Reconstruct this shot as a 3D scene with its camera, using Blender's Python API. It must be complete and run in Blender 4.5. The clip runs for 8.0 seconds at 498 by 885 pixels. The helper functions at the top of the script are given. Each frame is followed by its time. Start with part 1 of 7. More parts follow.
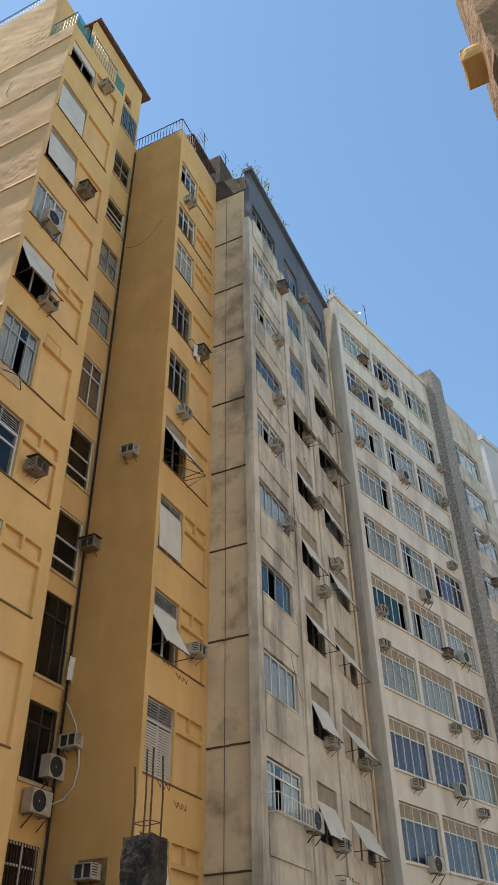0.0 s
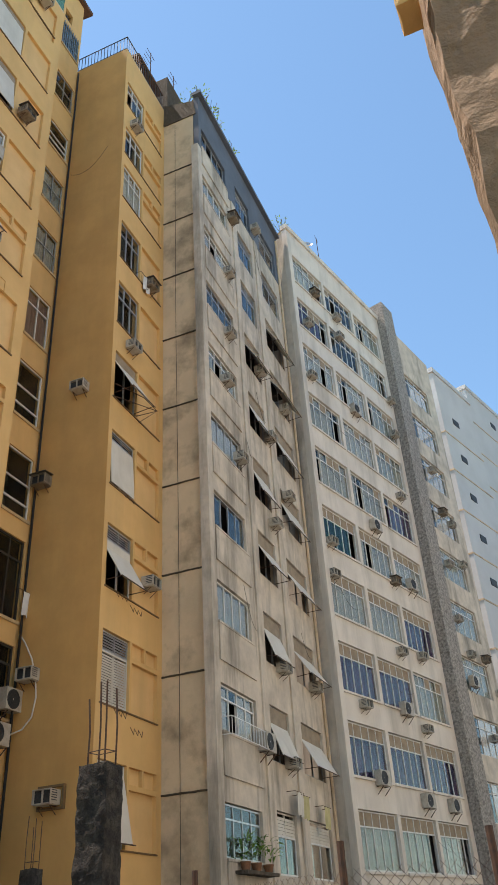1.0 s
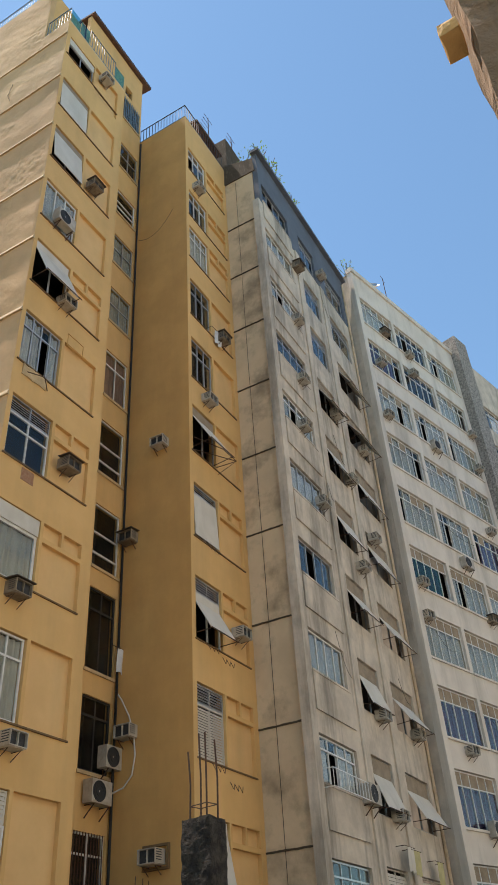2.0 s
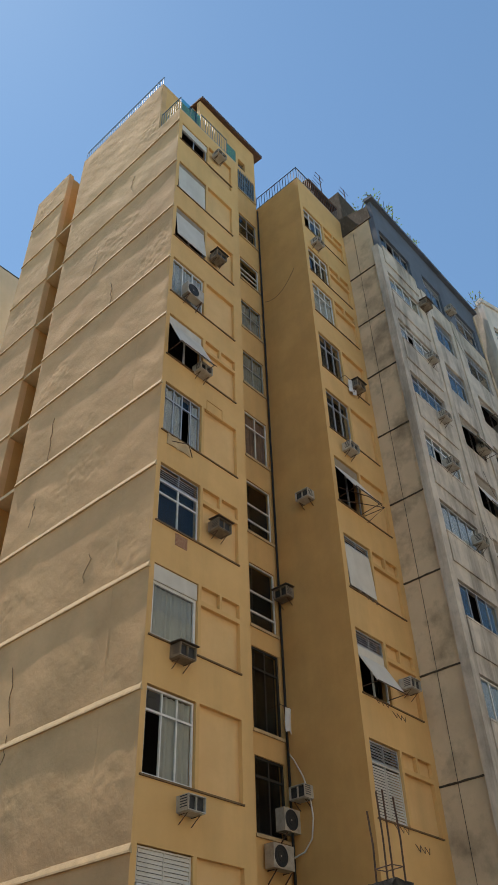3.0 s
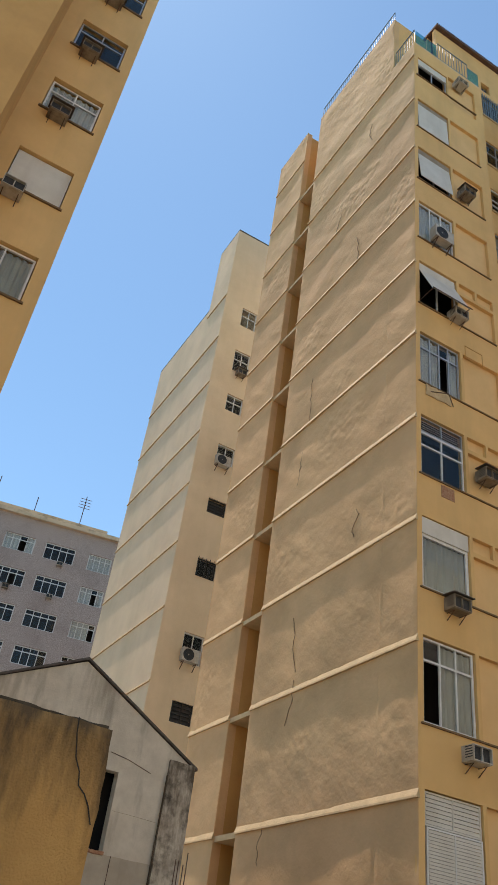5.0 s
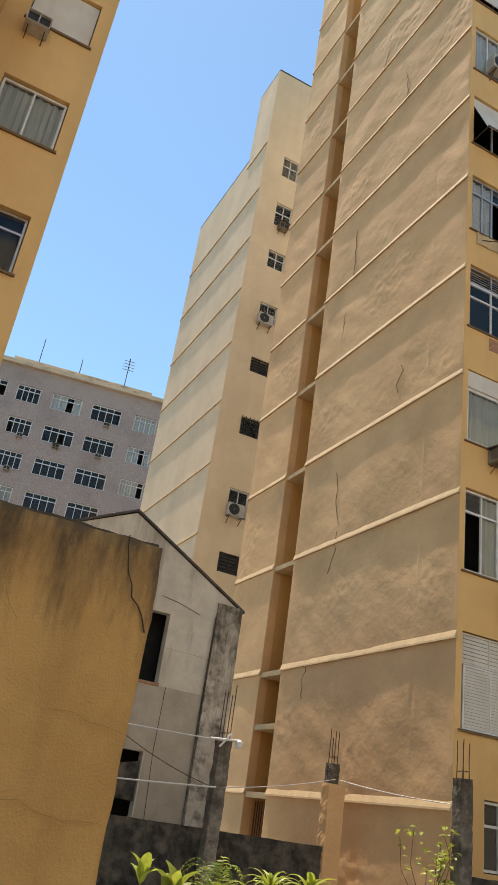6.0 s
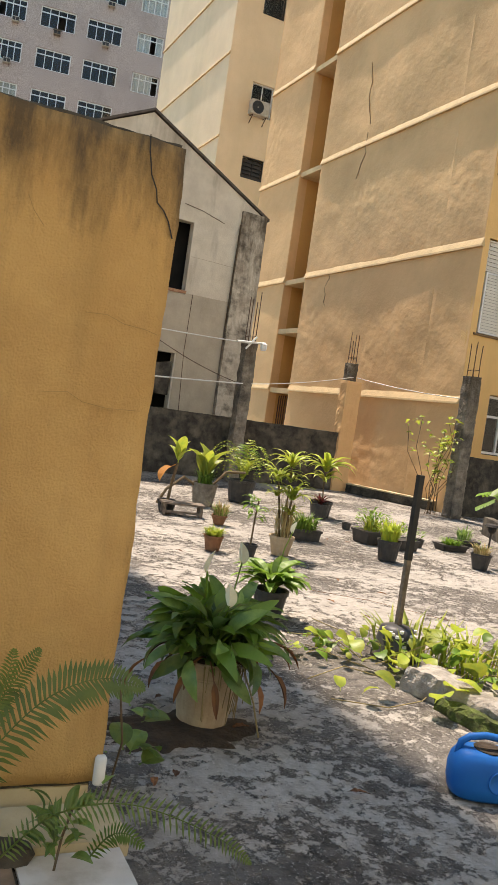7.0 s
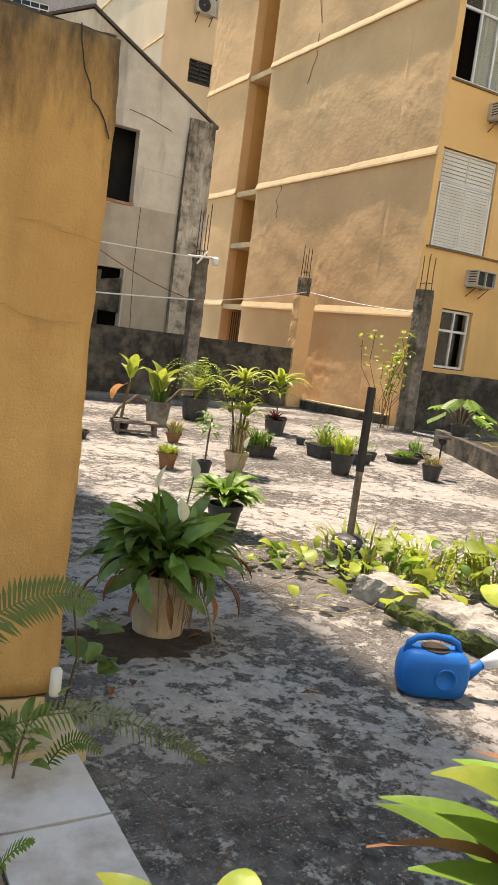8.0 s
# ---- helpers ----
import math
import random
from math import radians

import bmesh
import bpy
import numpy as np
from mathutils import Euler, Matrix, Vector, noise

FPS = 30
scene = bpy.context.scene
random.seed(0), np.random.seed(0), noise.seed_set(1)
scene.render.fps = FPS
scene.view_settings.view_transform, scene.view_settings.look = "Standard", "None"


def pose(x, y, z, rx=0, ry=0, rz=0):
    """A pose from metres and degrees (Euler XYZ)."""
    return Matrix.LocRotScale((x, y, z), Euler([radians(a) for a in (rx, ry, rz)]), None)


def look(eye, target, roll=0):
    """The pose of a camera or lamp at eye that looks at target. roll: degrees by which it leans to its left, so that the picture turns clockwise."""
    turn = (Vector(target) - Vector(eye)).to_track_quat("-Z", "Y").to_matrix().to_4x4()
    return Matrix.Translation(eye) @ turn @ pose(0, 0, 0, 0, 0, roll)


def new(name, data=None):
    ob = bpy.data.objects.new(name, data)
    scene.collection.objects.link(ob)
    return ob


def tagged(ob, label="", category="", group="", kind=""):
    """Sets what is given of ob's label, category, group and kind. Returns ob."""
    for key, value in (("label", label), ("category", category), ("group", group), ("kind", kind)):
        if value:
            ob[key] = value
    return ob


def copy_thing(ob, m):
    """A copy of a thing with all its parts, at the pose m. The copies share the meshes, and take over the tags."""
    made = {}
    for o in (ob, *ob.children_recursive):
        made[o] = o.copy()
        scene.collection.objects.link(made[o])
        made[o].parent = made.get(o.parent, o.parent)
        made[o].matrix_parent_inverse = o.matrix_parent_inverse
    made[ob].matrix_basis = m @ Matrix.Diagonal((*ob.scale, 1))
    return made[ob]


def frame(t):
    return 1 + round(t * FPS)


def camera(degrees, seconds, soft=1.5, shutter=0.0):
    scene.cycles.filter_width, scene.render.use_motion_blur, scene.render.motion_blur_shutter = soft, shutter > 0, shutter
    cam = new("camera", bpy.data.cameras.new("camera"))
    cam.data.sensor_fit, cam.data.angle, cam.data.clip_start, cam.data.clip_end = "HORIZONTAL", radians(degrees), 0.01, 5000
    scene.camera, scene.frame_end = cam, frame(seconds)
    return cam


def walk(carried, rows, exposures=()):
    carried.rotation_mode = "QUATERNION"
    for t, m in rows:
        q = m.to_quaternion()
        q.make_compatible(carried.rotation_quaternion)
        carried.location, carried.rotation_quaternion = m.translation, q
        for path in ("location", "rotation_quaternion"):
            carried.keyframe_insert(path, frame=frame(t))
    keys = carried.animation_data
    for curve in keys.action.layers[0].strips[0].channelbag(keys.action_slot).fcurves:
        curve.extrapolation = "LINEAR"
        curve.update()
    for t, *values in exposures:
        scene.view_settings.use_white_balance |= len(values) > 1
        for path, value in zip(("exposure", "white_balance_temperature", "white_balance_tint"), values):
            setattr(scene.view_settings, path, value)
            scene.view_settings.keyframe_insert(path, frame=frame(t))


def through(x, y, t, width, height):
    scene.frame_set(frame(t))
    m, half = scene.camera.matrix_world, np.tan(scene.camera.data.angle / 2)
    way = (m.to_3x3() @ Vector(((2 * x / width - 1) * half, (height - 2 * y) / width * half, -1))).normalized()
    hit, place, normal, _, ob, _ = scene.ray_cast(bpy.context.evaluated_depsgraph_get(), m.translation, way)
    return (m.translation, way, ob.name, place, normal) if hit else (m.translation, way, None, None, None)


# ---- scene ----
cam = camera(35.14, 8.0, 0.8)
PATH = [
    (0.0, pose(0.039, 0.078, 1.508, 127.598, 0.843, -64.113)),
    (0.5, pose(0.017, 0.033, 1.528, 123.652, 2.743, -66.927)),
    (1.0, pose(0.024, 0.029, 1.534, 122.655, 3.192, -66.651)),
    (1.2, pose(0.029, 0.022, 1.530, 122.797, 3.525, -65.608)),
    (2.3, pose(0.001, 0.028, 1.481, 128.135, 2.683, -55.955)),
    (2.5, pose(-0.014, 0.017, 1.499, 128.945, 2.296, -52.972)),
    (3.0, pose(0.001, 0.006, 1.463, 130.803, 1.434, -47.745)),
    (3.5, pose(-0.003, 0.007, 1.420, 132.034, 0.106, -43.129)),
    (4.0, pose(-0.009, -0.045, 1.451, 132.438, -1.877, -38.275)),
    (4.5, pose(-0.000, -0.037, 1.416, 130.549, -4.548, -34.082)),
    (5.0, pose(-0.068, -0.110, 1.474, 126.429, -6.954, -30.325)),
    (5.2, pose(-0.031, -0.063, 1.410, 124.894, -7.672, -29.457)),
    (6.3, pose(-0.005, -0.003, 1.394, 109.900, -7.946, -26.848)),
    (6.5, pose(-0.030, -0.025, 1.408, 104.342, -7.852, -26.651)),
    (7.0, pose(-0.010, 0.014, 1.385, 87.843, -8.214, -25.605)),
    (7.5, pose(0.004, 0.018, 1.380, 83.935, -8.218, -25.553)),
    (8.0, pose(0.029, 0.029, 1.365, 82.354, -7.356, -28.934)),
]
EXPOSURE = [(0.0, 1.15, 7200, 19), (0.5, 1.36, 7200, 20), (1.0, 1.33, 7200, 20), (2.5, 0.98, 7100, 18), (3.0, 0.78, 7000, 18), (3.5, 0.57, 7000, 18), (4.5, 0.56, 7000, 19), (5.2, 1.12, 7200, 20), (6.5, 1.24, 7400, 19), (7.0, 1.68, 7500, 18), (8.0, 1.82, 7500, 18)]
walk(cam, PATH, EXPOSURE)

# ---------------- world and sun ----------------
SUN_AZ, SUN_EL = radians(7.9), radians(69.0)   # azimuth to the left of +y
world = bpy.data.worlds.new("sky")
scene.world = world
world.use_nodes = True
wn = world.node_tree.nodes
wn.clear()
sky = wn.new("ShaderNodeTexSky")
sky.sky_type = 'NISHITA'
sky.sun_disc = False
sky.sun_elevation = SUN_EL
sky.sun_rotation = -SUN_AZ
sky.air_density, sky.dust_density, sky.ozone_density = 1.0, 0.08, 0.25
bg = wn.new("ShaderNodeBackground")
bg.inputs["Strength"].default_value = 0.105
wo = wn.new("ShaderNodeOutputWorld")
haze = wn.new("ShaderNodeMix")
haze.data_type, haze.blend_type = 'RGBA', 'MULTIPLY'
haze.inputs[0].default_value = 1.0
haze.inputs[7].default_value = (0.71, 0.975, 1.0, 1)
world.node_tree.links.new(sky.outputs[0], haze.inputs[6])
world.node_tree.links.new(haze.outputs[2], bg.inputs[0])
world.node_tree.links.new(bg.outputs[0], wo.inputs[0])
sd = Vector((-math.sin(SUN_AZ) * math.cos(SUN_EL), math.cos(SUN_AZ) * math.cos(SUN_EL), math.sin(SUN_EL)))
sun = new("sun", bpy.data.lights.new("sun", 'SUN'))
sun.data.energy, sun.data.angle, sun.data.color = 2.85, radians(0.53), (1.0, 0.95, 0.86)
sun.matrix_world = look(sd * 100, (0, 0, 0))


# ---------------- materials ----------------
def mat(name, base, second=None, scale=3.0, rough=0.85, bump=0.0, bump_scale=20.0, metal=0.0, stain=None, stain_scale=0.5,
        stain_amount=0.4, streak=False, bump2=0.0, bump2_scale=2.0, spec=0.3, random_tone=0.0):
    """Two colours mixed by noise, a stain colour at a larger scale, and relief at two scales."""
    m = bpy.data.materials.new(name)
    m.use_nodes = True
    nt = m.node_tree
    n, l = nt.nodes, nt.links
    n.clear()
    out = n.new("ShaderNodeOutputMaterial")
    p = n.new("ShaderNodeBsdfPrincipled")
    l.new(p.outputs[0], out.inputs[0])
    p.inputs["Roughness"].default_value = rough
    p.inputs["Metallic"].default_value = metal
    p.inputs["Specular IOR Level"].default_value = spec
    geo = n.new("ShaderNodeNewGeometry")

    def noise_node(s, detail=5.0, stretch=None):
        t = n.new("ShaderNodeTexNoise")
        t.inputs["Scale"].default_value = s
        t.inputs["Detail"].default_value = detail
        t.inputs["Roughness"].default_value = 0.62
        if stretch:
            mp = n.new("ShaderNodeMapping")
            mp.inputs["Scale"].default_value = stretch
            l.new(geo.outputs["Position"], mp.inputs["Vector"])
            l.new(mp.outputs[0], t.inputs["Vector"])
        else:
            l.new(geo.outputs["Position"], t.inputs["Vector"])
        return t

    def ramp(src, a, b):
        r = n.new("ShaderNodeMapRange")
        r.inputs["From Min"].default_value, r.inputs["From Max"].default_value = a, b
        l.new(src, r.inputs["Value"])
        return r.outputs[0]

    def mix(f, a, b):
        x = n.new("ShaderNodeMix")
        x.data_type = 'RGBA'
        if isinstance(f, float):
            x.inputs[0].default_value = f
        else:
            l.new(f, x.inputs[0])
        for sock, v in ((x.inputs[6], a), (x.inputs[7], b)):
            if isinstance(v, tuple):
                sock.default_value = (*v, 1)
            else:
                l.new(v, sock)
        return x.outputs[2]

    second = second or tuple(c * 0.82 for c in base)
    col = mix(ramp(noise_node(scale).outputs[0], 0.35, 0.65), base, second)
    if stain:
        s = noise_node(stain_scale, 6.0, (1, 1, 0.16) if streak else None)
        f = n.new("ShaderNodeMath")
        f.operation = 'MULTIPLY'
        f.inputs[1].default_value = stain_amount
        l.new(ramp(s.outputs[0], 0.48, 0.72), f.inputs[0])
        col = mix(f.outputs[0], col, stain)
    if random_tone:
        oi = n.new("ShaderNodeObjectInfo")
        hs = n.new("ShaderNodeHueSaturation")
        mr = n.new("ShaderNodeMapRange")
        mr.inputs["To Min"].default_value, mr.inputs["To Max"].default_value = 1 - random_tone, 1 + random_tone
        l.new(oi.outputs["Random"], mr.inputs["Value"])
        l.new(mr.outputs[0], hs.inputs["Value"])
        l.new(col, hs.inputs["Color"])
        col = hs.outputs[0]
    l.new(col, p.inputs["Base Color"])
    if bump:
        b = n.new("ShaderNodeBump")
        b.inputs["Strength"].default_value = 1.0
        b.inputs["Distance"].default_value = bump
        l.new(noise_node(bump_scale, 6.0).outputs[0], b.inputs["Height"])
        last = b
        if bump2:
            b2 = n.new("ShaderNodeBump")
            b2.inputs["Distance"].default_value = bump2
            l.new(noise_node(bump2_scale, 3.0).outputs[0], b2.inputs["Height"])
            l.new(b2.outputs[0], b.inputs["Normal"])
        l.new(last.outputs[0], p.inputs["Normal"])
    return m


def glass(name, tint, rough=0.02):
    m = bpy.data.materials.new(name)
    m.use_nodes = True
    n, l = m.node_tree.nodes, m.node_tree.links
    n.clear()
    out, mx = n.new("ShaderNodeOutputMaterial"), n.new("ShaderNodeMixShader")
    tr, gl, fr = n.new("ShaderNodeBsdfTransparent"), n.new("ShaderNodeBsdfGlossy"), n.new("ShaderNodeLayerWeight")
    fr.inputs["Blend"].default_value = 0.5
    pw, ma = n.new("ShaderNodeMath"), n.new("ShaderNodeMath")
    pw.operation, ma.operation = 'POWER', 'MULTIPLY_ADD'
    pw.inputs[1].default_value, ma.inputs[1].default_value, ma.inputs[2].default_value = 4.5, 0.6, 0.025
    l.new(fr.outputs["Facing"], pw.inputs[0])
    l.new(pw.outputs[0], ma.inputs[0])
    tr.inputs[0].default_value = (*tint, 1)
    gl.inputs["Roughness"].default_value = rough
    gl.inputs["Color"].default_value = (0.9, 0.9, 0.88, 1)
    l.new(ma.outputs[0], mx.inputs[0])
    l.new(tr.outputs[0], mx.inputs[1])
    l.new(gl.outputs[0], mx.inputs[2])
    l.new(mx.outputs[0], out.inputs[0])
    return m


YELLOW = mat("yellow_paint", (0.76, 0.465, 0.185), (0.69, 0.415, 0.16), 0.8, 0.8, 0.004, 60, stain=(0.40, 0.25, 0.10), stain_scale=0.7, stain_amount=0.35, streak=True)
PANEL = mat("panel_paint", (0.79, 0.50, 0.22), (0.73, 0.45, 0.19), 1.3, 0.8, 0.004, 50, stain=(0.45, 0.30, 0.13), stain_scale=1.0, stain_amount=0.25, streak=True)
BLANK = mat("lumpy_ochre_plaster", (0.75, 0.465, 0.23), (0.66, 0.40, 0.195), 0.5, 0.9, 0.002, 9, stain=(0.42, 0.27, 0.13), stain_scale=0.35, stain_amount=0.5, bump2=0.006, bump2_scale=9)
# ochre for side and recess walls, their shade mixed in as a darker brown
SIDE = mat("shaded_side_ochre", (0.64, 0.36, 0.125), (0.56, 0.31, 0.105), 0.9, 0.85, 0.004, 40, stain=(0.33, 0.19, 0.07), stain_scale=0.6, stain_amount=0.3, streak=True)
LEDGE = mat("pale_ledge_plaster", (0.60, 0.43, 0.235), None, 3, 0.85, 0.006, 20)
SILL = mat("brown_sill", (0.20, 0.12, 0.055), None, 6, 0.8, 0.003, 40)
BEIGE = mat("pale_cream_plaster", (0.78, 0.585, 0.375), (0.70, 0.52, 0.33), 0.7, 0.85, 0.006, 20, stain=(0.48, 0.37, 0.21), stain_scale=0.5, stain_amount=0.3, streak=True, bump2=0.02, bump2_scale=1.2)
# pale cream for unseen walls that throw sunlight back onto the facades
CREAM = mat("cream_bounce_paint", (0.80, 0.76, 0.66), (0.74, 0.70, 0.60), 0.7, 0.85, 0.006, 20, stain=(0.5, 0.45, 0.36), stain_scale=0.5, stain_amount=0.3, streak=True)
GREYW = mat("dirty_grey_render", (0.68, 0.58, 0.46), (0.50, 0.425, 0.335), 1.4, 0.9, 0.008, 30, stain=(0.15, 0.13, 0.105), stain_scale=1.3, stain_amount=0.85, streak=True)
GREYS = mat("weathered_cement_side", (0.70, 0.53, 0.345), (0.60, 0.45, 0.29), 0.8, 0.9, 0.008, 20, stain=(0.20, 0.15, 0.10), stain_scale=0.75, stain_amount=0.85, bump2=0.02, bump2_scale=1.5)
SLATE = mat("blue_grey_attic_paint", (0.13, 0.15, 0.18), None, 1.0, 0.8, 0.004, 30, stain=(0.07, 0.07, 0.08), stain_amount=0.4, streak=True)
WHITEW = mat("off_white_facade_paint", (0.74, 0.66, 0.56), (0.65, 0.575, 0.485), 0.8, 0.8, 0.004, 30, stain=(0.33, 0.29, 0.23), stain_scale=1.1, stain_amount=0.55, streak=True)
SPECK = mat("speckled_pebbledash", (0.42, 0.38, 0.33), (0.16, 0.14, 0.12), 9, 0.95, 0.02, 14)
FARWHITE = mat("far_white_paint", (0.58, 0.56, 0.53), (0.52, 0.50, 0.47), 0.4, 0.8, stain=(0.5, 0.5, 0.48), stain_scale=0.3, stain_amount=0.3, streak=True)
MOSAIC = mat("grey_pink_mosaic", (0.52, 0.41, 0.345), (0.30, 0.23, 0.195), 14.0, 0.8, stain=(0.2, 0.15, 0.13), stain_scale=0.3, stain_amount=0.4)
WFRAME = mat("white_window_frame", (0.74, 0.72, 0.67), None, 5, 0.5)
AFRAME = mat("grey_aluminium_frame", (0.50, 0.50, 0.49), None, 5, 0.4, metal=0.6)
DFRAME = mat("dark_bronze_frame", (0.045, 0.038, 0.032), None, 5, 0.5)
CURTAIN = mat("grey_curtain", (0.58, 0.55, 0.48), (0.46, 0.44, 0.39), 3, 0.95, 0.02, 8)
CURTAINR = mat("rosy_curtain", (0.42, 0.26, 0.20), (0.33, 0.2, 0.15), 3, 0.95, 0.02, 8)
CURTAINW = mat("white_curtain", (0.72, 0.70, 0.66), (0.6, 0.58, 0.55), 3, 0.95, 0.02, 8)
PURPLE = mat("purple_curtain", (0.12, 0.07, 0.16), (0.08, 0.05, 0.11), 3, 0.9, 0.02, 8)
BOARD = mat("pale_shade_board", (0.66, 0.61, 0.52), (0.6, 0.55, 0.46), 2, 0.7, 0.003, 20, stain=(0.38, 0.33, 0.26), stain_scale=1.5, stain_amount=0.35, streak=True)
LOUVRE = mat("brown_louvre_blind", (0.36, 0.28, 0.19), (0.28, 0.21, 0.14), 3, 0.8, 0.004, 30, stain=(0.16, 0.12, 0.08), stain_scale=2, stain_amount=0.5)
# room planes: the dimness of unlit rooms is put into this near-black colour
ROOM = mat("room_dimness_black", (0.07, 0.06, 0.052), None, 1, 0.9)
GLASS = glass("window_glass", (0.86, 0.87, 0.85))
GLASSG = glass("green_glass", (0.45, 0.72, 0.62))
GLASSB = glass("aqua_glass", (0.35, 0.70, 0.72))
ACBODY = mat("beige_metal_casing", (0.50, 0.45, 0.37), (0.40, 0.35, 0.28), 6, 0.55, stain=(0.28, 0.22, 0.15), stain_scale=3, stain_amount=0.4)
ACDARK = mat("rusty_dark_casing", (0.10, 0.075, 0.055), (0.06, 0.05, 0.04), 7, 0.7, stain=(0.2, 0.09, 0.04), stain_scale=4, stain_amount=0.5)
ACOLD = mat("stained_brown_casing", (0.30, 0.24, 0.17), (0.20, 0.15, 0.10), 7, 0.65, stain=(0.08, 0.05, 0.03), stain_scale=4, stain_amount=0.7)
GRILLE = mat("dark_grille", (0.03, 0.03, 0.03), (0.05, 0.05, 0.05), 20, 0.6)
IRON = mat("rusty_iron", (0.07, 0.045, 0.035), (0.12, 0.06, 0.035), 12, 0.8)
BLACKPIPE = mat("black_pipe", (0.025, 0.022, 0.02), None, 8, 0.6)
RAIL = mat("blue_grey_rail_paint", (0.18, 0.24, 0.27), None, 6, 0.5)
ROOFTILE = mat("dark_roof_tile", (0.14, 0.075, 0.05), (0.09, 0.055, 0.04), 6, 0.85, 0.01, 20)
OCHRE = mat("ochre_limewash", (0.58, 0.355, 0.13), (0.49, 0.285, 0.10), 3.5, 0.9, 0.006, 130, stain=(0.33, 0.20, 0.07), stain_scale=6, stain_amount=0.55, streak=True, bump2=0.005, bump2_scale=30)
MOSS = mat("black_mould_plaster", (0.055, 0.045, 0.035), (0.10, 0.085, 0.06), 9, 0.95, 0.012, 35)
BLACKC = mat("mouldy_black_concrete", (0.028, 0.024, 0.02), (0.075, 0.065, 0.052), 6, 0.95, 0.015, 22, stain=(0.20, 0.17, 0.125), stain_scale=2.6, stain_amount=0.75)
ROUGHC = mat("rough_grey_concrete", (0.30, 0.255, 0.20), (0.17, 0.14, 0.11), 9, 0.95, 0.025, 30, stain=(0.045, 0.038, 0.03), stain_scale=2.2, stain_amount=0.95)
HOUSEW = mat("weathered_house_render", (0.64, 0.57, 0.46), (0.52, 0.455, 0.36), 2.4, 0.9, 0.008, 30, stain=(0.15, 0.12, 0.085), stain_scale=1.7, stain_amount=0.85, streak=True)
# near-black colour that paints the shade inside the empty house openings
OPENING_SHADE = mat("opening_shade_black", (0.012, 0.011, 0.010), (0.02, 0.018, 0.016), 3, 0.95)
PATCH = mat("brown_grey_render", (0.46, 0.39, 0.30), (0.39, 0.33, 0.25), 2.5, 0.9, 0.006, 30, stain=(0.22, 0.17, 0.12), stain_scale=1.6, stain_amount=0.7, streak=True)
STEP = mat("cream_cement_step", (0.56, 0.46, 0.28), (0.48, 0.38, 0.22), 4, 0.9, 0.004, 50, stain=(0.2, 0.15, 0.09), stain_scale=3, stain_amount=0.5)
HAIR = mat("brown_hairline", (0.38, 0.235, 0.085), None, 20, 0.9)
MARBLE = mat("white_marble_slab", (0.62, 0.59, 0.55), (0.53, 0.50, 0.45), 7, 0.55, 0.001, 90, stain=(0.24, 0.18, 0.12), stain_scale=4.5, stain_amount=0.8, spec=0.4)
TILE = mat("dirty_brown_slab", (0.30, 0.21, 0.14), (0.22, 0.15, 0.10), 8, 0.8, 0.002, 70, stain=(0.10, 0.075, 0.05), stain_scale=6, stain_amount=0.8)
SOOTCOL = mat("black_streaked_concrete", (0.26, 0.22, 0.175), (0.14, 0.115, 0.09), 9, 0.95, 0.025, 30, stain=(0.025, 0.02, 0.016), stain_scale=2.2, stain_amount=0.95)
BLACKCOL = mat("sooty_black_concrete", (0.024, 0.021, 0.018), (0.06, 0.052, 0.043), 9, 0.95, 0.03, 26, stain=(0.15, 0.13, 0.10), stain_scale=11, stain_amount=0.6, bump2=0.03, bump2_scale=60)
NEARW = mat("rough_brown_wall_edge", (0.32, 0.215, 0.13), (0.24, 0.16, 0.095), 5, 0.95, 0.02, 18)

PIER = mat("mould_streaked_render", (0.58, 0.51, 0.41), (0.40, 0.34, 0.27), 3.0, 0.95, 0.01, 25, stain=(0.03, 0.026, 0.02), stain_scale=3.4, stain_amount=1.0)


def mould_runs(m, top, reach):
    """Black mould that has run down from the top of an old wall in uneven streaks."""
    n, l = m.node_tree.nodes, m.node_tree.links
    p = [x for x in n if x.type == 'BSDF_PRINCIPLED'][0]
    base = p.inputs["Base Color"].links[0].from_socket
    geo, sep = n.new("ShaderNodeNewGeometry"), n.new("ShaderNodeSeparateXYZ")
    mp, t = n.new("ShaderNodeMapping"), n.new("ShaderNodeTexNoise")
    mp.inputs["Scale"].default_value = (1, 1, 0.22)
    t.inputs["Scale"].default_value, t.inputs["Detail"].default_value, t.inputs["Roughness"].default_value = 9.0, 9.0, 0.7
    l.new(geo.outputs["Position"], mp.inputs["Vector"])
    l.new(mp.outputs[0], t.inputs["Vector"])
    l.new(geo.outputs["Position"], sep.inputs[0])
    hgt, add, edge, mx = n.new("ShaderNodeMapRange"), n.new("ShaderNodeMath"), n.new("ShaderNodeMapRange"), n.new("ShaderNodeMix")
    hgt.inputs["From Min"].default_value, hgt.inputs["From Max"].default_value = top - reach, top
    hgt.inputs["To Max"].default_value = 0.5
    l.new(sep.outputs[2], hgt.inputs["Value"])
    l.new(hgt.outputs[0], add.inputs[0])
    l.new(t.outputs[0], add.inputs[1])
    edge.inputs["From Min"].default_value, edge.inputs["From Max"].default_value = 0.62, 0.95
    edge.inputs["To Max"].default_value = 0.9
    l.new(add.outputs[0], edge.inputs["Value"])
    mx.data_type = 'RGBA'
    l.new(edge.outputs[0], mx.inputs[0])
    l.new(base, mx.inputs[6])
    mx.inputs[7].default_value = (0.07, 0.05, 0.03, 1)
    l.new(mx.outputs[2], p.inputs["Base Color"])


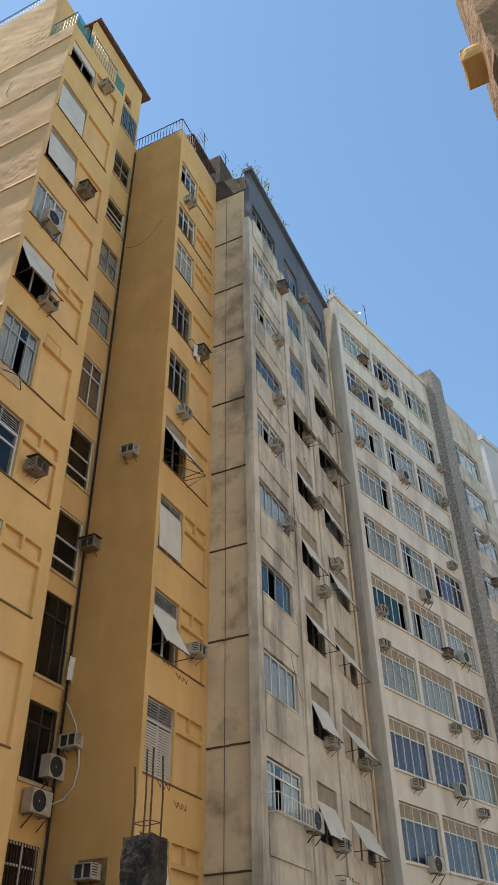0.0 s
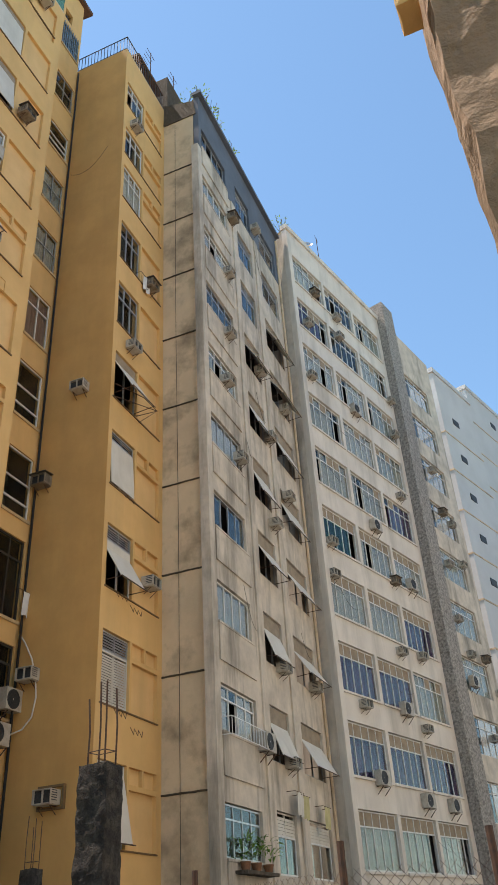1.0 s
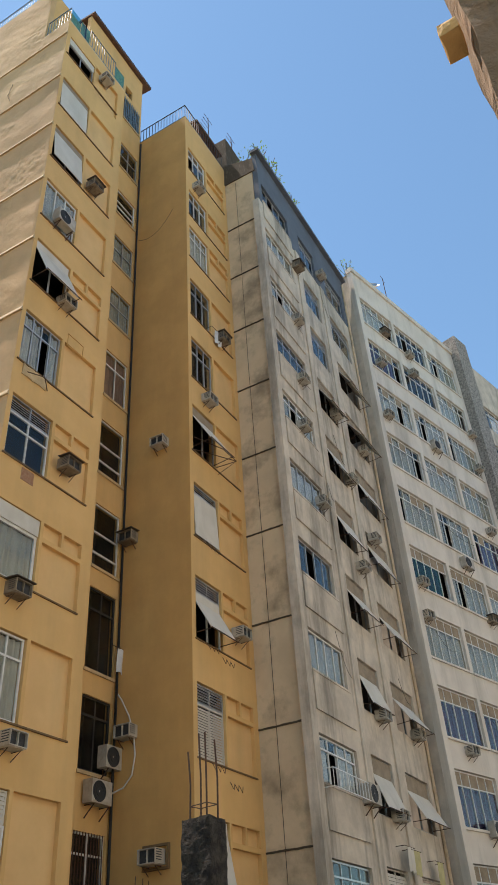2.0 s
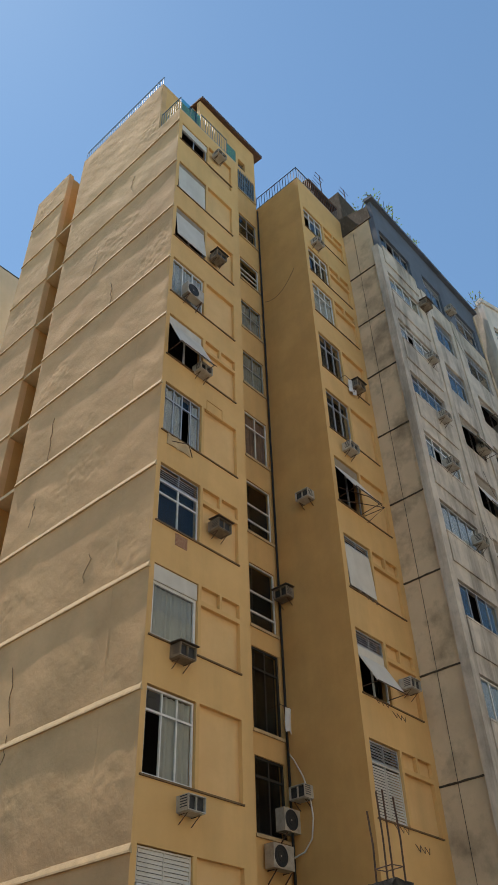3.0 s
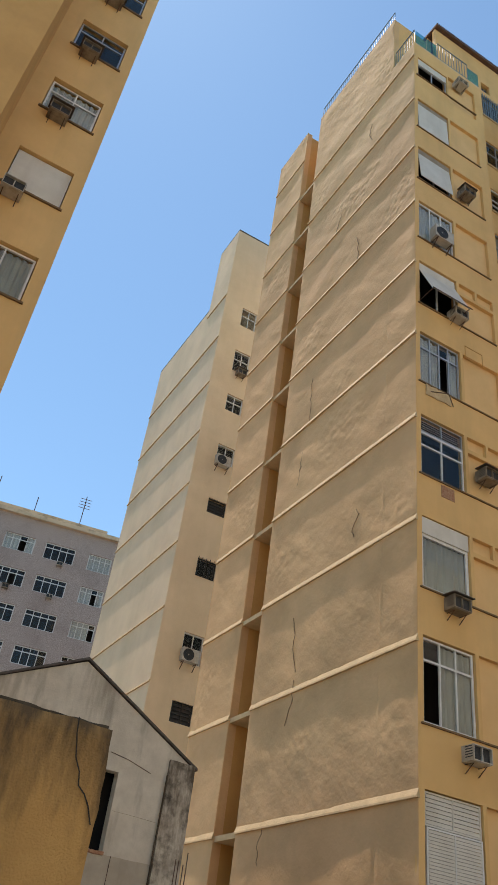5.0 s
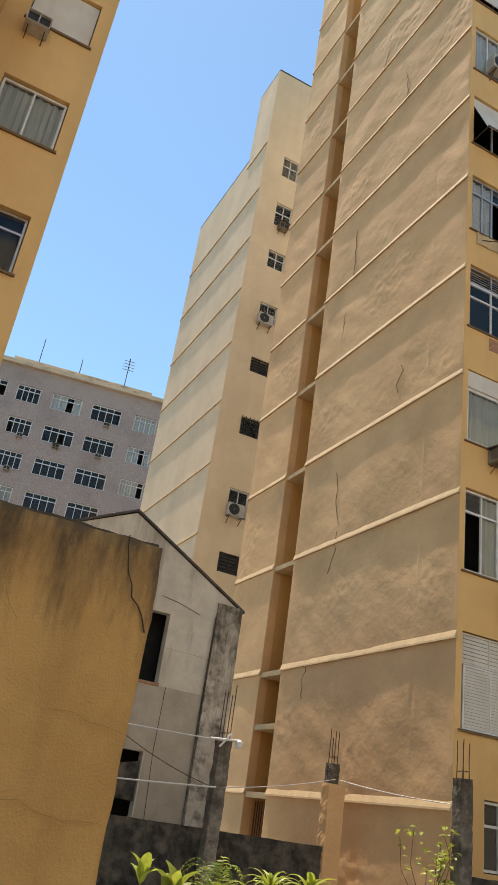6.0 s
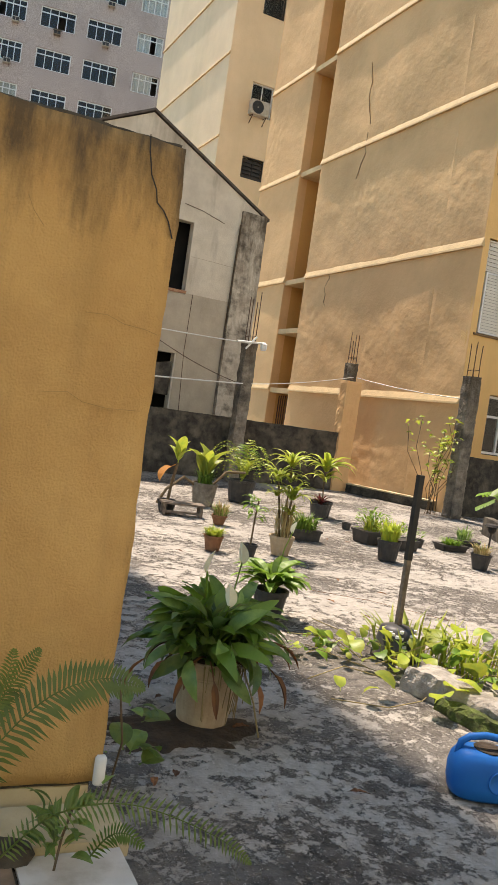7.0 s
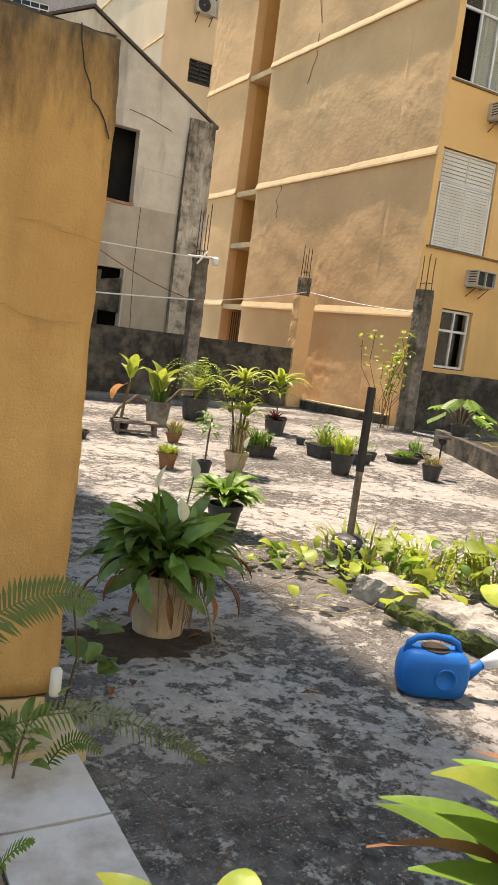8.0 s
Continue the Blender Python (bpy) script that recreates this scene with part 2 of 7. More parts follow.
mould_runs(OCHRE, 2.26, 0.5)
mould_runs(SOOTCOL, 3.0, 1.9)
mould_runs(ROUGHC, 3.3, 1.6)
mould_runs(PIER, 6.6, 4.2)
VERGE = mat("dark_roof_verge", (0.075, 0.06, 0.05), (0.12, 0.10, 0.085), 8, 0.9, 0.006, 30)

# ---------------- mesh helpers ----------------
IRONRED = mat("bare_brick", (0.30, 0.13, 0.07), (0.42, 0.25, 0.15), 16, 0.9, 0.01, 25)


class Build:
    """Gathers vertices and faces of one mesh."""

    def __init__(self):
        self.v, self.f = [], []

    def box(self, x0, x1, y0, y1, z0, z1):
        i = len(self.v)
        self.v += [(x0, y0, z0), (x1, y0, z0), (x1, y1, z0), (x0, y1, z0), (x0, y0, z1), (x1, y0, z1), (x1, y1, z1), (x0, y1, z1)]
        self.f += [tuple(i + k for k in q) for q in ((3, 2, 1, 0), (4, 5, 6, 7), (0, 1, 5, 4), (1, 2, 6, 5), (2, 3, 7, 6), (3, 0, 4, 7))]
        return self

    def solid(self, pts, q):
        """Eight corners in the order of box()."""
        i = len(self.v)
        self.v += [tuple(p) for p in pts]
        self.f += [tuple(i + k for k in c) for c in ((3, 2, 1, 0), (4, 5, 6, 7), (0, 1, 5, 4), (1, 2, 6, 5), (2, 3, 7, 6), (3, 0, 4, 7))]
        return self

    def rod(self, p, q, r, r2=None, n=6, cap=True):
        p, q = Vector(p), Vector(q)
        r2 = r if r2 is None else r2
        d = (q - p).normalized()
        a = d.orthogonal().normalized()
        b = d.cross(a)
        i = len(self.v)
        for c, rr in ((p, r), (q, r2)):
            for k in range(n):
                w = 2 * math.pi * k / n
                self.v.append(tuple(c + rr * (math.cos(w) * a + math.sin(w) * b)))
        self.f += [(i + k, i + (k + 1) % n, i + n + (k + 1) % n, i + n + k) for k in range(n)]
        if cap:
            self.f += [tuple(i + n - 1 - k for k in range(n)), tuple(i + n + k for k in range(n))]
        return self

    def line(self, pts, r, n=5):
        """One welded tube along a run of points."""
        pts = [Vector(p) for p in pts]
        i, a = len(self.v), None
        for j, c in enumerate(pts):
            d = (pts[min(j + 1, len(pts) - 1)] - pts[max(j - 1, 0)]).normalized()
            a = d.orthogonal().normalized() if a is None else (a - d * a.dot(d)).normalized()
            b = d.cross(a)
            for k in range(n):
                w = 2 * math.pi * k / n
                self.v.append(tuple(c + r * (math.cos(w) * a + math.sin(w) * b)))
        for j in range(len(pts) - 1):
            for k in range(n):
                self.f.append((i + j * n + k, i + j * n + (k + 1) % n, i + (j + 1) * n + (k + 1) % n, i + (j + 1) * n + k))
        e = i + (len(pts) - 1) * n
        self.f += [tuple(i + n - 1 - k for k in range(n)), tuple(e + k for k in range(n))]
        return self

    def turned(self, prof, n=20, cx=0.0, cy=0.0, close=True):
        """A profile of (radius, z) turned about a vertical axis."""
        i = len(self.v)
        for r, z in prof:
            for k in range(n):
                w = 2 * math.pi * k / n
                self.v.append((cx + r * math.cos(w), cy + r * math.sin(w), z))
        for j in range(len(prof) - 1):
            for k in range(n):
                self.f.append((i + j * n + k, i + j * n + (k + 1) % n, i + (j + 1) * n + (k + 1) % n, i + (j + 1) * n + k))
        if close:
            self.f.append(tuple(i + n - 1 - k for k in range(n)))
            e = i + (len(prof) - 1) * n
            self.f.append(tuple(e + k for k in range(n)))
        return self

    def holed(self, x0, x1, z0, z1, y0, y1, holes):
        """An upright wall in the xz plane from y0 to y1, with rectangular holes (x0, x1, z0, z1) through it."""
        xs = sorted({x0, x1, *[h[0] for h in holes], *[h[1] for h in holes]})
        zs = sorted({z0, z1, *[h[2] for h in holes], *[h[3] for h in holes]})
        void = lambda x, z: not (x0 < x < x1 and z0 < z < z1) or any(h[0] < x < h[1] and h[2] < z < h[3] for h in holes)
        mid = lambda s, k: (s[k] + s[k + 1]) / 2
        seen = {}

        def corner(r):
            if r not in seen:
                seen[r] = len(self.v)
                self.v.append(r)
            return seen[r]

        for a in range(len(xs) - 1):
            for c in range(len(zs) - 1):
                xm, zm = mid(xs, a), mid(zs, c)
                if void(xm, zm):
                    continue
                u, w, p, q = xs[a], xs[a + 1], zs[c], zs[c + 1]
                c8 = [corner(r) for r in ((u, y0, p), (w, y0, p), (w, y0, q), (u, y0, q), (u, y1, p), (w, y1, p), (w, y1, q), (u, y1, q))]
                self.f += [tuple(c8[g] for g in (0, 1, 2, 3)), tuple(c8[g] for g in (7, 6, 5, 4))]
                lo = x0 - 1 if a == 0 else mid(xs, a - 1)
                hi = x1 + 1 if a == len(xs) - 2 else mid(xs, a + 1)
                dn = z0 - 1 if c == 0 else mid(zs, c - 1)
                up = z1 + 1 if c == len(zs) - 2 else mid(zs, c + 1)
                if void(lo, zm):
                    self.f.append(tuple(c8[g] for g in (0, 3, 7, 4)))
                if void(hi, zm):
                    self.f.append(tuple(c8[g] for g in (1, 5, 6, 2)))
                if void(xm, dn):
                    self.f.append(tuple(c8[g] for g in (0, 4, 5, 1)))
                if void(xm, up):
                    self.f.append(tuple(c8[g] for g in (3, 2, 6, 7)))
        return self

    def mesh(self, name, material, smooth=False):
        me = bpy.data.meshes.new(name)
        me.from_pydata(self.v, [], self.f)
        me.materials.append(material)
        if smooth:
            me.polygons.foreach_set("use_smooth", [True] * len(me.polygons))
        me.update()
        return me


def part(name, b, material, parent=None, label="", smooth=False, m=None):
    """One mesh object under a thing or a part; b is a Build or a mesh."""
    ob = new(name, b.mesh(name, material, smooth) if isinstance(b, Build) else b)
    if parent:
        ob.parent = parent
    if m is not None:
        ob.matrix_basis = m
    if label:
        ob["label"] = label
    return ob


def thing(name, m, label, category, group="", kind=""):
    e = new(name)
    e.empty_display_size = 0.2
    e.matrix_basis = m
    return tagged(e, label, category, group, kind)


UNIT = {}


def slab_of(material):
    """A shared unit box of that material, from 0 to 1 along each axis."""
    if material.name not in UNIT:
        UNIT[material.name] = Build().box(0, 1, 0, 1, 0, 1).mesh("unit_" + material.name, material)
    return UNIT[material.name]


def piece(name, material, parent, x0, x1, y0, y1, z0, z1, label=""):
    ob = part(name, slab_of(material), material, parent, label)
    ob.matrix_basis = Matrix.LocRotScale((x0, y0, z0), None, (x1 - x0, y1 - y0, z1 - z0))
    return ob


# ---------------- windows (local x along the wall, y inwards, z up) ----------------
def sash(home, x0, x1, z0, z1, y, n=4, transom=0.27, frame=WFRAME, pane=GLASS, curtain=None, blind=(), open_panes=(), bars=0.045, label=""):
    """A framed window with n upright lights and a row of small ones above; curtains hang behind some lights."""
    t = 0.05
    zt = z1 - (z1 - z0) * transom if transom else z1 - bars
    w = (x1 - x0 - 2 * bars) / n
    lights = []
    for k in range(n):
        xa, xb = x0 + bars + k * w + (bars * 0.4 if k else 0), x0 + bars + (k + 1) * w - (bars * 0.4 if k < n - 1 else 0)
        lights.append((xa, xb, z0 + bars, zt - (bars * 0.6 if transom else 0)))
        if transom:
            lights.append((xa, xb, zt + bars * 0.4, z1 - bars))
    b = Build().holed(x0, x1, z0, z1, y, y + t, lights)
    win = part("window", b, frame, home, label)
    for k in range(n):
        xa, xb = x0 + bars + k * w + bars * 0.35, x0 + bars + (k + 1) * w - bars * 0.35
        if k not in open_panes:
            g = piece("pane", pane, win, xa, xb, y + 0.02, y + 0.028, z0 + bars, zt - bars * 0.5)
            g.visible_shadow = False
        if transom:
            g = piece("pane", LOUVRE if k in blind else pane, win, xa, xb, y + 0.02, y + 0.028, zt + bars * 0.4, z1 - bars)
            g.visible_shadow = k in blind
    if curtain:
        c = Build()
        m = 26
        xs = [x0 + bars + (x1 - x0 - 2 * bars) * k / m for k in range(m + 1)]
        skip = {int((p + 0.5) / n * m) for p in open_panes}
        for k in range(m):
            if any(abs(k - s) < m / n / 2 for s in skip):
                continue
            i = len(c.v)
            ya, yb = y + 0.095 + 0.03 * math.sin(k * 1.9), y + 0.095 + 0.03 * math.sin((k + 1) * 1.9)
            c.v += [(xs[k], ya, z0 + 0.05), (xs[k + 1], yb, z0 + 0.05), (xs[k + 1], yb, z1 - 0.05), (xs[k], ya, z1 - 0.05),
                    (xs[k], ya + 0.01, z0 + 0.05), (xs[k + 1], yb + 0.01, z0 + 0.05), (xs[k + 1], yb + 0.01, z1 - 0.05), (xs[k], ya + 0.01, z1 - 0.05)]
            c.f += [(i, i + 1, i + 2, i + 3), (i + 7, i + 6, i + 5, i + 4)]
        part("curtain", c, curtain, win)
    return win


def hopper(home, x0, x1, z0, z1, y, tilt=28, head=0.3, frame=AFRAME, board=BOARD, closed=False, stay=True, label=""):
    """A top-hung shade board that leans out over a dark opening."""
    t, xm = 0.05, (x0 + x1) / 2
    b = Build().holed(x0, x1, z0, z1, y, y + t, [(x0 + 0.04, xm - 0.02, z0 + 0.04, z1 - 0.04), (xm + 0.02, x1 - 0.04, z0 + 0.04, z1 - 0.04)])
    win = part("window", b, frame, home, label)
    if head:
        piece("head_panel", LOUVRE if frame is AFRAME else board, win, x0 + 0.02, x1 - 0.02, y - 0.014, y - 0.003, z1 - head, z1 - 0.02)
    hz = z1 - head if head else z1 - 0.04
    ln = (hz - z0) * 0.97
    a = radians(0 if closed else tilt)
    s, c = math.sin(a) * ln, math.cos(a) * ln
    q = Build()
    q.solid([(x0 + 0.02, y - s, hz - c), (x1 - 0.02, y - s, hz - c), (x1 - 0.02, y - s + 0.022, hz - c), (x0 + 0.02, y - s + 0.022, hz - c),
             (x0 + 0.02, y - 0.02, hz), (x1 - 0.02, y - 0.02, hz), (x1 - 0.02, y + 0.002, hz), (x0 + 0.02, y + 0.002, hz)], None)
    part("shade_board", q, board, win)
    if stay and not closed:
        r = Build()
        for x in (x0 + 0.03, x1 - 0.03):
            r.rod((x, y, z0 + 0.15), (x, y - s - 0.04, hz - c - 0.02), 0.012)
        r.rod((x0, y - s - 0.03, hz - c - 0.015), (x1 + 0.05, y - s - 0.03, hz - c - 0.015), 0.015)
        part("stay", r, IRON, win)
    return win


def slatted(home, x0, x1, z0, z1, y, material=BOARD, step=0.075, slant=0.04, frame=None, label=""):
    xm = (x0 + x1) / 2
    b = Build().holed(x0, x1, z0, z1, y, y + 0.05, [(x0 + 0.04, xm - 0.015, z0 + 0.035, z1 - 0.035), (xm + 0.015, x1 - 0.04, z0 + 0.035, z1 - 0.035)])
    win = part("shutter", b, frame or material, home, label)
    z = z0 + 0.04
    s = Build().solid([(0.04, -0.01, 0), (1, -0.01, 0), (1, 0.0, 0), (0.04, 0, 0), (0.04, slant - 0.01, step * 0.95), (1, slant - 0.01, step * 0.95), (1, slant, step * 0.95), (0.04, slant, step * 0.95)], None)
    me = s.mesh("slat", material)
    while z + step < z1 - 0.03:
        o = part("slat", me, material, win)
        o.matrix_basis = Matrix.LocRotScale((x0, y + 0.01, z), None, (x1 - x0 - 0.04, 1, 1))
        z += step
    return win


# ---------------- camera wall pieces: the large structure ----------------
LINES = (2.2, 5.26, 8.33, 11.28, 14.31, 17.26, 20.23, 23.14, 26.15, 29.2, 32.3, 35.3)


def zline(k):
    return LINES[k]


def terrace_material():
    m = bpy.data.materials.new("patchy_mouldy_cement")
    m.use_nodes = True
    n, l = m.node_tree.nodes, m.node_tree.links
    p = n["Principled BSDF"]
    p.inputs["Roughness"].default_value = 0.9
    p.inputs["Specular IOR Level"].default_value = 0.25
    geo = n.new("ShaderNodeNewGeometry")

    def tex(scale, detail, rough=0.6, vec=None):
        t = n.new("ShaderNodeTexNoise")
        t.inputs["Scale"].default_value, t.inputs["Detail"].default_value, t.inputs["Roughness"].default_value = scale, detail, rough
        l.new(vec or geo.outputs["Position"], t.inputs["Vector"])
        return t

    def rng(src, a, b, c=0.0, d=1.0):
        r = n.new("ShaderNodeMapRange")
        for k, v in zip(("From Min", "From Max", "To Min", "To Max"), (a, b, c, d)):
            r.inputs[k].default_value = v
        l.new(src, r.inputs["Value"])
        return r.outputs[0]

    def mixc(f, a, b):
        x = n.new("ShaderNodeMix")
        x.data_type = 'RGBA'
        l.new(f, x.inputs[0])
        for s, v in ((x.inputs[6], a), (x.inputs[7], b)):
            if isinstance(v, tuple):
                s.default_value = (*v, 1)
            else:
                l.new(v, s)
        return x.outputs[2]

    patch = tex(9.0, 15.0, 0.84)
    broad = tex(0.9, 5.0)
    add = n.new("ShaderNodeMath")
    add.operation = 'MULTIPLY_ADD'
    add.inputs[1].default_value = 0.5
    l.new(broad.outputs[0], add.inputs[0])
    l.new(patch.outputs[0], add.inputs[2])
    flake = rng(add.outputs[0], 0.732, 0.75)
    dark = mixc(rng(tex(14, 6).outputs[0], 0.35, 0.7), (0.036, 0.031, 0.027), (0.135, 0.118, 0.10))
    pale = mixc(rng(tex(20, 6).outputs[0], 0.35, 0.65), (0.245, 0.223, 0.193), (0.345, 0.316, 0.277))
    col = mixc(flake, dark, pale)
    film = rng(tex(1.5, 11, 0.72).outputs[0], 0.48, 0.62, 0.0, 0.5)
    col = mixc(film, col, (0.185, 0.168, 0.147))
    grit = rng(tex(70, 5, 0.8).outputs[0], 0.59, 0.625)
    col = mixc(grit, col, (0.40, 0.375, 0.335))
    moss = rng(tex(1.1, 6).outputs[0], 0.62, 0.74, 0.0, 0.6)
    col = mixc(moss, col, (0.10, 0.085, 0.055))
    l.new(col, p.inputs["Base Color"])
    b = n.new("ShaderNodeBump")
    b.inputs["Distance"].default_value = 0.006
    l.new(flake, b.inputs["Height"])
    b2 = n.new("ShaderNodeBump")
    b2.inputs["Distance"].default_value = 0.006
    l.new(tex(60, 6).outputs[0], b2.inputs["Height"])
    l.new(b.outputs[0], b2.inputs["Normal"])
    l.new(b2.outputs[0], p.inputs["Normal"])
    return m


def ground_sheet():
    b = Build()
    # one sheet: a fine middle with a gently uneven floor, and wide rims to the horizon
    n = 60
    xs = [-8 + 22 * k / n for k in range(n + 1)]
    ys = [-3 + 22 * k / n for k in range(n + 1)]
    xs, ys = [-1500, -200, -40] + xs + [40, 200, 1500], [-1500, -200, -40] + ys + [60, 250, 1500]
    for y in ys:
        for x in xs:
            near = -8 <= x <= 14 and -3 <= y <= 19
            b.v.append((x, y, (noise.noise(Vector((x * 0.6, y * 0.6, 0))) * 0.008 - 0.004) if near else -0.01))
    w = len(xs)
    b.f = [(j * w + i, j * w + i + 1, (j + 1) * w + i + 1, (j + 1) * w + i) for j in range(len(ys) - 1) for i in range(w - 1)]
    tagged(part("ground", b, terrace_material(), smooth=True), "mould-stained grey cement terrace floor with flaking pale patches", "floor", kind="structure")


ground_sheet()


def panel_bay(x0, x1, z0, z1, split):
    """Holes for a recessed panel in the outer skin; split: two small panels above a bar."""
    if split:
        return [(x0, x1, z0, z1 - 0.52), (x0, (x0 + x1) / 2 - 0.04, z1 - 0.40, z1), ((x0 + x1) / 2 + 0.04, x1, z1 - 0.40, z1)]
    return [(x0, x1, z0, z1)]


def trowelled(x, y0, y1, z0, z1, step=0.075):
    """A hand-trowelled plaster sheet that faces -x: broad swells, float marks and blistered patches."""
    b = Build()
    ny, nz = max(2, round((y1 - y0) / step)), round((z1 - z0) / step)
    for j in range(nz + 1):
        for i in range(ny + 1):
            y, z = y0 + (y1 - y0) * i / ny, z0 + (z1 - z0) * j / nz
            u, v = y * 0.8 + z * 0.6, z * 0.8 - y * 0.6
            h = 0.020 * noise.noise(Vector((y * 0.55, z * 0.75, 3.0))) + 0.011 * noise.noise(Vector((u * 0.9, v * 2.3, 7.0))) + 0.005 * noise.noise(Vector((y * 4.2, z * 4.2, 1.0)))
            blister = max(0.0, min(1.0, (noise.noise(Vector((y * 0.42, z * 0.34, 21.0))) - 0.14) * 6))
            h += blister * 0.017 * noise.noise(Vector((y * 7.5, z * 6.0, 11.0)))
            if i in (0, ny):
                h = 0.0
            b.v.append((x - h, y, z))
    w = ny + 1
    b.f = [(j * w + i, (j + 1) * w + i, (j + 1) * w + i + 1, j * w + i + 1) for j in range(nz) for i in range(ny)]
    k = len(b.v)
    b.v += [(x + 0.012, y0, z0), (x + 0.012, y1, z0), (x + 0.012, y1, z1), (x + 0.012, y0, z1)]
    b.f += [(0, k, k + 3, nz * w), (ny, nz * w + ny, k + 2, k + 1)]
    return b


def lumpy(x0, x1, y0, y1, z0, z1, step=0.08, rough=0.012, seed=0):
    """A box with uneven faces and worn edges, for old masonry."""
    b = Build()
    nx, ny, nz = [max(1, round(d / step)) for d in (x1 - x0, y1 - y0, z1 - z0)]
    idx = {}

    def vert(i, j, k):
        if (i, j, k) not in idx:
            p = Vector((x0 + (x1 - x0) * i / nx, y0 + (y1 - y0) * j / ny, z0 + (z1 - z0) * k / nz))
            d = noise.noise_vector(p * 5 + Vector((seed, 0, 0))) * rough + noise.noise_vector(p * 17 + Vector((0, seed, 0))) * rough * 0.6
            edge = (i in (0, nx)) + (j in (0, ny)) + (k in (0, nz))
            if k == 0 and z0 < 0.02:
                d.z = 0
            c = Vector(((x0 + x1) / 2, (y0 + y1) / 2, p.z))
            p = p + d - ((p - c).normalized() * rough * 0.5 if edge > 1 else Vector())
            idx[(i, j, k)] = len(b.v)
            b.v.append(tuple(p))
        return idx[(i, j, k)]

    for i in range(nx):
        for j in range(ny):
            for k, flip in ((0, True), (nz, False)):
                f = [vert(i, j, k), vert(i + 1, j, k), vert(i + 1, j + 1, k), vert(i, j + 1, k)]
                b.f.append(tuple(reversed(f)) if flip else tuple(f))
    for i in range(nx):
        for k in range(nz):
            b.f.append((vert(i, 0, k), vert(i + 1, 0, k), vert(i + 1, 0, k + 1), vert(i, 0, k + 1)))
            b.f.append((vert(i, ny, k + 1), vert(i + 1, ny, k + 1), vert(i + 1, ny, k), vert(i, ny, k)))
    for j in range(ny):
        for k in range(nz):
            b.f.append((vert(0, j, k + 1), vert(0, j + 1, k + 1), vert(0, j + 1, k), vert(0, j, k)))
            b.f.append((vert(nx, j, k), vert(nx, j + 1, k), vert(nx, j + 1, k + 1), vert(nx, j, k + 1)))
    return b


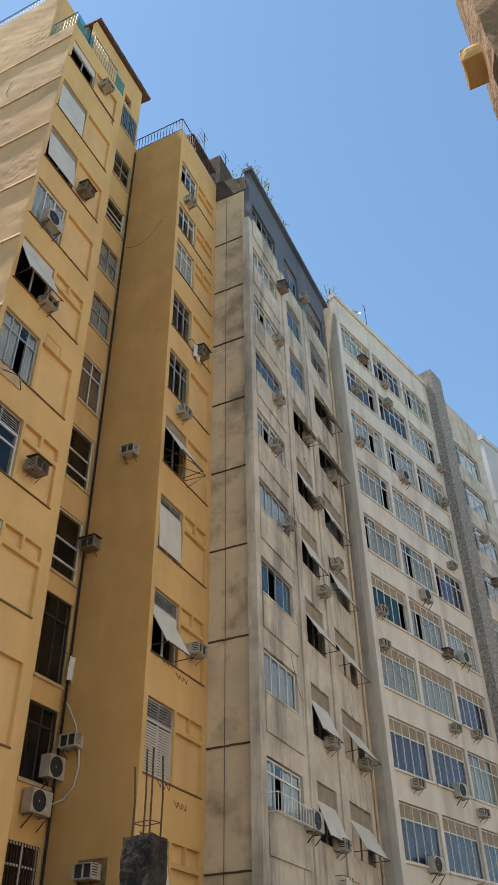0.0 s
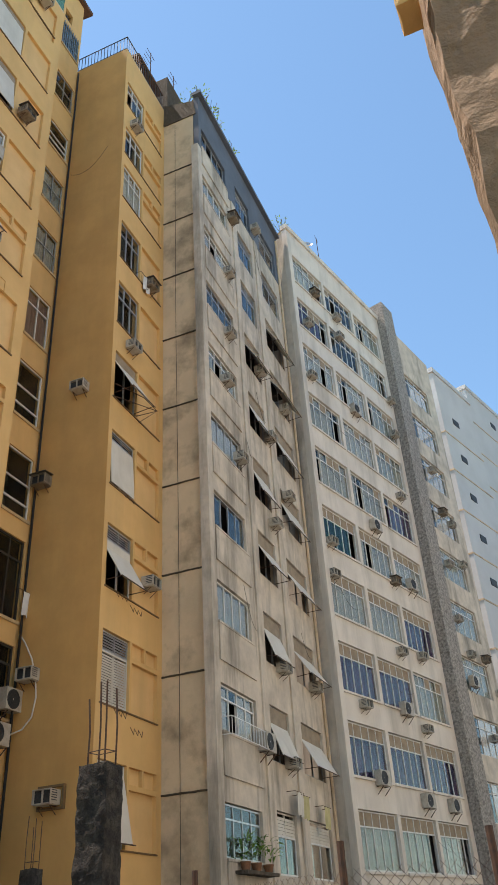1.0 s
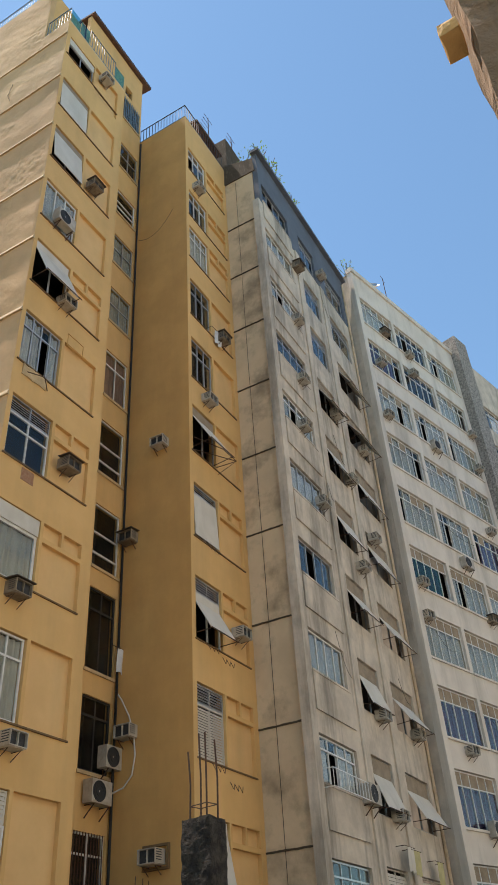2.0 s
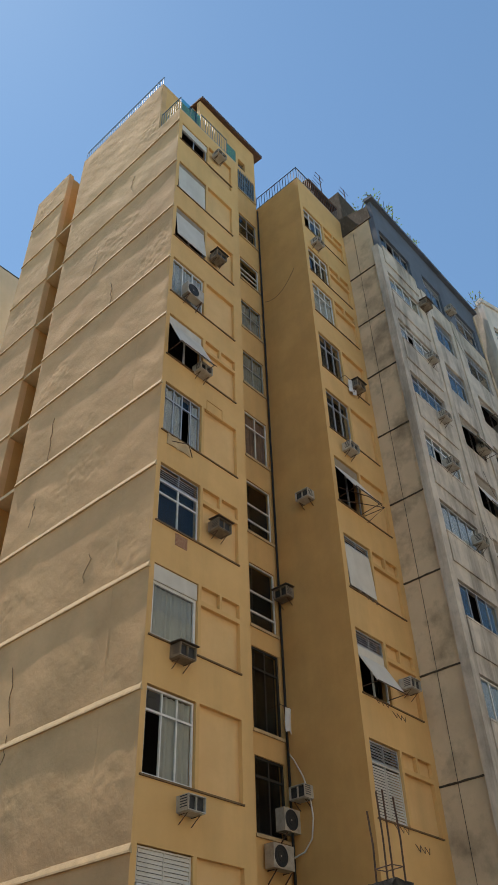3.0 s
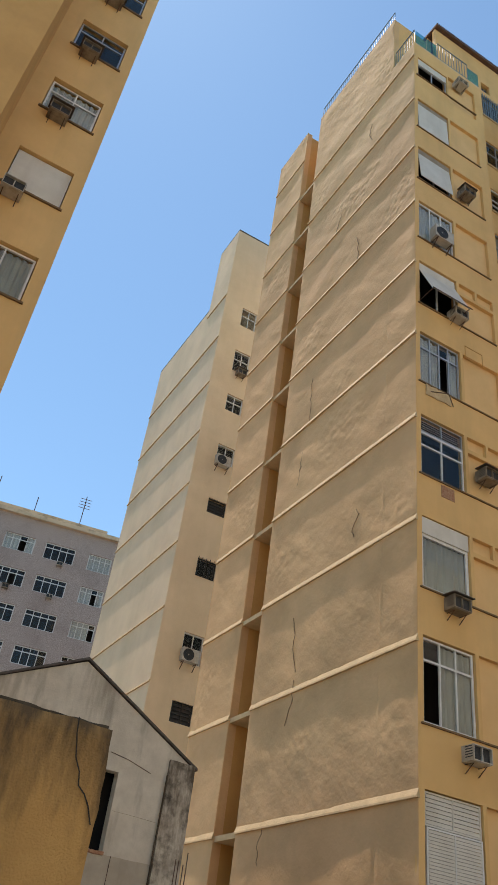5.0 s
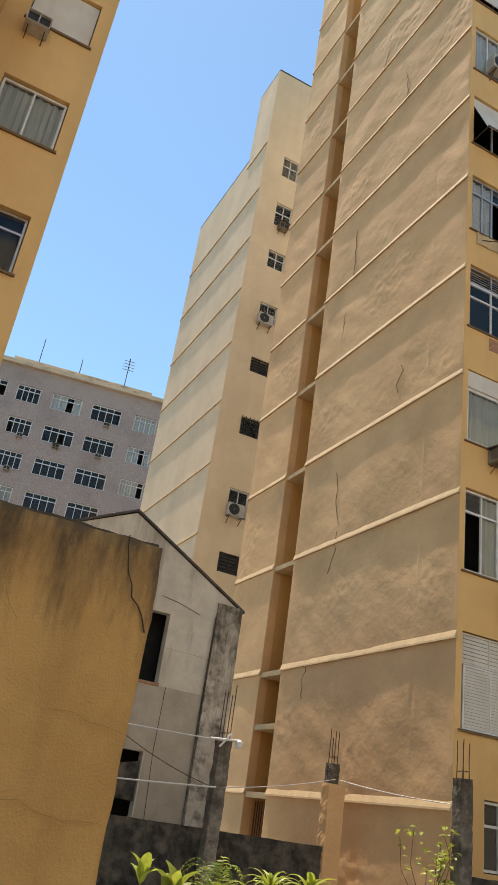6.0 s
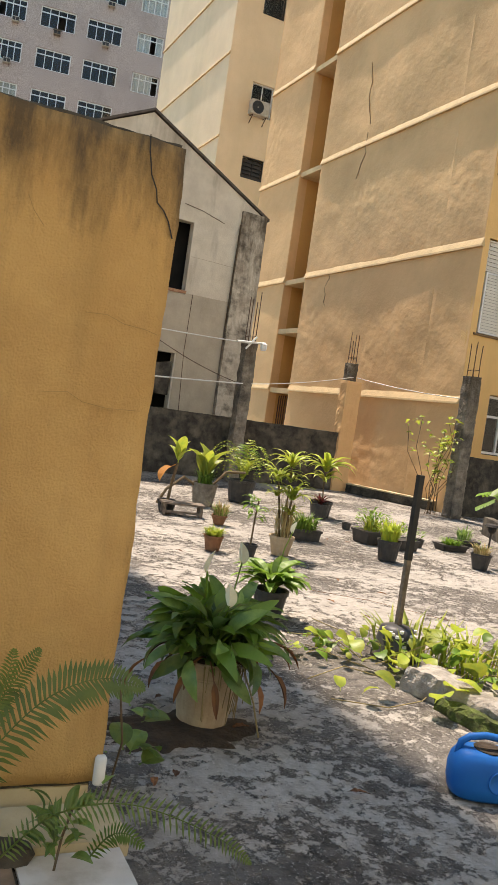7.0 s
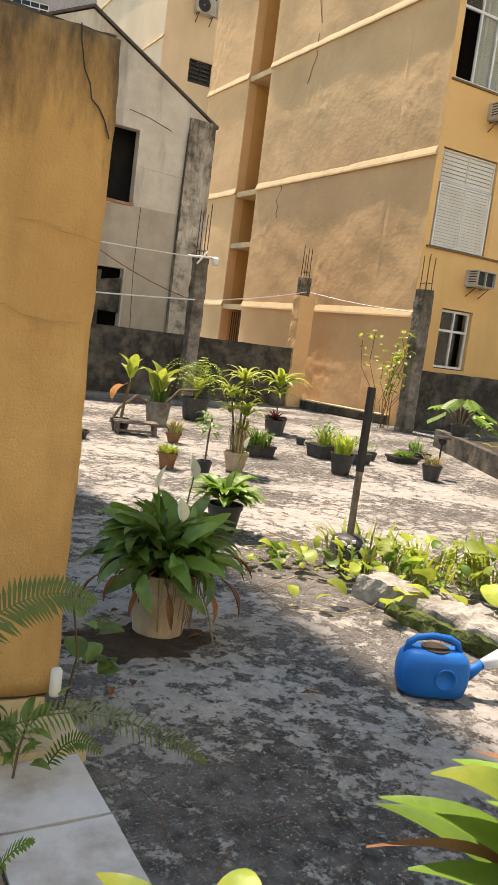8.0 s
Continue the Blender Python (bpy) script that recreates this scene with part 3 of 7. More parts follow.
# ---- the yellow apartment building whose corner faces the terrace ----
def main_block():
    e = thing("apartment_building", pose(0, 0, 0), "tall yellow apartment block with ledged blank side wall and shuttered windows", "building")
    X, Y = 10.17, 12.01
    top = 33.25
    holes, skin = [(10.9, 11.73, 1.23, 2.42)], [(10.9, 11.73, 1.23, 2.42)]
    split = {2: False, 1: False, 3: True, 4: True, 5: False, 6: True, 7: False, 8: False, 9: False, 10: False}
    for k in range(1, 11):
        z = zline(k)
        h = (10.31, 11.76, z - 1.72, z + 0.12)
        if k == 10:
            h = (10.35, 11.80, z - 1.35, z + 0.0)
        holes.append(h)
        skin.append(h)
        skin += panel_bay(11.86, 13.22, z - 1.72, z + 0.12, split[k])
    b = Build().holed(X, 13.6, 0, top, Y + 0.11, Y + 0.26, holes)
    part("wall", b, PANEL, e)
    b = Build().holed(X - 0.004, 13.604, 0, top, Y, Y + 0.11, skin)
    part("facade_skin", b, YELLOW, e, "yellow painted plaster with recessed panels")
    # blank side wall, the recess and the second blank block
    for ya, yb, zt in ((Y + 0.262, 13.3, top), (13.3, 18.95, 37.4), (20.15, 22.72, 37.7)):
        part("side_wall", Build().box(X, X + 0.25, ya, yb, 0, zt), BLANK, e, "ochre masonry side wall without windows")
    for ya, yb, zt in ((Y + 0.004, 13.3, top), (13.3, 18.95, 37.4), (20.15, 22.72, 37.7)):
        part("plaster_coat", trowelled(X - 0.012, ya, yb, 0, zt), BLANK, e, "lumpy trowelled ochre plaster with blistered patches", smooth=True)
    # unseen rear side, widened and made cream to bounce sun onto the back building
    part("rear_wall", Build().box(X + 0.25, 22, 22.5, 22.72, 0, 37.7), CREAM, e)
    part("roof_end_wall", Build().box(X + 0.25, 12.2, 13.3, 13.5, top, 37.4), YELLOW, e)
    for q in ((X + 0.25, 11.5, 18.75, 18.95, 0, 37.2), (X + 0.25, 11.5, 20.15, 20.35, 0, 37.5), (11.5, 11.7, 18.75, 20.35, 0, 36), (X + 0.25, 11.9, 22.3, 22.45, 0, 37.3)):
        part("recess_wall", Build().box(*q), SIDE, e, "ochre plaster of the narrow recess, browned for its shade")
    for k in range(0, 12):
        z = zline(k) - 0.07
        for ya, yb in ((Y, 18.95), (20.15, 22.72)):
            if k <= 10 or ya > 20:
                part("ledge", Build().solid([(X - 0.065, ya - 0.012, z), (X + 0.02, ya - 0.012, z), (X + 0.02, yb, z), (X - 0.065, yb, z), (X - 0.06, ya - 0.012, z + 0.04), (X - 0.012, ya - 0.012, z + 0.17), (X - 0.012, yb, z + 0.17), (X - 0.06, yb, z + 0.04)], None), LEDGE, e, "pale sloping plaster ledge")
    for z in [zline(k) for k in range(0, 11)] + [zline(0) + 1.67]:
        part("recess_slab", Build().box(X + 0.02, 11.5, 18.955, 20.145, z - 0.14, z), LEDGE, e)
    for k in range(9):
        part("grille_bar", Build().rod((X + 0.3, 19.05 + k * 0.125, 0), (X + 0.3, 19.05 + k * 0.125, 2.0), 0.015), IRON, e)
    # hairline cracks in the old plaster of the blank side
    rng = random.Random(77)
    for yc, zc, ln in ((17.3, 19.2, 2.0), (17.5, 16.2, 1.2), (17.1, 10.4, 1.6), (16.8, 8.6, 1.1), (15.2, 24.5, 1.4), (16.4, 27.5, 1.5), (14.6, 31.0, 1.2), (17.6, 5.3, 0.9), (14.4, 12.6, 0.8)):
        p = [(X - 0.022, yc, zc)]
        for j in range(9):
            p.append((X - 0.022, p[-1][1] + rng.uniform(-0.09, 0.09), p[-1][2] - ln / 9))
        part("plaster_crack", Build().line(p, 0.009, 4), SILL, e)
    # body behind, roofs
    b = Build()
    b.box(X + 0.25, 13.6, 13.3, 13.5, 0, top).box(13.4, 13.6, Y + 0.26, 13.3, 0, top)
    # back planes coloured near black so the rooms look unlit
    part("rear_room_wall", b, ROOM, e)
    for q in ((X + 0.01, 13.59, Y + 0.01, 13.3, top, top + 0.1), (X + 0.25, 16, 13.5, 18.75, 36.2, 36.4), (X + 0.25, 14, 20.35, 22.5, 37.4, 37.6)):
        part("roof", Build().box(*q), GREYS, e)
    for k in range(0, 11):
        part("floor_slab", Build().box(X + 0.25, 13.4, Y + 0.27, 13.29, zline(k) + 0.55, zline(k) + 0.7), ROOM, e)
    part("spalled_sill", lumpy(10.45, 11.35, Y - 0.035, Y + 0.01, 15.15, 15.5, 0.05, 0.03, 14), LEDGE, e, "broken sill with crumbled plaster")
    part("iron_hook", Build().line([(10.6, Y - 0.02, 15.3), (11.0, Y - 0.3, 15.25), (11.4, Y - 0.02, 15.2)], 0.014, 4), IRON, e)
    part("patched_frame", Build().line([(11.95, Y - 0.006, 17.3), (12.6, Y - 0.006, 17.3), (12.6, Y - 0.006, 17.75), (11.95, Y - 0.006, 17.75), (11.95, Y - 0.006, 17.3)], 0.016, 4), SIDE, e)
    part("brick_patch", Build().box(10.92, 11.33, Y - 0.012, Y + 0.01, 12.16, 12.5), IRONRED, e, "square of bare red brick")
    # sills
    for k in range(1, 11):
        z = zline(k) - (1.72 if k < 10 else 1.35)
        piece("sill", SILL, e, 10.24, 13.24, Y - 0.04, Y + 0.02, z - 0.038, z)
    # windows, storey by storey
    y = Y + 0.07
    xa, xb = 10.33, 11.74
    sash(e, 10.92, 11.71, 1.25, 2.40, y, 2, 0.35, WFRAME, GLASS)
    z = zline(1)
    slatted(e, xa, xb, z - 0.5, z + 0.10, y - 0.02, BOARD, 0.075, 0.02)
    slatted(e, xa + 0.03, xb - 0.02, z - 1.70, z - 0.52, y - 0.06, BOARD, 0.058, 0.014, WFRAME, label="white roller shutter pulled down")
    sash(e, xa, xb, zline(2) - 1.70, zline(2) + 0.10, y, 3, 0.27, WFRAME, GLASS, CURTAIN, open_panes=(0,))
    z = zline(3)
    piece("head_panel", BOARD, e, xa, xb, y - 0.04, y + 0.05, z - 0.32, z + 0.10)
    sash(e, xa, xb, z - 1.70, z - 0.32, y, 1, 0, WFRAME, GLASS, CURTAIN, bars=0.07)
    z = zline(4)
    slatted(e, xa, xb, z - 0.38, z + 0.10, y, AFRAME, 0.07)
    sash(e, xa, xb, z - 1.70, z - 0.38, y, 2, 0.3, WFRAME, GLASS)
    sash(e, xa, xb, zline(5) - 1.70, zline(5) + 0.10, y, 4, 0.27, AFRAME, GLASS, CURTAINW, open_panes=(2,))
    z = zline(6)
    hopper(e, xa, xb, z - 1.70, z + 0.10, y, 24, 0.3, WFRAME, BOARD)
    sash(e, xa, xb, zline(7) - 1.70, zline(7) + 0.10, y, 3, 0, WFRAME, GLASS, CURTAINW)
    hopper(e, xa, xb, zline(8) - 1.70, zline(8) + 0.10, y, 7, 0.3, AFRAME, BOARD, stay=False)
    z = zline(9)
    hopper(e, xa, xb, z - 1.70, z + 0.10, y, 3, 0.25, AFRAME, BOARD, stay=False)
    z = zline(10)
    piece("head_panel", BOARD, e, 10.37, 11.78, y - 0.03, y + 0.05, z - 0.42, z - 0.02)
    sash(e, 10.37, 11.78, z - 1.33, z - 0.42, y, 2, 0, AFRAME, GLASS, None, open_panes=(0, 1))
    # notch with tall stair windows between this block and the wing
    hs = [(14.76, 15.9, za, zb) for za, zb in ((0.6, 2.2), (3.0, 5.2), (6.5, 8.3), (8.95, 11.22), (11.85, 13.85), (14.95, 16.92), (17.95, 19.92), (21.3, 22.98), (24.3, 25.92), (27.25, 28.68), (30.25, 31.92), (33.85, 35.5))]
    b = Build().holed(13.604, 16.0, 0, 38.4, 13.0, 13.2, hs + [(14.8, 15.3, 35.85, 36.55)])
    part("notch_wall", b, YELLOW, e)
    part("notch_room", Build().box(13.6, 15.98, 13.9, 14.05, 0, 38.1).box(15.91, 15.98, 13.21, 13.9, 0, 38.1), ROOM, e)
    for k, h in enumerate(hs):
        yy = 13.05
        if k == 1:
            sash(e, h[0], h[1], h[2], h[3], yy, 2, 0.2, WFRAME, GLASS)
            for j in range(11):
                part("window_bar", Build().rod((14.78 + 0.1 * j, 12.98, h[2]), (14.78 + 0.1 * j, 12.98, h[3]), 0.014), IRON, e)
        elif k in (2, 3):
            sash(e, h[0], h[1], h[2], h[3], yy, 2, 0.26, DFRAME, GLASS, bars=0.06)
        elif k == 6:
            sash(e, h[0], h[1], h[2], h[3], yy, 2, 0.3, WFRAME, GLASS, CURTAINR)
        elif k == 11:
            sash(e, h[0], h[1], h[2], h[3], yy, 2, 0, RAIL, GLASS)
            for j in range(9):
                part("window_bar", Build().rod((14.8 + 0.125 * j, 12.97, h[2]), (14.8 + 0.125 * j, 12.97, h[3]), 0.02), RAIL, e)
            for j in range(3):
                part("window_bar", Build().rod((14.75, 12.96, h[2] + 0.4 + 0.5 * j), (15.85, 12.96, h[2] + 0.4 + 0.5 * j), 0.016), RAIL, e)
        else:
            sash(e, h[0], h[1], h[2], h[3], yy, 1 if k in (4, 5, 9) else 2, 0.45, WFRAME if k in (4, 5, 9) else AFRAME, GLASS, CURTAIN if k in (7, 8) else None)
            if k in (4, 5, 9):
                piece("mid_rail", WFRAME, e, h[0] + 0.04, h[1] - 0.04, yy - 0.012, yy + 0.03, h[2] + 0.42, h[2] + 0.47)
        piece("sill", LEDGE, e, h[0] - 0.05, h[1] + 0.05, 12.95, 13.02, h[2] - 0.08, h[2])
    # penthouse with a tiled eave
    b = Build().holed(12.2, 13.6, top + 0.1, 38.4, 13.0, 13.2, [(12.4, 13.2, 34.6, 35.6)])
    b.box(12.2, 12.4, 13.5, 18.7, top + 0.1, 38.4).box(15.99, 16.05, 13.205, 18.7, 33.5, 38.4)
    part("penthouse_wall", b, YELLOW, e)
    b = Build().solid([(12.15, 12.82, 38.42), (16.45, 12.82, 38.42), (16.45, 19, 39.3), (12.15, 19, 39.3), (12.15, 12.82, 38.54), (16.45, 12.82, 38.54), (16.45, 19, 39.42), (12.15, 19, 39.42)], None)
    part("tiled_roof", b, ROOFTILE, e, "dark clay tile roof with overhanging eave")
    t = Build()
    for k in range(43):
        t.rod((12.2 + k * 0.1, 12.8, 38.55), (12.2 + k * 0.1, 18.9, 39.43), 0.045, n=5)
    part("roof_tile", t, ROOFTILE, e)
    part("pane", Build().box(12.4, 13.2, 13.1, 13.12, 34.6, 35.6), GLASS, e)
    part("pane", Build().box(14.8, 15.3, 13.1, 13.12, 35.85, 36.55), GLASS, e)
    part("notch_roof", Build().box(13.6, 15.75, 13.2, 19, 38.2, 38.35), GREYS, e)
    return e


main_block()


def railing(home, a, b, material, height=0.95, step=0.15):
    """Top and bottom rail with upright bars, from a to b."""
    a, b = Vector(a), Vector(b)
    up = Vector((0, 0, 1))
    r = part("rail", Build().rod(a + up * height, b + up * height, 0.022, n=5), material, home)
    part("bottom_rail", Build().rod(a + up * 0.1, b + up * 0.1, 0.018, n=5), material, home)
    n = max(2, int((b - a).length / step))
    me = Build().rod((0, 0, 0), (0, 0, height), 0.014, n=4).mesh("bar", material)
    for k in range(n + 1):
        part("bar", me, material, r, m=Matrix.Translation(a.lerp(b, k / n)))


# ---- the yellow wing further along ----
def wing():
    e = thing("apartment_wing", pose(0, 0, 0), "yellow apartment wing with a plain side wall browned for shade", "building")
    x0, x1, Y, top = 16.0, 19.2, 10.55, 33.4
    holes, skin = [], []
    split = {0: True, 1: True, 2: True, 3: True, 4: True, 5: False, 6: False, 7: False, 8: True, 9: True, 10: True}
    for k in range(0, 11):
        z = zline(k)
        h = (16.18, 17.5, z - 1.72, z + 0.1) if k < 10 else (16.18, 17.5, z - 2.4, z - 0.9)
        if k == 9:
            h = (16.18, 17.5, z - 2.3, z - 0.7)
        holes.append(h)
        skin.append(h)
        if k < 9:
            skin += panel_bay(17.6, 18.95, z - 1.72, z + 0.1, split[k])
        else:
            skin += panel_bay(17.6, 18.95, h[2], h[3], True)
    b = Build().holed(x0, x1, 0, top, Y + 0.11, Y + 0.26, holes)
    part("wall", b, PANEL, e)
    part("facade_skin", Build().holed(x0 - 0.004, x1, 0, top, Y, Y + 0.11, skin), YELLOW, e)
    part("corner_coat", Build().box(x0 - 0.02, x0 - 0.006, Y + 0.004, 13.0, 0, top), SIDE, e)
    part("side_wall", Build().box(x0, x0 + 0.25, Y + 0.262, 13.0, 0, top), SIDE, e, "plain ochre plaster side wall, browned for its shade")
    part("roof", Build().box(x0 + 0.01, x1, Y + 0.01, 13.5, top, top + 0.08), GREYS, e)
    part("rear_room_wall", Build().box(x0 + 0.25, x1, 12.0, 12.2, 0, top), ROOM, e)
    for k in range(0, 11):
        part("floor_slab", Build().box(x0 + 0.25, x1, Y + 0.27, 11.99, zline(k) + 0.55, zline(k) + 0.7), ROOM, e)
    y = Y + 0.07
    for k, h in enumerate(holes):
        a = (h[0] + 0.02, h[1] - 0.02, h[2] + 0.02, h[3] - 0.02)
        piece("sill", SILL, e, h[0] - 0.05, 18.97, Y - 0.035, Y + 0.02, h[2] - 0.036, h[2])
        if k == 0:
            hopper(e, *a, y, 26, 0.3, WFRAME, BOARD)
        elif k == 1:
            hopper(e, *a, y, 12, 0.3, WFRAME, BOARD)
        elif k == 2:
            slatted(e, a[0], a[1], a[3] - 0.5, a[3], y, AFRAME, 0.07)
            slatted(e, a[0], a[1], a[2], a[3] - 0.5, y, BOARD, 0.065, 0.03)
        elif k == 3:
            slatted(e, a[0], a[1], a[3] - 0.45, a[3], y, AFRAME, 0.07)
            hopper(e, a[0], a[1], a[2], a[3] - 0.45, y, 30, 0.25, WFRAME, BOARD)
        elif k == 4:
            slatted(e, a[0], a[1], a[3] - 0.3, a[3], y, AFRAME, 0.07)
            hopper(e, a[0], a[1], a[2], a[3] - 0.3, y, 4, 0, WFRAME, BOARD, stay=False)
        elif k == 5:
            hopper(e, *a, y, 30, 0.35, AFRAME, BOARD)
            g = Build().line([(16.2, Y - 0.02, h[2] + 0.5), (17.0, Y - 0.55, h[2] + 0.3), (17.75, Y - 0.6, h[2] + 0.25), (17.5, Y, h[2] + 0.1)], 0.014).line([(16.1, Y, h[2]), (17.75, Y - 0.6, h[2] + 0.25), (17.1, Y - 0.3, h[2] - 0.5)], 0.014)
            part("drying_frame", g, IRON, e)
        elif k in (6, 7):
            sash(e, *a, y, 3, 0.32, AFRAME, GLASS)
        else:
            sash(e, *a, y, 3, 0.3, WFRAME, GLASS, CURTAINW if k == 8 else None, open_panes=(0,) if k == 10 else ())
    # framed box of the lowest air conditioner on the side wall
    yb, zb = 11.56, 4.60
    part("unit_frame", Build().box(15.9, 15.978, yb - 0.36, yb + 0.36, zb + 0.2, zb + 0.25).box(15.9, 15.978, yb - 0.36, yb + 0.36, zb - 0.27, zb - 0.22).box(15.9, 15.978, yb - 0.36, yb - 0.31, zb - 0.22, zb + 0.2).box(15.9, 15.978, yb + 0.31, yb + 0.36, zb - 0.22, zb + 0.2), SILL, e)
    # zigzag drying racks below the sills
    for xr, zr in ((16.5, zline(3) - 1.78), (17.25, zline(3) - 1.95), (16.6, zline(2) - 1.8), (17.4, zline(2) - 2.1), (16.7, zline(4) - 1.8), (17.7, zline(8) - 1.9)):
        part("drying_rack", Build().line([(xr + 0.1 * j, Y - 0.12 - 0.04 * (j % 2), zr - 0.16 * (j % 2)) for j in range(7)], 0.009, 4), IRON, e)
    # dark downpipe in the corner of the notch
    part("downpipe", Build().line([(15.95, 12.9, 0), (15.95, 12.9, 33.2)], 0.035, 8), BLACKPIPE, e)
    # roof rail with upright bars, and a tiled lean-to
    zr = top + 0.08
    railing(e, (x0 + 0.05, Y + 0.05, zr), (x1 - 0.1, Y + 0.05, zr), DFRAME)
    railing(e, (x0 + 0.05, Y + 0.05, zr), (x0 + 0.05, 13.0, zr), DFRAME)
    part("lean_to_roof", Build().solid([(17.2, 10.7, 34.9), (19.4, 10.7, 34.9), (19.4, 13, 35.6), (17.2, 13, 35.6), (17.2, 10.7, 35.05), (19.4, 10.7, 35.05), (19.4, 13, 35.75), (17.2, 13, 35.75)], None), ROOFTILE, e)
    part("lean_to_wall", Build().box(17.4, 19.2, 11.6, 11.75, zr, 35.2), GREYS, e)


wing()


# ---- grey apartment building ----
def grey_building():
    e = thing("grey_apartment_building", pose(0, 0, 0), "dirty grey apartment building with slate attic and propped shade boards", "building")
    x0, x1, Y, top = 19.2, 28.6, 8.88, 33.4
    holes = []
    cols = ((19.44, 21.88, 1.27, 0.06), (22.98, 24.6, 1.65, 0.22), (25.75, 27.9, 1.65, 0.22))
    for k in range(0, 10):
        for c, (a, b2, h, dz) in enumerate(cols):
            zt = 4.55 + 2.98 * k + dz
            holes.append((a, b2, zt - h, zt))
    attic = 29.85
    part("wall", Build().holed(x0, x1, 0, attic, Y, Y + 0.25, [h for h in holes if h[3] < attic]), GREYW, e, "streaked pale grey render")
    part("attic_wall", Build().holed(x0, x1, attic, top, Y - 0.02, Y + 0.23, [h for h in holes if h[3] > attic and h[3] < top]), SLATE, e, "blue-grey painted attic storey")
    part("side_wall", Build().box(x0, x0 + 0.25, Y + 0.25, 12, 0, 32.2), GREYS, e, "weathered cement side wall with storey joints")
    part("corner_strip", Build().box(x0 - 0.24, x0 + 0.12, Y - 0.05, Y + 0.24, 0, 29.85), GREYW, e)
    for k in range(0, 10):
        z = 1.85 + 3.01 * k
        part("joint_ledge", lumpy(x0 - 0.035, x0 + 0.01, Y + 0.3, 10.55, z, z + 0.045, 0.1, 0.01, k), ROUGHC, e)
    part("cable", Build().line([(x0 - 0.02, 10.0, 2), (x0 - 0.02, 9.98, 12), (x0 - 0.02, 10.02, 21), (x0 - 0.02, 9.99, 32)], 0.007), BLACKPIPE, e)
    part("broken_parapet", Build().solid([(x0 - 0.05, Y + 0.1, 32.2), (x0 + 0.3, Y + 0.1, 32.2), (x0 + 0.3, 11, 32.2), (x0 - 0.05, 11, 32.2), (x0, Y + 0.2, 33.2), (x0 + 0.3, Y + 0.2, 33.2), (x0 + 0.3, 11, 33.9), (x0, 11, 33.9)], None).box(19.6, 21.0, 10.6, 11.4, 33.2, 36.6), ROUGHC, e, "crumbling cement parapet stained black")
    part("cornice", Build().box(x0 - 0.15, x1, Y - 0.22, Y + 0.2, top, top + 0.18), SLATE, e)
    part("roof", Build().box(x0, x1, Y + 0.25, 16, 33.0, 33.2), GREYS, e)
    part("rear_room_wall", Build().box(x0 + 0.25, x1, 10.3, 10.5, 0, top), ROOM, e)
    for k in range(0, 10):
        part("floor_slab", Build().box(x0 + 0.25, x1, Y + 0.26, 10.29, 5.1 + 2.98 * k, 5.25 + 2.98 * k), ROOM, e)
    # raised apron panels below the wide windows, and piers between the columns
    for k in range(0, 10):
        zt = 4.61 + 2.98 * k - 1.27
        piece("apron_panel", GREYW, e, 19.42, 22.02, Y - 0.05, Y - 0.002, zt - 1.1, zt - 0.06)
    for x in (22.35, 24.95):
        piece("pier", GREYW, e, x, x + 0.4, Y - 0.06, Y - 0.002, 0, attic)
    rng = random.Random(4)
    for i, h in enumerate(holes):
        if h[3] >= top:
            continue
        k, c = divmod(i, 3)
        a = (h[0] + 0.02, h[1] - 0.02, h[2] + 0.02, h[3] - 0.02)
        y = Y + 0.08
        if c == 0:
            fr = (AFRAME, WFRAME, WFRAME, AFRAME, AFRAME, WFRAME)[k % 6]
            sash(e, *a, y, 4, 0.28 if k in (0, 1, 5, 6, 7) else 0, fr, GLASS, (None, CURTAINW, CURTAIN)[k % 3], open_panes=(1,) if k % 2 else ())
            piece("sill", GREYW, e, h[0] - 0.06, h[1] + 0.06, Y - 0.07, Y - 0.003, h[2] - 0.06, h[2])
        else:
            if k == 0:
                slatted(e, a[0], a[1], a[3] - 0.6, a[3], y, BOARD, 0.09, 0.02)
                sash(e, a[0], a[1], a[2], a[3] - 0.6, y, 2, 0, WFRAME, GLASS)
            elif k < 7 or (k == 7 and c == 2):
                hopper(e, *a, y, rng.choice((22, 30, 34)), 0.5, AFRAME, BOARD)
            else:
                slatted(e, a[0], a[1], a[3] - 0.45, a[3], y, AFRAME, 0.09, 0.02)
                sash(e, a[0], a[1], a[2], a[3] - 0.45, y, 2, 0, AFRAME, GLASS)
    # pipes down the joint with the white building
    part("downpipe", Build().line([(28.35, Y - 0.06, 0), (28.35, Y - 0.06, 33)], 0.06, 8), GREYS, e)
    part("window_grille", balcony_grille(19.42, 22.05, Y, 6.2), WFRAME, e)


def balcony_grille(xa, xb, Y, z):
    b = Build()
    for k in range(14):
        x = xa + (xb - xa) * k / 13
        b.rod((x, Y - 0.3, z), (x, Y - 0.3, z + 0.45), 0.012, n=4)
    for h in (0, 0.45):
        b.rod((xa, Y - 0.3, z + h), (xb, Y - 0.3, z + h), 0.016, n=4).rod((xa, Y - 0.3, z + h), (xa, Y, z + h), 0.016, n=4).rod((xb, Y - 0.3, z + h), (xb, Y, z + h), 0.016, n=4)
    return b


grey_building()


# ---- white building, turned a little towards the terrace ----
WHITE_M = Matrix.Translation((29.08, 8.15, 0)) @ Matrix.Rotation(radians(-14.5), 4, 'Z')


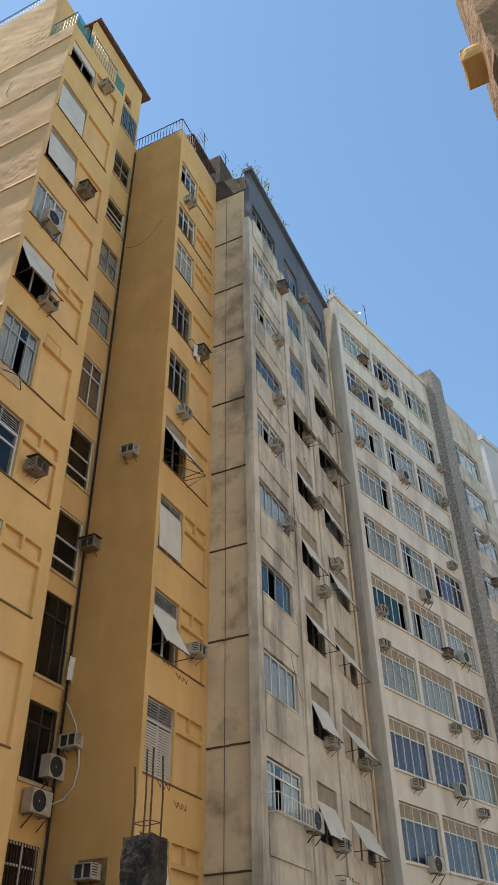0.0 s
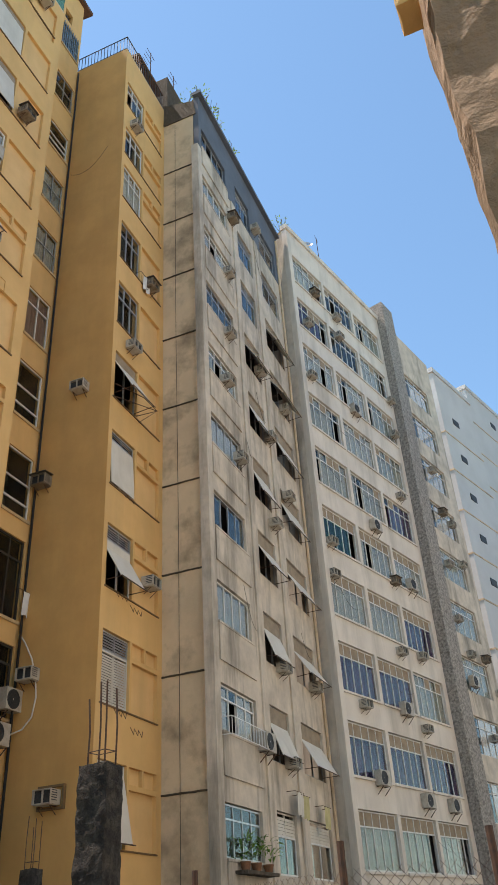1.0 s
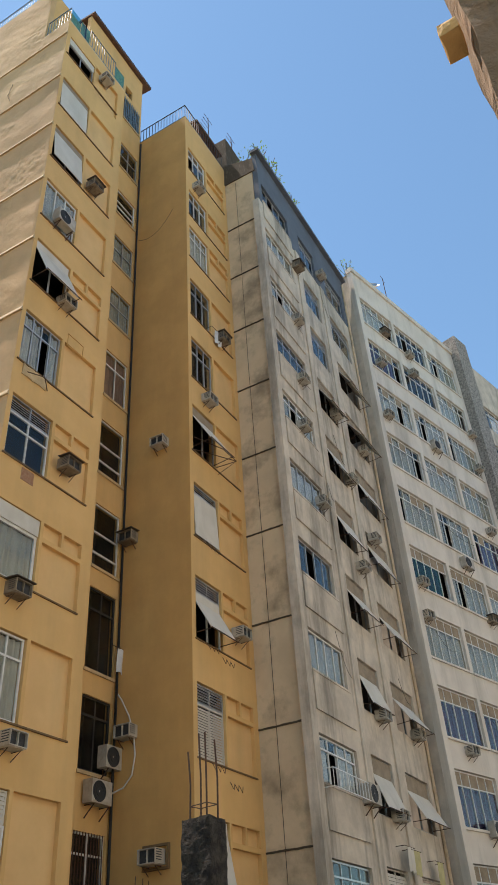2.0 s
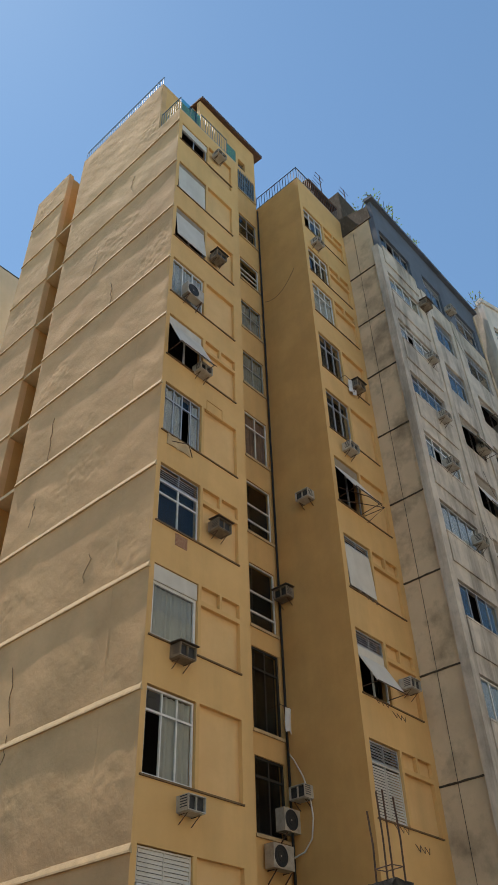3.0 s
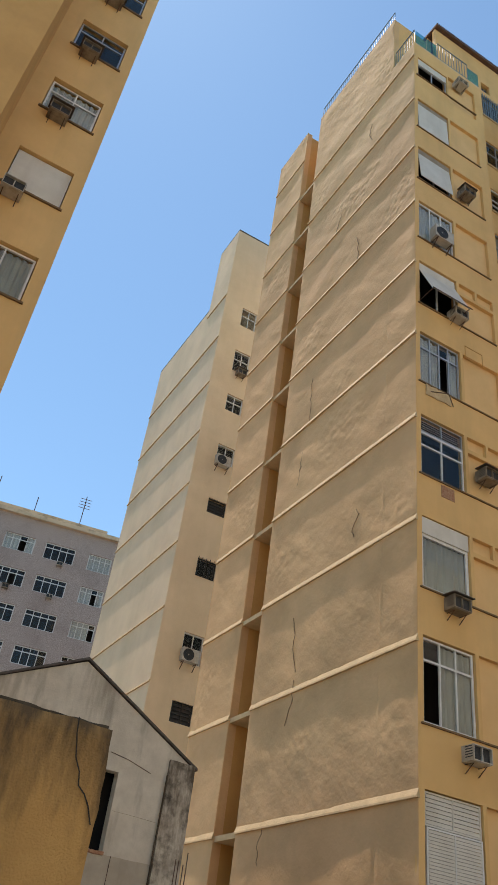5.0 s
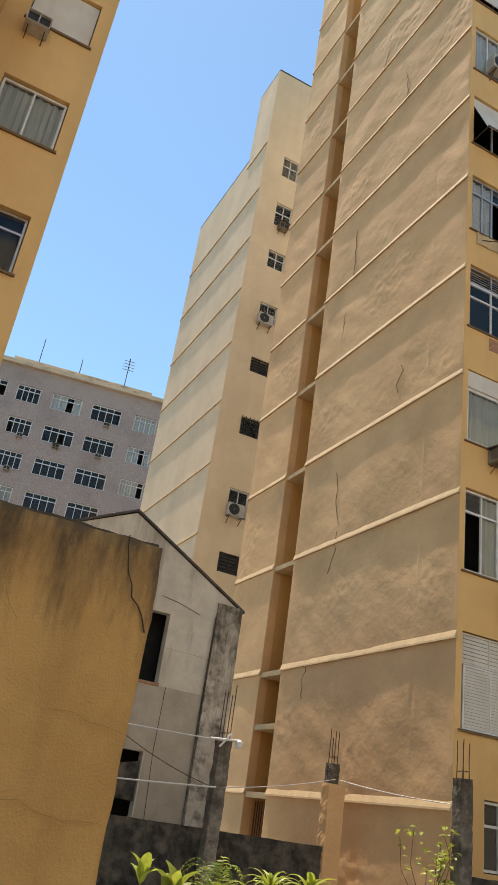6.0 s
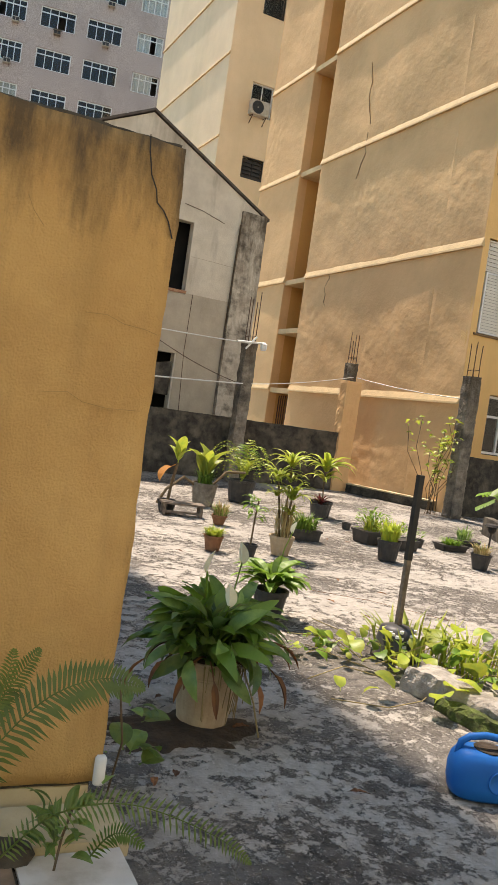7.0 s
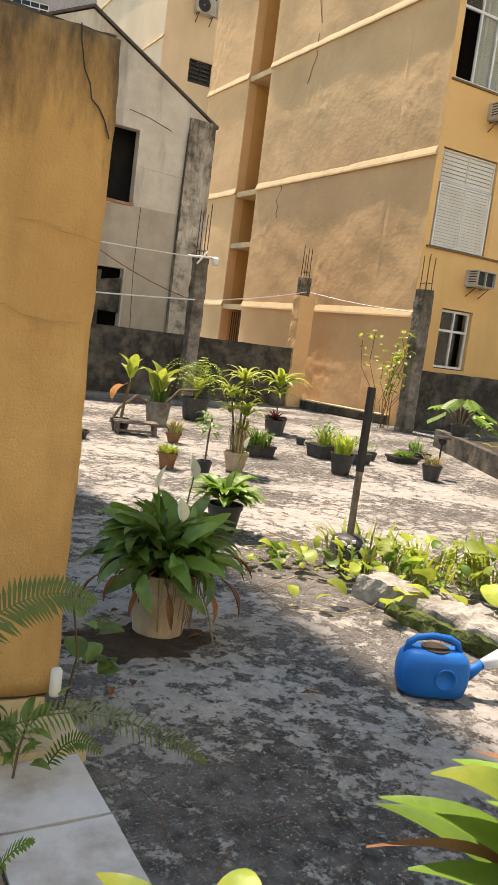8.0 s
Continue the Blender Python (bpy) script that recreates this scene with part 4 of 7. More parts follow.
def white_building():
    e = thing("white_apartment_building", WHITE_M, "off-white apartment building with wide banded windows", "building")
    top = 34.0
    cols = ((-0.22, 2.7), (2.94, 5.86), (6.08, 9.0))
    holes = []
    for k in range(0, 10):
        zt = 5.35 + 3.0 * k
        for a, b2 in cols:
            holes.append((a, b2, zt - 1.92, zt))
    part("wall", Build().holed(-0.5, 9.4, 0, top, 0, 0.25, holes), WHITEW, e)
    part("side_wall", Build().box(-0.5, -0.25, 0.25, 5, 0, top), GREYW, e)
    part("corner_pier", Build().box(-0.62, -0.3, -0.12, -0.003, 0, top - 0.3), WHITEW, e)
    part("parapet", Build().box(-0.55, 9.4, -0.1, 0.28, top, top + 0.3), WHITEW, e)
    part("roof", Build().box(-0.5, 9.4, 0.28, 8, top - 0.2, top), GREYS, e)
    part("rear_room_wall", Build().box(-0.25, 9.4, 1.6, 1.75, 0, top), ROOM, e)
    for k in range(0, 10):
        part("floor_slab", Build().box(-0.25, 9.4, 0.26, 1.59, 5.35 + 3 * k + 0.3, 5.35 + 3 * k + 0.45), ROOM, e)
    rng = random.Random(11)
    for i, h in enumerate(holes):
        k, c = divmod(i, 3)
        a = (h[0] + 0.02, h[1] - 0.02, h[2] + 0.02, h[3] - 0.02)
        if k in (1, 2) and not (k == 2 and c == 2):
            sash(e, *a, 0.1, 5, 0.27, WFRAME, GLASS, PURPLE, blind=(0, 1, 2, 3, 4))
        else:
            cur = rng.choice((CURTAIN, CURTAINW, None, CURTAIN, PURPLE))
            bl = (0, 1, 2, 3, 4) if k in (0, 3, 4) else tuple(j for j in range(5) if rng.random() < 0.25)
            sash(e, *a, 0.1, 5, 0.27, WFRAME, GLASSG if (k, c) == (4, 0) else GLASS, cur, blind=bl, open_panes=(rng.randrange(5),) if rng.random() < 0.5 else ())
        piece("sill", WHITEW, e, h[0] - 0.06, h[1] + 0.06, -0.07, -0.003, h[2] - 0.08, h[2] - 0.003)
    part("stair_house", Build().box(5.4, 7.2, 1.0, 4, top, top + 2.2).box(8.2, 9.6, 0.6, 3, top, top + 1.6), FARWHITE, e)
    # speckled fin, then the next facade behind it
    f = thing("speckled_apartment_building", WHITE_M, "speckled grey pebbledash building crowded with air conditioners", "building")
    part("fin", Build().box(9.403, 10.75, -0.5, 4, 0, 35.3), SPECK, f)
    hs = [(11.8 + 4.2 * c, 15.2 + 4.2 * c, 2.6 + 3.0 * k, 4.4 + 3.0 * k) for k in range(0, 10) for c in range(1)]
    part("wall", Build().holed(10.753, 16.3, 0, 34.5, 0.0, 0.25, hs), GREYW, f)
    part("rear_room_wall", Build().box(11.3, 16.3, 1.6, 1.75, 0, 34), ROOM, f)
    part("roof", Build().box(11.2, 16.3, 0.25, 8, 34.2, 34.4), GREYS, f)
    for h in hs:
        sash(f, h[0] + 0.02, h[1] - 0.02, h[2] + 0.02, h[3] - 0.02, 0.1, 4, 0.27, WFRAME, GLASS, rng.choice((None, CURTAIN, CURTAINW)))


white_building()


# ---- far white towers at the street's end ----
def far_tower(name, x, y, w, d, h, rz, label):
    e = thing(name, pose(x, y, 0, 0, 0, rz), label, "building")
    part("wall", Build().box(0, w, 0, d, 0, h), FARWHITE, e)
    for k in range(1, int(h / 3.2)):
        piece("band", GREYS, e, -0.04, w + 0.04, -0.04, d, 3.2 * k, 3.2 * k + 0.1)
    for k in range(1, int(h / 3.2)):
        piece("window", GRILLE, e, w * 0.3, w * 0.3 + 0.9, -0.05, 0.02, 3.2 * k + 1.5, 3.2 * k + 2.0)
    part("parapet", Build().box(-0.1, w + 0.1, -0.1, d, h, h + 0.4), FARWHITE, e)


far_tower("far_tower", 49.8, 4.2, 6.1, 10, 37.4, -17.2, "plain white tower with thin storey bands")
far_tower("far_tower", 60.0, 2.6, 14, 10, 42.0, -17.2, "taller pale tower behind the white one")


# ---- back yellow building, seen beyond the blank block ----
def back_building():
    e = thing("back_apartment_building", pose(10.3, 27.4, 0), "pale yellow rear apartment block with small windows and ledges", "building")
    top = 37.6
    hs = []
    for k in range(0, 8):
        zt = (10.83, 13.56, 16.9, 19.9, 22.9, 25.95, 28.9, 31.95)[k]
        ht = (0.8, 1.2, 0.85, 0.75, 1.0, 1.0, 1.4, 1.3)[k]
        hs.append((1.05, 1.95, zt - ht, zt))
    part("wall", Build().holed(0, 5, 0, top, 0, 0.25, hs), BEIGE, e)
    part("side_wall", Build().box(0, 0.25, 0.25, 2.2, 0, top).box(0, 0.25, 2.2, 8.6, 0, 32.8), BEIGE, e)
    part("attic_wall", Build().box(0.25, 5, 2.0, 2.2, 32.6, top), BEIGE, e)
    part("roof", Build().box(0.01, 5, 0.01, 2.2, top, top + 0.12), ROUGHC, e)
    part("roof", Build().box(0.01, 5, 2.2, 8.6, 32.8, 32.95), ROUGHC, e)
    part("far_end_wall", Build().box(0.25, 5, 8.35, 8.6, 0, 32.8), BEIGE, e)
    part("room", Build().box(0.3, 5, 1.3, 1.45, 0, 32), ROOM, e)
    for k in range(0, 11):
        z, ye = zline(k) - 0.05, 8.6 if zline(k) < 32 else 2.2
        part("ledge", Build().solid([(-0.06, 0, z), (0.02, 0, z), (0.02, ye, z), (-0.06, ye, z), (-0.04, 0, z + 0.07), (0.02, 0, z + 0.1), (0.02, ye, z + 0.1), (-0.04, ye, z + 0.07)], None), LEDGE, e)
    for k, h in enumerate(hs):
        if k in (0, 3):
            slatted(e, *h, 0.06, DFRAME, 0.14, 0.05)
        else:
            sash(e, *h, 0.08, 2, 0.4 if k > 4 else 0, WFRAME if k != 2 else DFRAME, GLASS)
            if k == 2:
                g = Build()
                for j in range(6):
                    g.rod((1.05 + 0.18 * j, -0.1, h[2] - 0.05), (1.05 + 0.18 * j, -0.1, h[3]), 0.016, n=4)
                part("window_bars", g, DFRAME, e)


back_building()


# ---- mosaic-clad building closing the view ----
def mosaic_building():
    e = thing("mosaic_apartment_building", pose(9.96, 60.2, 0, 0, 0, -9.4), "grey-pink mosaic apartment building with white framed windows", "building")
    hs = []
    for x, w in ((-18.4, 2.5), (-15.0, 2.5), (-11.7, 2.5), (-8.3, 2.5), (-4.98, 1.93), (-2.08, 2.5), (1.28, 2.53), (4.95, 1.98), (8.1, 2.5), (11.5, 2.5)):
        for k in range(0, 9):
            zt = 31.42 - 2.98 * k
            hs.append((x, x + w, zt - 1.45, zt))
    part("wall", Build().holed(-22, 16, 0, 33.1, 0, 0.3, hs), MOSAIC, e)
    part("cornice", Build().box(-22.2, 16.2, -0.35, 0.3, 33.1, 33.45).box(-6, 6, 0.6, 3, 33.45, 34.2), GREYS, e)
    part("side_wall", Build().box(-22, -21.7, 0.3, 10, 0, 33).box(15.7, 16, 0.3, 10, 0, 33), MOSAIC, e)
    part("roof", Build().box(-22, 16, 0.3, 10, 32.9, 33.05), GREYS, e)
    part("rear_room_wall", Build().box(-21.5, 15.6, 2.0, 2.2, 0, 32.8), ROOM, e)
    rng = random.Random(3)
    for h in hs:
        r = rng.random()
        if r < 0.14:
            hopper(e, *h, 0.1, 10, 0, WFRAME, BOARD, stay=False)
        else:
            sash(e, *h, 0.1, 4, 0.28, WFRAME, GLASS, rng.choice((None, CURTAINW, None, CURTAIN)), bars=0.07, open_panes=(rng.randrange(4),) if r < 0.5 else ())
    a = Build()
    for x, hgt in ((-4, 2.6), (-0.5, 1.6), (3.5, 3.0)):
        a.rod((x, 1, 34.2), (x, 1, 34.2 + hgt), 0.035)
    for k in range(4):
        a.rod((3.0, 1, 36 + 0.3 * k), (4.0, 1, 36 + 0.3 * k), 0.025)
    part("antenna", a, IRON, e)


mosaic_building()


# ---- tall building on the other side, seen overhead ----
def left_building():
    e = thing("left_apartment_building", pose(0, 12.6, 0), "ochre apartment tower with deep window reveals", "building")
    top = 31.0
    hs = []
    for k in range(0, 9):
        zt = 1.45 + 12.45 * 1.734 + 3.02 * (k - 6)
        hs.append((-0.98, 0.36, zt - 1.35, zt))
    part("wall", Build().holed(-1.45, 0.66, 0, top, 0, 0.3, hs), YELLOW, e)
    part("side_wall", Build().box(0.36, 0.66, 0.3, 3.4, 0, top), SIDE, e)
    part("projecting_wall", Build().box(-9, -1.45, -1.6, 3.4, 0, top), SIDE, e, "projecting ochre side wall, browned for its shade")
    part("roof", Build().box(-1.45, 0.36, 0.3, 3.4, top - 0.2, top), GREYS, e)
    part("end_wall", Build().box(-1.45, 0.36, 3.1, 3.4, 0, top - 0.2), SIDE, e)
    part("room", Build().box(-1.4, 0.36, 1.4, 1.55, 0, top - 0.2), ROOM, e)
    for k, h in enumerate(hs):
        a = (h[0] + 0.02, h[1] - 0.02, h[2] + 0.02, h[3] - 0.02)
        if k in (4,):
            hopper(e, *a, 0.1, 0, 0, WFRAME, BOARD, closed=True)
        elif k == 5:
            sash(e, *a, 0.12, 2, 0.3, WFRAME, GLASS, CURTAINW)
        elif k == 3:
            sash(e, *a, 0.1, 2, 0, WFRAME, GLASS, CURTAIN)
        else:
            sash(e, *a, 0.12, 2, 0.28, AFRAME, GLASS)
        piece("sill", SILL, e, h[0] - 0.05, h[1] + 0.05, -0.05, -0.002, h[2] - 0.05, h[2])


left_building()


# ---------------- the terrace and what stands round it ----------------
def garden_wall():
    e = thing("wall_near", pose(0, 0, 0), "ochre limewashed garden wall with black mould along its top", "wall", kind="structure")
    part("wall_body", lumpy(-5, 0.812, 2.45, 2.63, 0.12, 2.195, 0.05, 0.010), OCHRE, e, smooth=True)
    part("wall_cap", lumpy(-1.2, 0.795, 2.458, 2.62, 2.178, 2.204, 0.013, 0.011, 3), MOSS, e, "crumbling black mouldy cap")
    old = ((0.68, 2.2), (0.685, 2.15), (0.69, 2.13), (0.70, 2.08), (0.722, 2.04), (0.73, 2.0), (0.755, 1.98), (0.775, 1.95), (0.795, 1.90))
    part("crack", Build().line([(x, 2.441, z) for x, z in old], 0.0024, 4), BLACKPIPE, e, "dark crack in the plaster")
    for chain in (((0.22, 2.18), (0.205, 2.12), (0.18, 2.06), (0.17, 2.0)), ((0.1, 1.6), (0.16, 1.55), (0.2, 1.52)), ((0.34, 1.93), (0.36, 1.89), (0.395, 1.85)), ((0.55, 1.62), (0.62, 1.625), (0.68, 1.605), (0.75, 1.60), (0.79, 1.59)), ((0.45, 1.36), (0.53, 1.37), (0.58, 1.345), (0.66, 1.335), (0.77, 1.34)), ((0.12, 1.36), (0.2, 1.31), (0.27, 1.29))):
        part("hairline_crack", Build().line([(x, 2.443, z) for x, z in chain], 0.0012, 4), HAIR, e)
    part("plinth", lumpy(-5, 0.775, 2.46, 2.62, 0, 0.1, 0.1, 0.006, 7), STEP, e)
    part("plinth_gap", Build().box(-5, 0.78, 2.47, 2.61, 0.09, 0.13), MOSS, e)
    s = thing("cement_step", pose(0, 0, 0), "cream cement step at the foot of the ochre wall", "step")
    part("tread", lumpy(-3, 0.85, 2.2, 2.44, 0, 0.055, 0.06, 0.005, 2), STEP, s)
    for xa, xb, m, label in ((0.50, 0.815, MARBLE, "dusty white marble slab laid beside the terrace floor"), (-0.13, 0.49, TILE, "dirty brown floor slab beside the white marble"), (-0.77, -0.14, TILE, "dirty brown floor slab beside the white marble")):
        for ya, yb in ((1.885, 2.195), (1.36, 1.875), (0.84, 1.35)):
            t = thing("marble_slab" if m is MARBLE else "floor_slab", pose(0, 0, 0), label, "slab", "slabs along the wall")
            part("slab", lumpy(xa, xb, ya, yb, 0, 0.035, 0.06, 0.002, ya), m, t)
    part("joint_dirt", Build().box(-0.77, 0.80, 0.86, 2.19, 0, 0.024), MOSS, s)
    w = thing("joint_moss", pose(0, 0, 0), "dark moss and dirt gathered along the step", "moss", kind="stuff")
    part("clump", lumpy(-0.7, 0.55, 2.15, 2.23, 0.03, 0.075, 0.02, 0.03, 5), MOSS, w)
    p = thing("pipe_stub", pose(0.80, 2.44, 0.11), "short white plastic pipe stub in the wall", "pipe")
    part("tube", Build().turned([(0.018, 0), (0.02, 0.01), (0.02, 0.085), (0.014, 0.095)], 12), WFRAME, p, smooth=True)


garden_wall()


def old_house():
    e = thing("old_house", pose(0, 0, 0), "weathered grey gabled house with empty black window openings", "house")
    Y = 15.2
    part("wall", Build().holed(1.2, 7.0, 0, 5.45, Y, Y + 0.22, [(4.5, 5.45, 3.65, 5.03), (4.4, 5.42, 0, 2.37)]), HOUSEW, e)
    g = Build()
    pts = [(1.2, 5.45), (7.0, 5.45), (4.32, 6.92)]
    g.v = [(x, Y, z) for x, z in pts] + [(x, Y + 0.22, z) for x, z in pts]
    g.f = [(0, 1, 2), (5, 4, 3), (0, 2, 5, 3), (2, 1, 4, 5), (1, 0, 3, 4)]
    part("gable", g, HOUSEW, e)
    part("side_wall", Build().box(6.78, 7.0, Y + 0.22, 19.5, 0, 5.45), HOUSEW, e)
    part("corner_pier", lumpy(6.45, 7.03, Y - 0.06, Y - 0.003, 0, 5.5, 0.15, 0.01, 4), PIER, e, "mould-streaked cement corner pier")
    for a, b2 in (((4.32, 6.95), (7.08, 5.42)), ((4.32, 6.95), (0.9, 5.3))):
        (xa, za), (xb, zb) = a, b2
        part("roof", Build().solid([(xa, Y - 0.05, za), (xb, Y - 0.05, zb), (xb, 19.6, zb), (xa, 19.6, za), (xa, Y - 0.05, za + 0.05), (xb, Y - 0.05, zb + 0.05), (xb, 19.6, zb + 0.05), (xa, 19.6, za + 0.05)], None), VERGE, e)
    part("interior", Build().box(1.3, 6.7, 17.5, 17.6, 0, 5.4).box(1.3, 6.7, Y + 0.23, 17.5, 2.6, 2.75), ROOM, e)
    # black sheets behind the openings, added in place of deep indoor shade
    part("dark_lining", Build().box(4.3, 5.6, Y + 0.6, Y + 0.65, 0, 2.55).box(4.3, 5.6, Y + 0.6, Y + 0.65, 2.8, 5.3).box(5.6, 5.65, Y + 0.23, Y + 0.65, 0, 2.55).box(5.6, 5.65, Y + 0.23, Y + 0.65, 2.8, 5.3), OPENING_SHADE, e)
    part("render_patch", lumpy(5.45, 6.44, Y - 0.017, Y - 0.002, 0.0, 3.6, 0.12, 0.005, 8), PATCH, e, "browner lower coat of render")
    part("render_patch", lumpy(1.2, 4.38, Y - 0.016, Y - 0.002, 0.0, 3.5, 0.2, 0.004, 9), PATCH, e, "browner lower coat of render")
    part("render_patch", lumpy(4.39, 5.46, Y - 0.016, Y - 0.002, 2.39, 3.57, 0.12, 0.005, 6), PATCH, e, "browner lower coat of render")
    part("drain_pipe", Build().line([(6.42, Y - 0.05, 0), (6.42, Y - 0.05, 3.2), (6.44, Y - 0.07, 5.2)], 0.02, 6), ROUGHC, e)
    part("hung_tarp", Build().solid([(4.42, Y + 0.05, 1.55), (5.4, Y + 0.05, 1.5), (5.4, Y + 0.06, 1.5), (4.42, Y + 0.06, 1.55), (4.42, Y + 0.05, 2.0), (5.4, Y + 0.05, 2.2), (5.4, Y + 0.06, 2.2), (4.42, Y + 0.06, 2.0)], None), BLACKC, e)
    part("window_ledge", lumpy(4.45, 5.48, Y - 0.03, Y + 0.2, 3.59, 3.65, 0.05, 0.012), IRONRED, e)
    part("door_leaf", Build().box(4.42, 5.0, Y + 0.1, Y + 0.14, 0, 2.3), BLACKC, e)
    part("wall_crack", Build().line([(5.2, Y - 0.004, 5.36), (5.6, Y - 0.004, 5.3), (6.1, Y - 0.004, 5.16)], 0.007, 4), IRON, e)
    part("wall_crack", Build().line([(5.62, Y - 0.02, 3.6), (5.6, Y - 0.02, 2.4), (5.66, Y - 0.02, 1.2)], 0.007, 4), IRON, e)
    part("pour_joint", Build().line([(5.48, Y - 0.004, 4.35), (6.0, Y - 0.004, 4.34), (6.44, Y - 0.004, 4.32)], 0.005, 4), PATCH, e)


old_house()


def low_walls():
    e = thing("wall_back", pose(0, 0, 0), "low terrace wall blackened by mould", "wall", kind="structure")
    part("wall_body", lumpy(4.0, 9.0, 14.3, 14.46, 0, 1.24, 0.14, 0.014), BLACKC, e)
    e = thing("wall_side", pose(0, 0, 0), "low mouldy wall below the yellow facade", "wall", kind="structure")
    part("wall_body", lumpy(10.25, 15.9, 11.72, 11.86, 0, 1.15, 0.16, 0.014, 6), BLACKC, e)
    # brick-edged border at the foot of the blank wall
    e = thing("brick_border", pose(9.32, 14.2, 0, 0, 0, math.degrees(math.atan2(-2.0, 0.72))), "low dark brick border with a pale mortar line", "border")
    part("core", Build().box(0, 2.1, 0, 0.12, 0, 0.17), BLACKC, e)
    rng = random.Random(8)
    me = Build().box(0.004, 0.216, -0.012, 0.1, 0.004, 0.072).mesh("brick", BLACKC)
    for k in range(9):
        for r in range(2):
            part("brick", me, BLACKC, e, m=Matrix.Translation((0.23 * k + 0.06 * r, rng.uniform(-0.004, 0.004), 0.01 + 0.085 * r)))
    part("coping", lumpy(0, 2.15, -0.03, 0.14, 0.172, 0.20, 0.1, 0.006), STEP, e)
    # planting bed with a cement kerb
    e = thing("planting_bed", pose(8.7, 9.06, 0, 0, 0, math.degrees(math.atan2(-2.12, -1.04))), "raised planting bed with a mouldy cement kerb", "planter")
    part("kerb", lumpy(-0.6, 4.6, -0.0, 0.14, 0, 0.28, 0.12, 0.012, 9), BLACKC, e)
    part("soil", lumpy(-0.6, 4.6, 0.14, 2.2, 0, 0.2, 0.25, 0.03, 10), SOIL, e)


SOIL = mat("dark_soil_and_hole", (0.06, 0.042, 0.028), (0.035, 0.026, 0.018), 14, 0.95, 0.02, 30)
low_walls()


def column(x, y, w, h, material, label, rebar=0.8, bars=4, rz=0, foot=None):
    e = thing("concrete_column", pose(x, y, 0, 0, 0, rz), label, "column", "unfinished concrete columns")
    part("shaft", lumpy(-w / 2, w / 2, -w / 2, w / 2, 0, h, 0.035, 0.016, x), material, e)
    if foot:
        part("plaster_coat", lumpy(-w / 2 - 0.02, w / 2 + 0.14, -w / 2 - 0.03, w / 2 + 0.03, 0, h * 0.86, 0.06, 0.012, x), foot, e, "ochre plaster over the lower column")
    rng = random.Random(int(x * 10))
    for k in range(bars):
        dx, dy = (k % 2 - 0.5) * w * 0.6, (k // 2 - 0.5) * w * 0.6
        top = h + rebar * rng.uniform(0.7, 1.05)
        lean = rng.uniform(-0.04, 0.04)
        part("rebar", Build().line([(dx, dy, h - 0.1), (dx + lean * 0.4, dy, (h + top) / 2), (dx + lean, dy + lean, top)], 0.009, 6), IRON, e)
    part("tie", Build().line([(-w * 0.3, -w * 0.3, h + 0.12), (w * 0.3, -w * 0.3, h + 0.13), (w * 0.3, w * 0.3, h + 0.12), (-w * 0.3, w * 0.3, h + 0.11), (-w * 0.3, -w * 0.3, h + 0.12)], 0.005), IRON, e)
    return e


column(6.52, 14.05, 0.25, 2.75, ROUGHC, "rough grey concrete column with bare rebar by the house", 1.0)
column(9.15, 14.42, 0.22, 2.75, ROUGHC, "slim crumbling column coated in ochre plaster", 0.65, foot=BLANK)
column(9.80, 11.32, 0.25, 2.62, SOOTCOL, "dark stained column with rebar at the building corner", 0.7)
column(6.47, 4.18, 0.30, 2.98, BLACKCOL, "mouldy black concrete column topped with long rebar", 0.85)
column(13.55, 10.15, 0.30, 2.95, BLACKCOL, "mouldy black concrete column beside the yellow wing", 0.9)


def clothes_lines():
    e = thing("clothes_line", pose(0, 0, 0), "white rope clothes lines tied to a column arm", "rope")

    def sag(a, b, s, n=10):
        a, b = Vector(a), Vector(b)
        return [tuple(a.lerp(b, k / n) - Vector((0, 0, s * 4 * (k / n) * (1 - k / n)))) for k in range(n + 1)]

    part("rope", Build().line(sag((2.2, 14.0, 2.75), (6.45, 13.86, 2.72), 0.04), 0.012), WFRAME, e)
    part("rope", Build().line(sag((2.2, 14.0, 1.72), (6.4, 13.86, 1.93), 0.03), 0.014), WFRAME, e)
    part("rope", Build().line(sag((6.6, 13.9, 1.95), (9.1, 14.2, 2.45), 0.04), 0.008), WFRAME, e)
    part("rope", Build().line(sag((9.2, 14.2, 2.45), (9.8, 11.2, 2.2), 0.05), 0.008), WFRAME, e)
    part("wire", Build().line(sag((4.2, 13.95, 2.7), (6.45, 13.86, 1.9), 0.1), 0.007), IRON, e)
    part("arm", Build().rod((6.15, 13.84, 2.72), (6.75, 13.82, 2.76), 0.022).rod((6.35, 13.84, 2.6), (6.55, 13.83, 2.86), 0.018).turned([(0.05, 2.62), (0.07, 2.66), (0.07, 2.74), (0.03, 2.78)], 10, 6.72, 13.83), WFRAME, e)


clothes_lines()


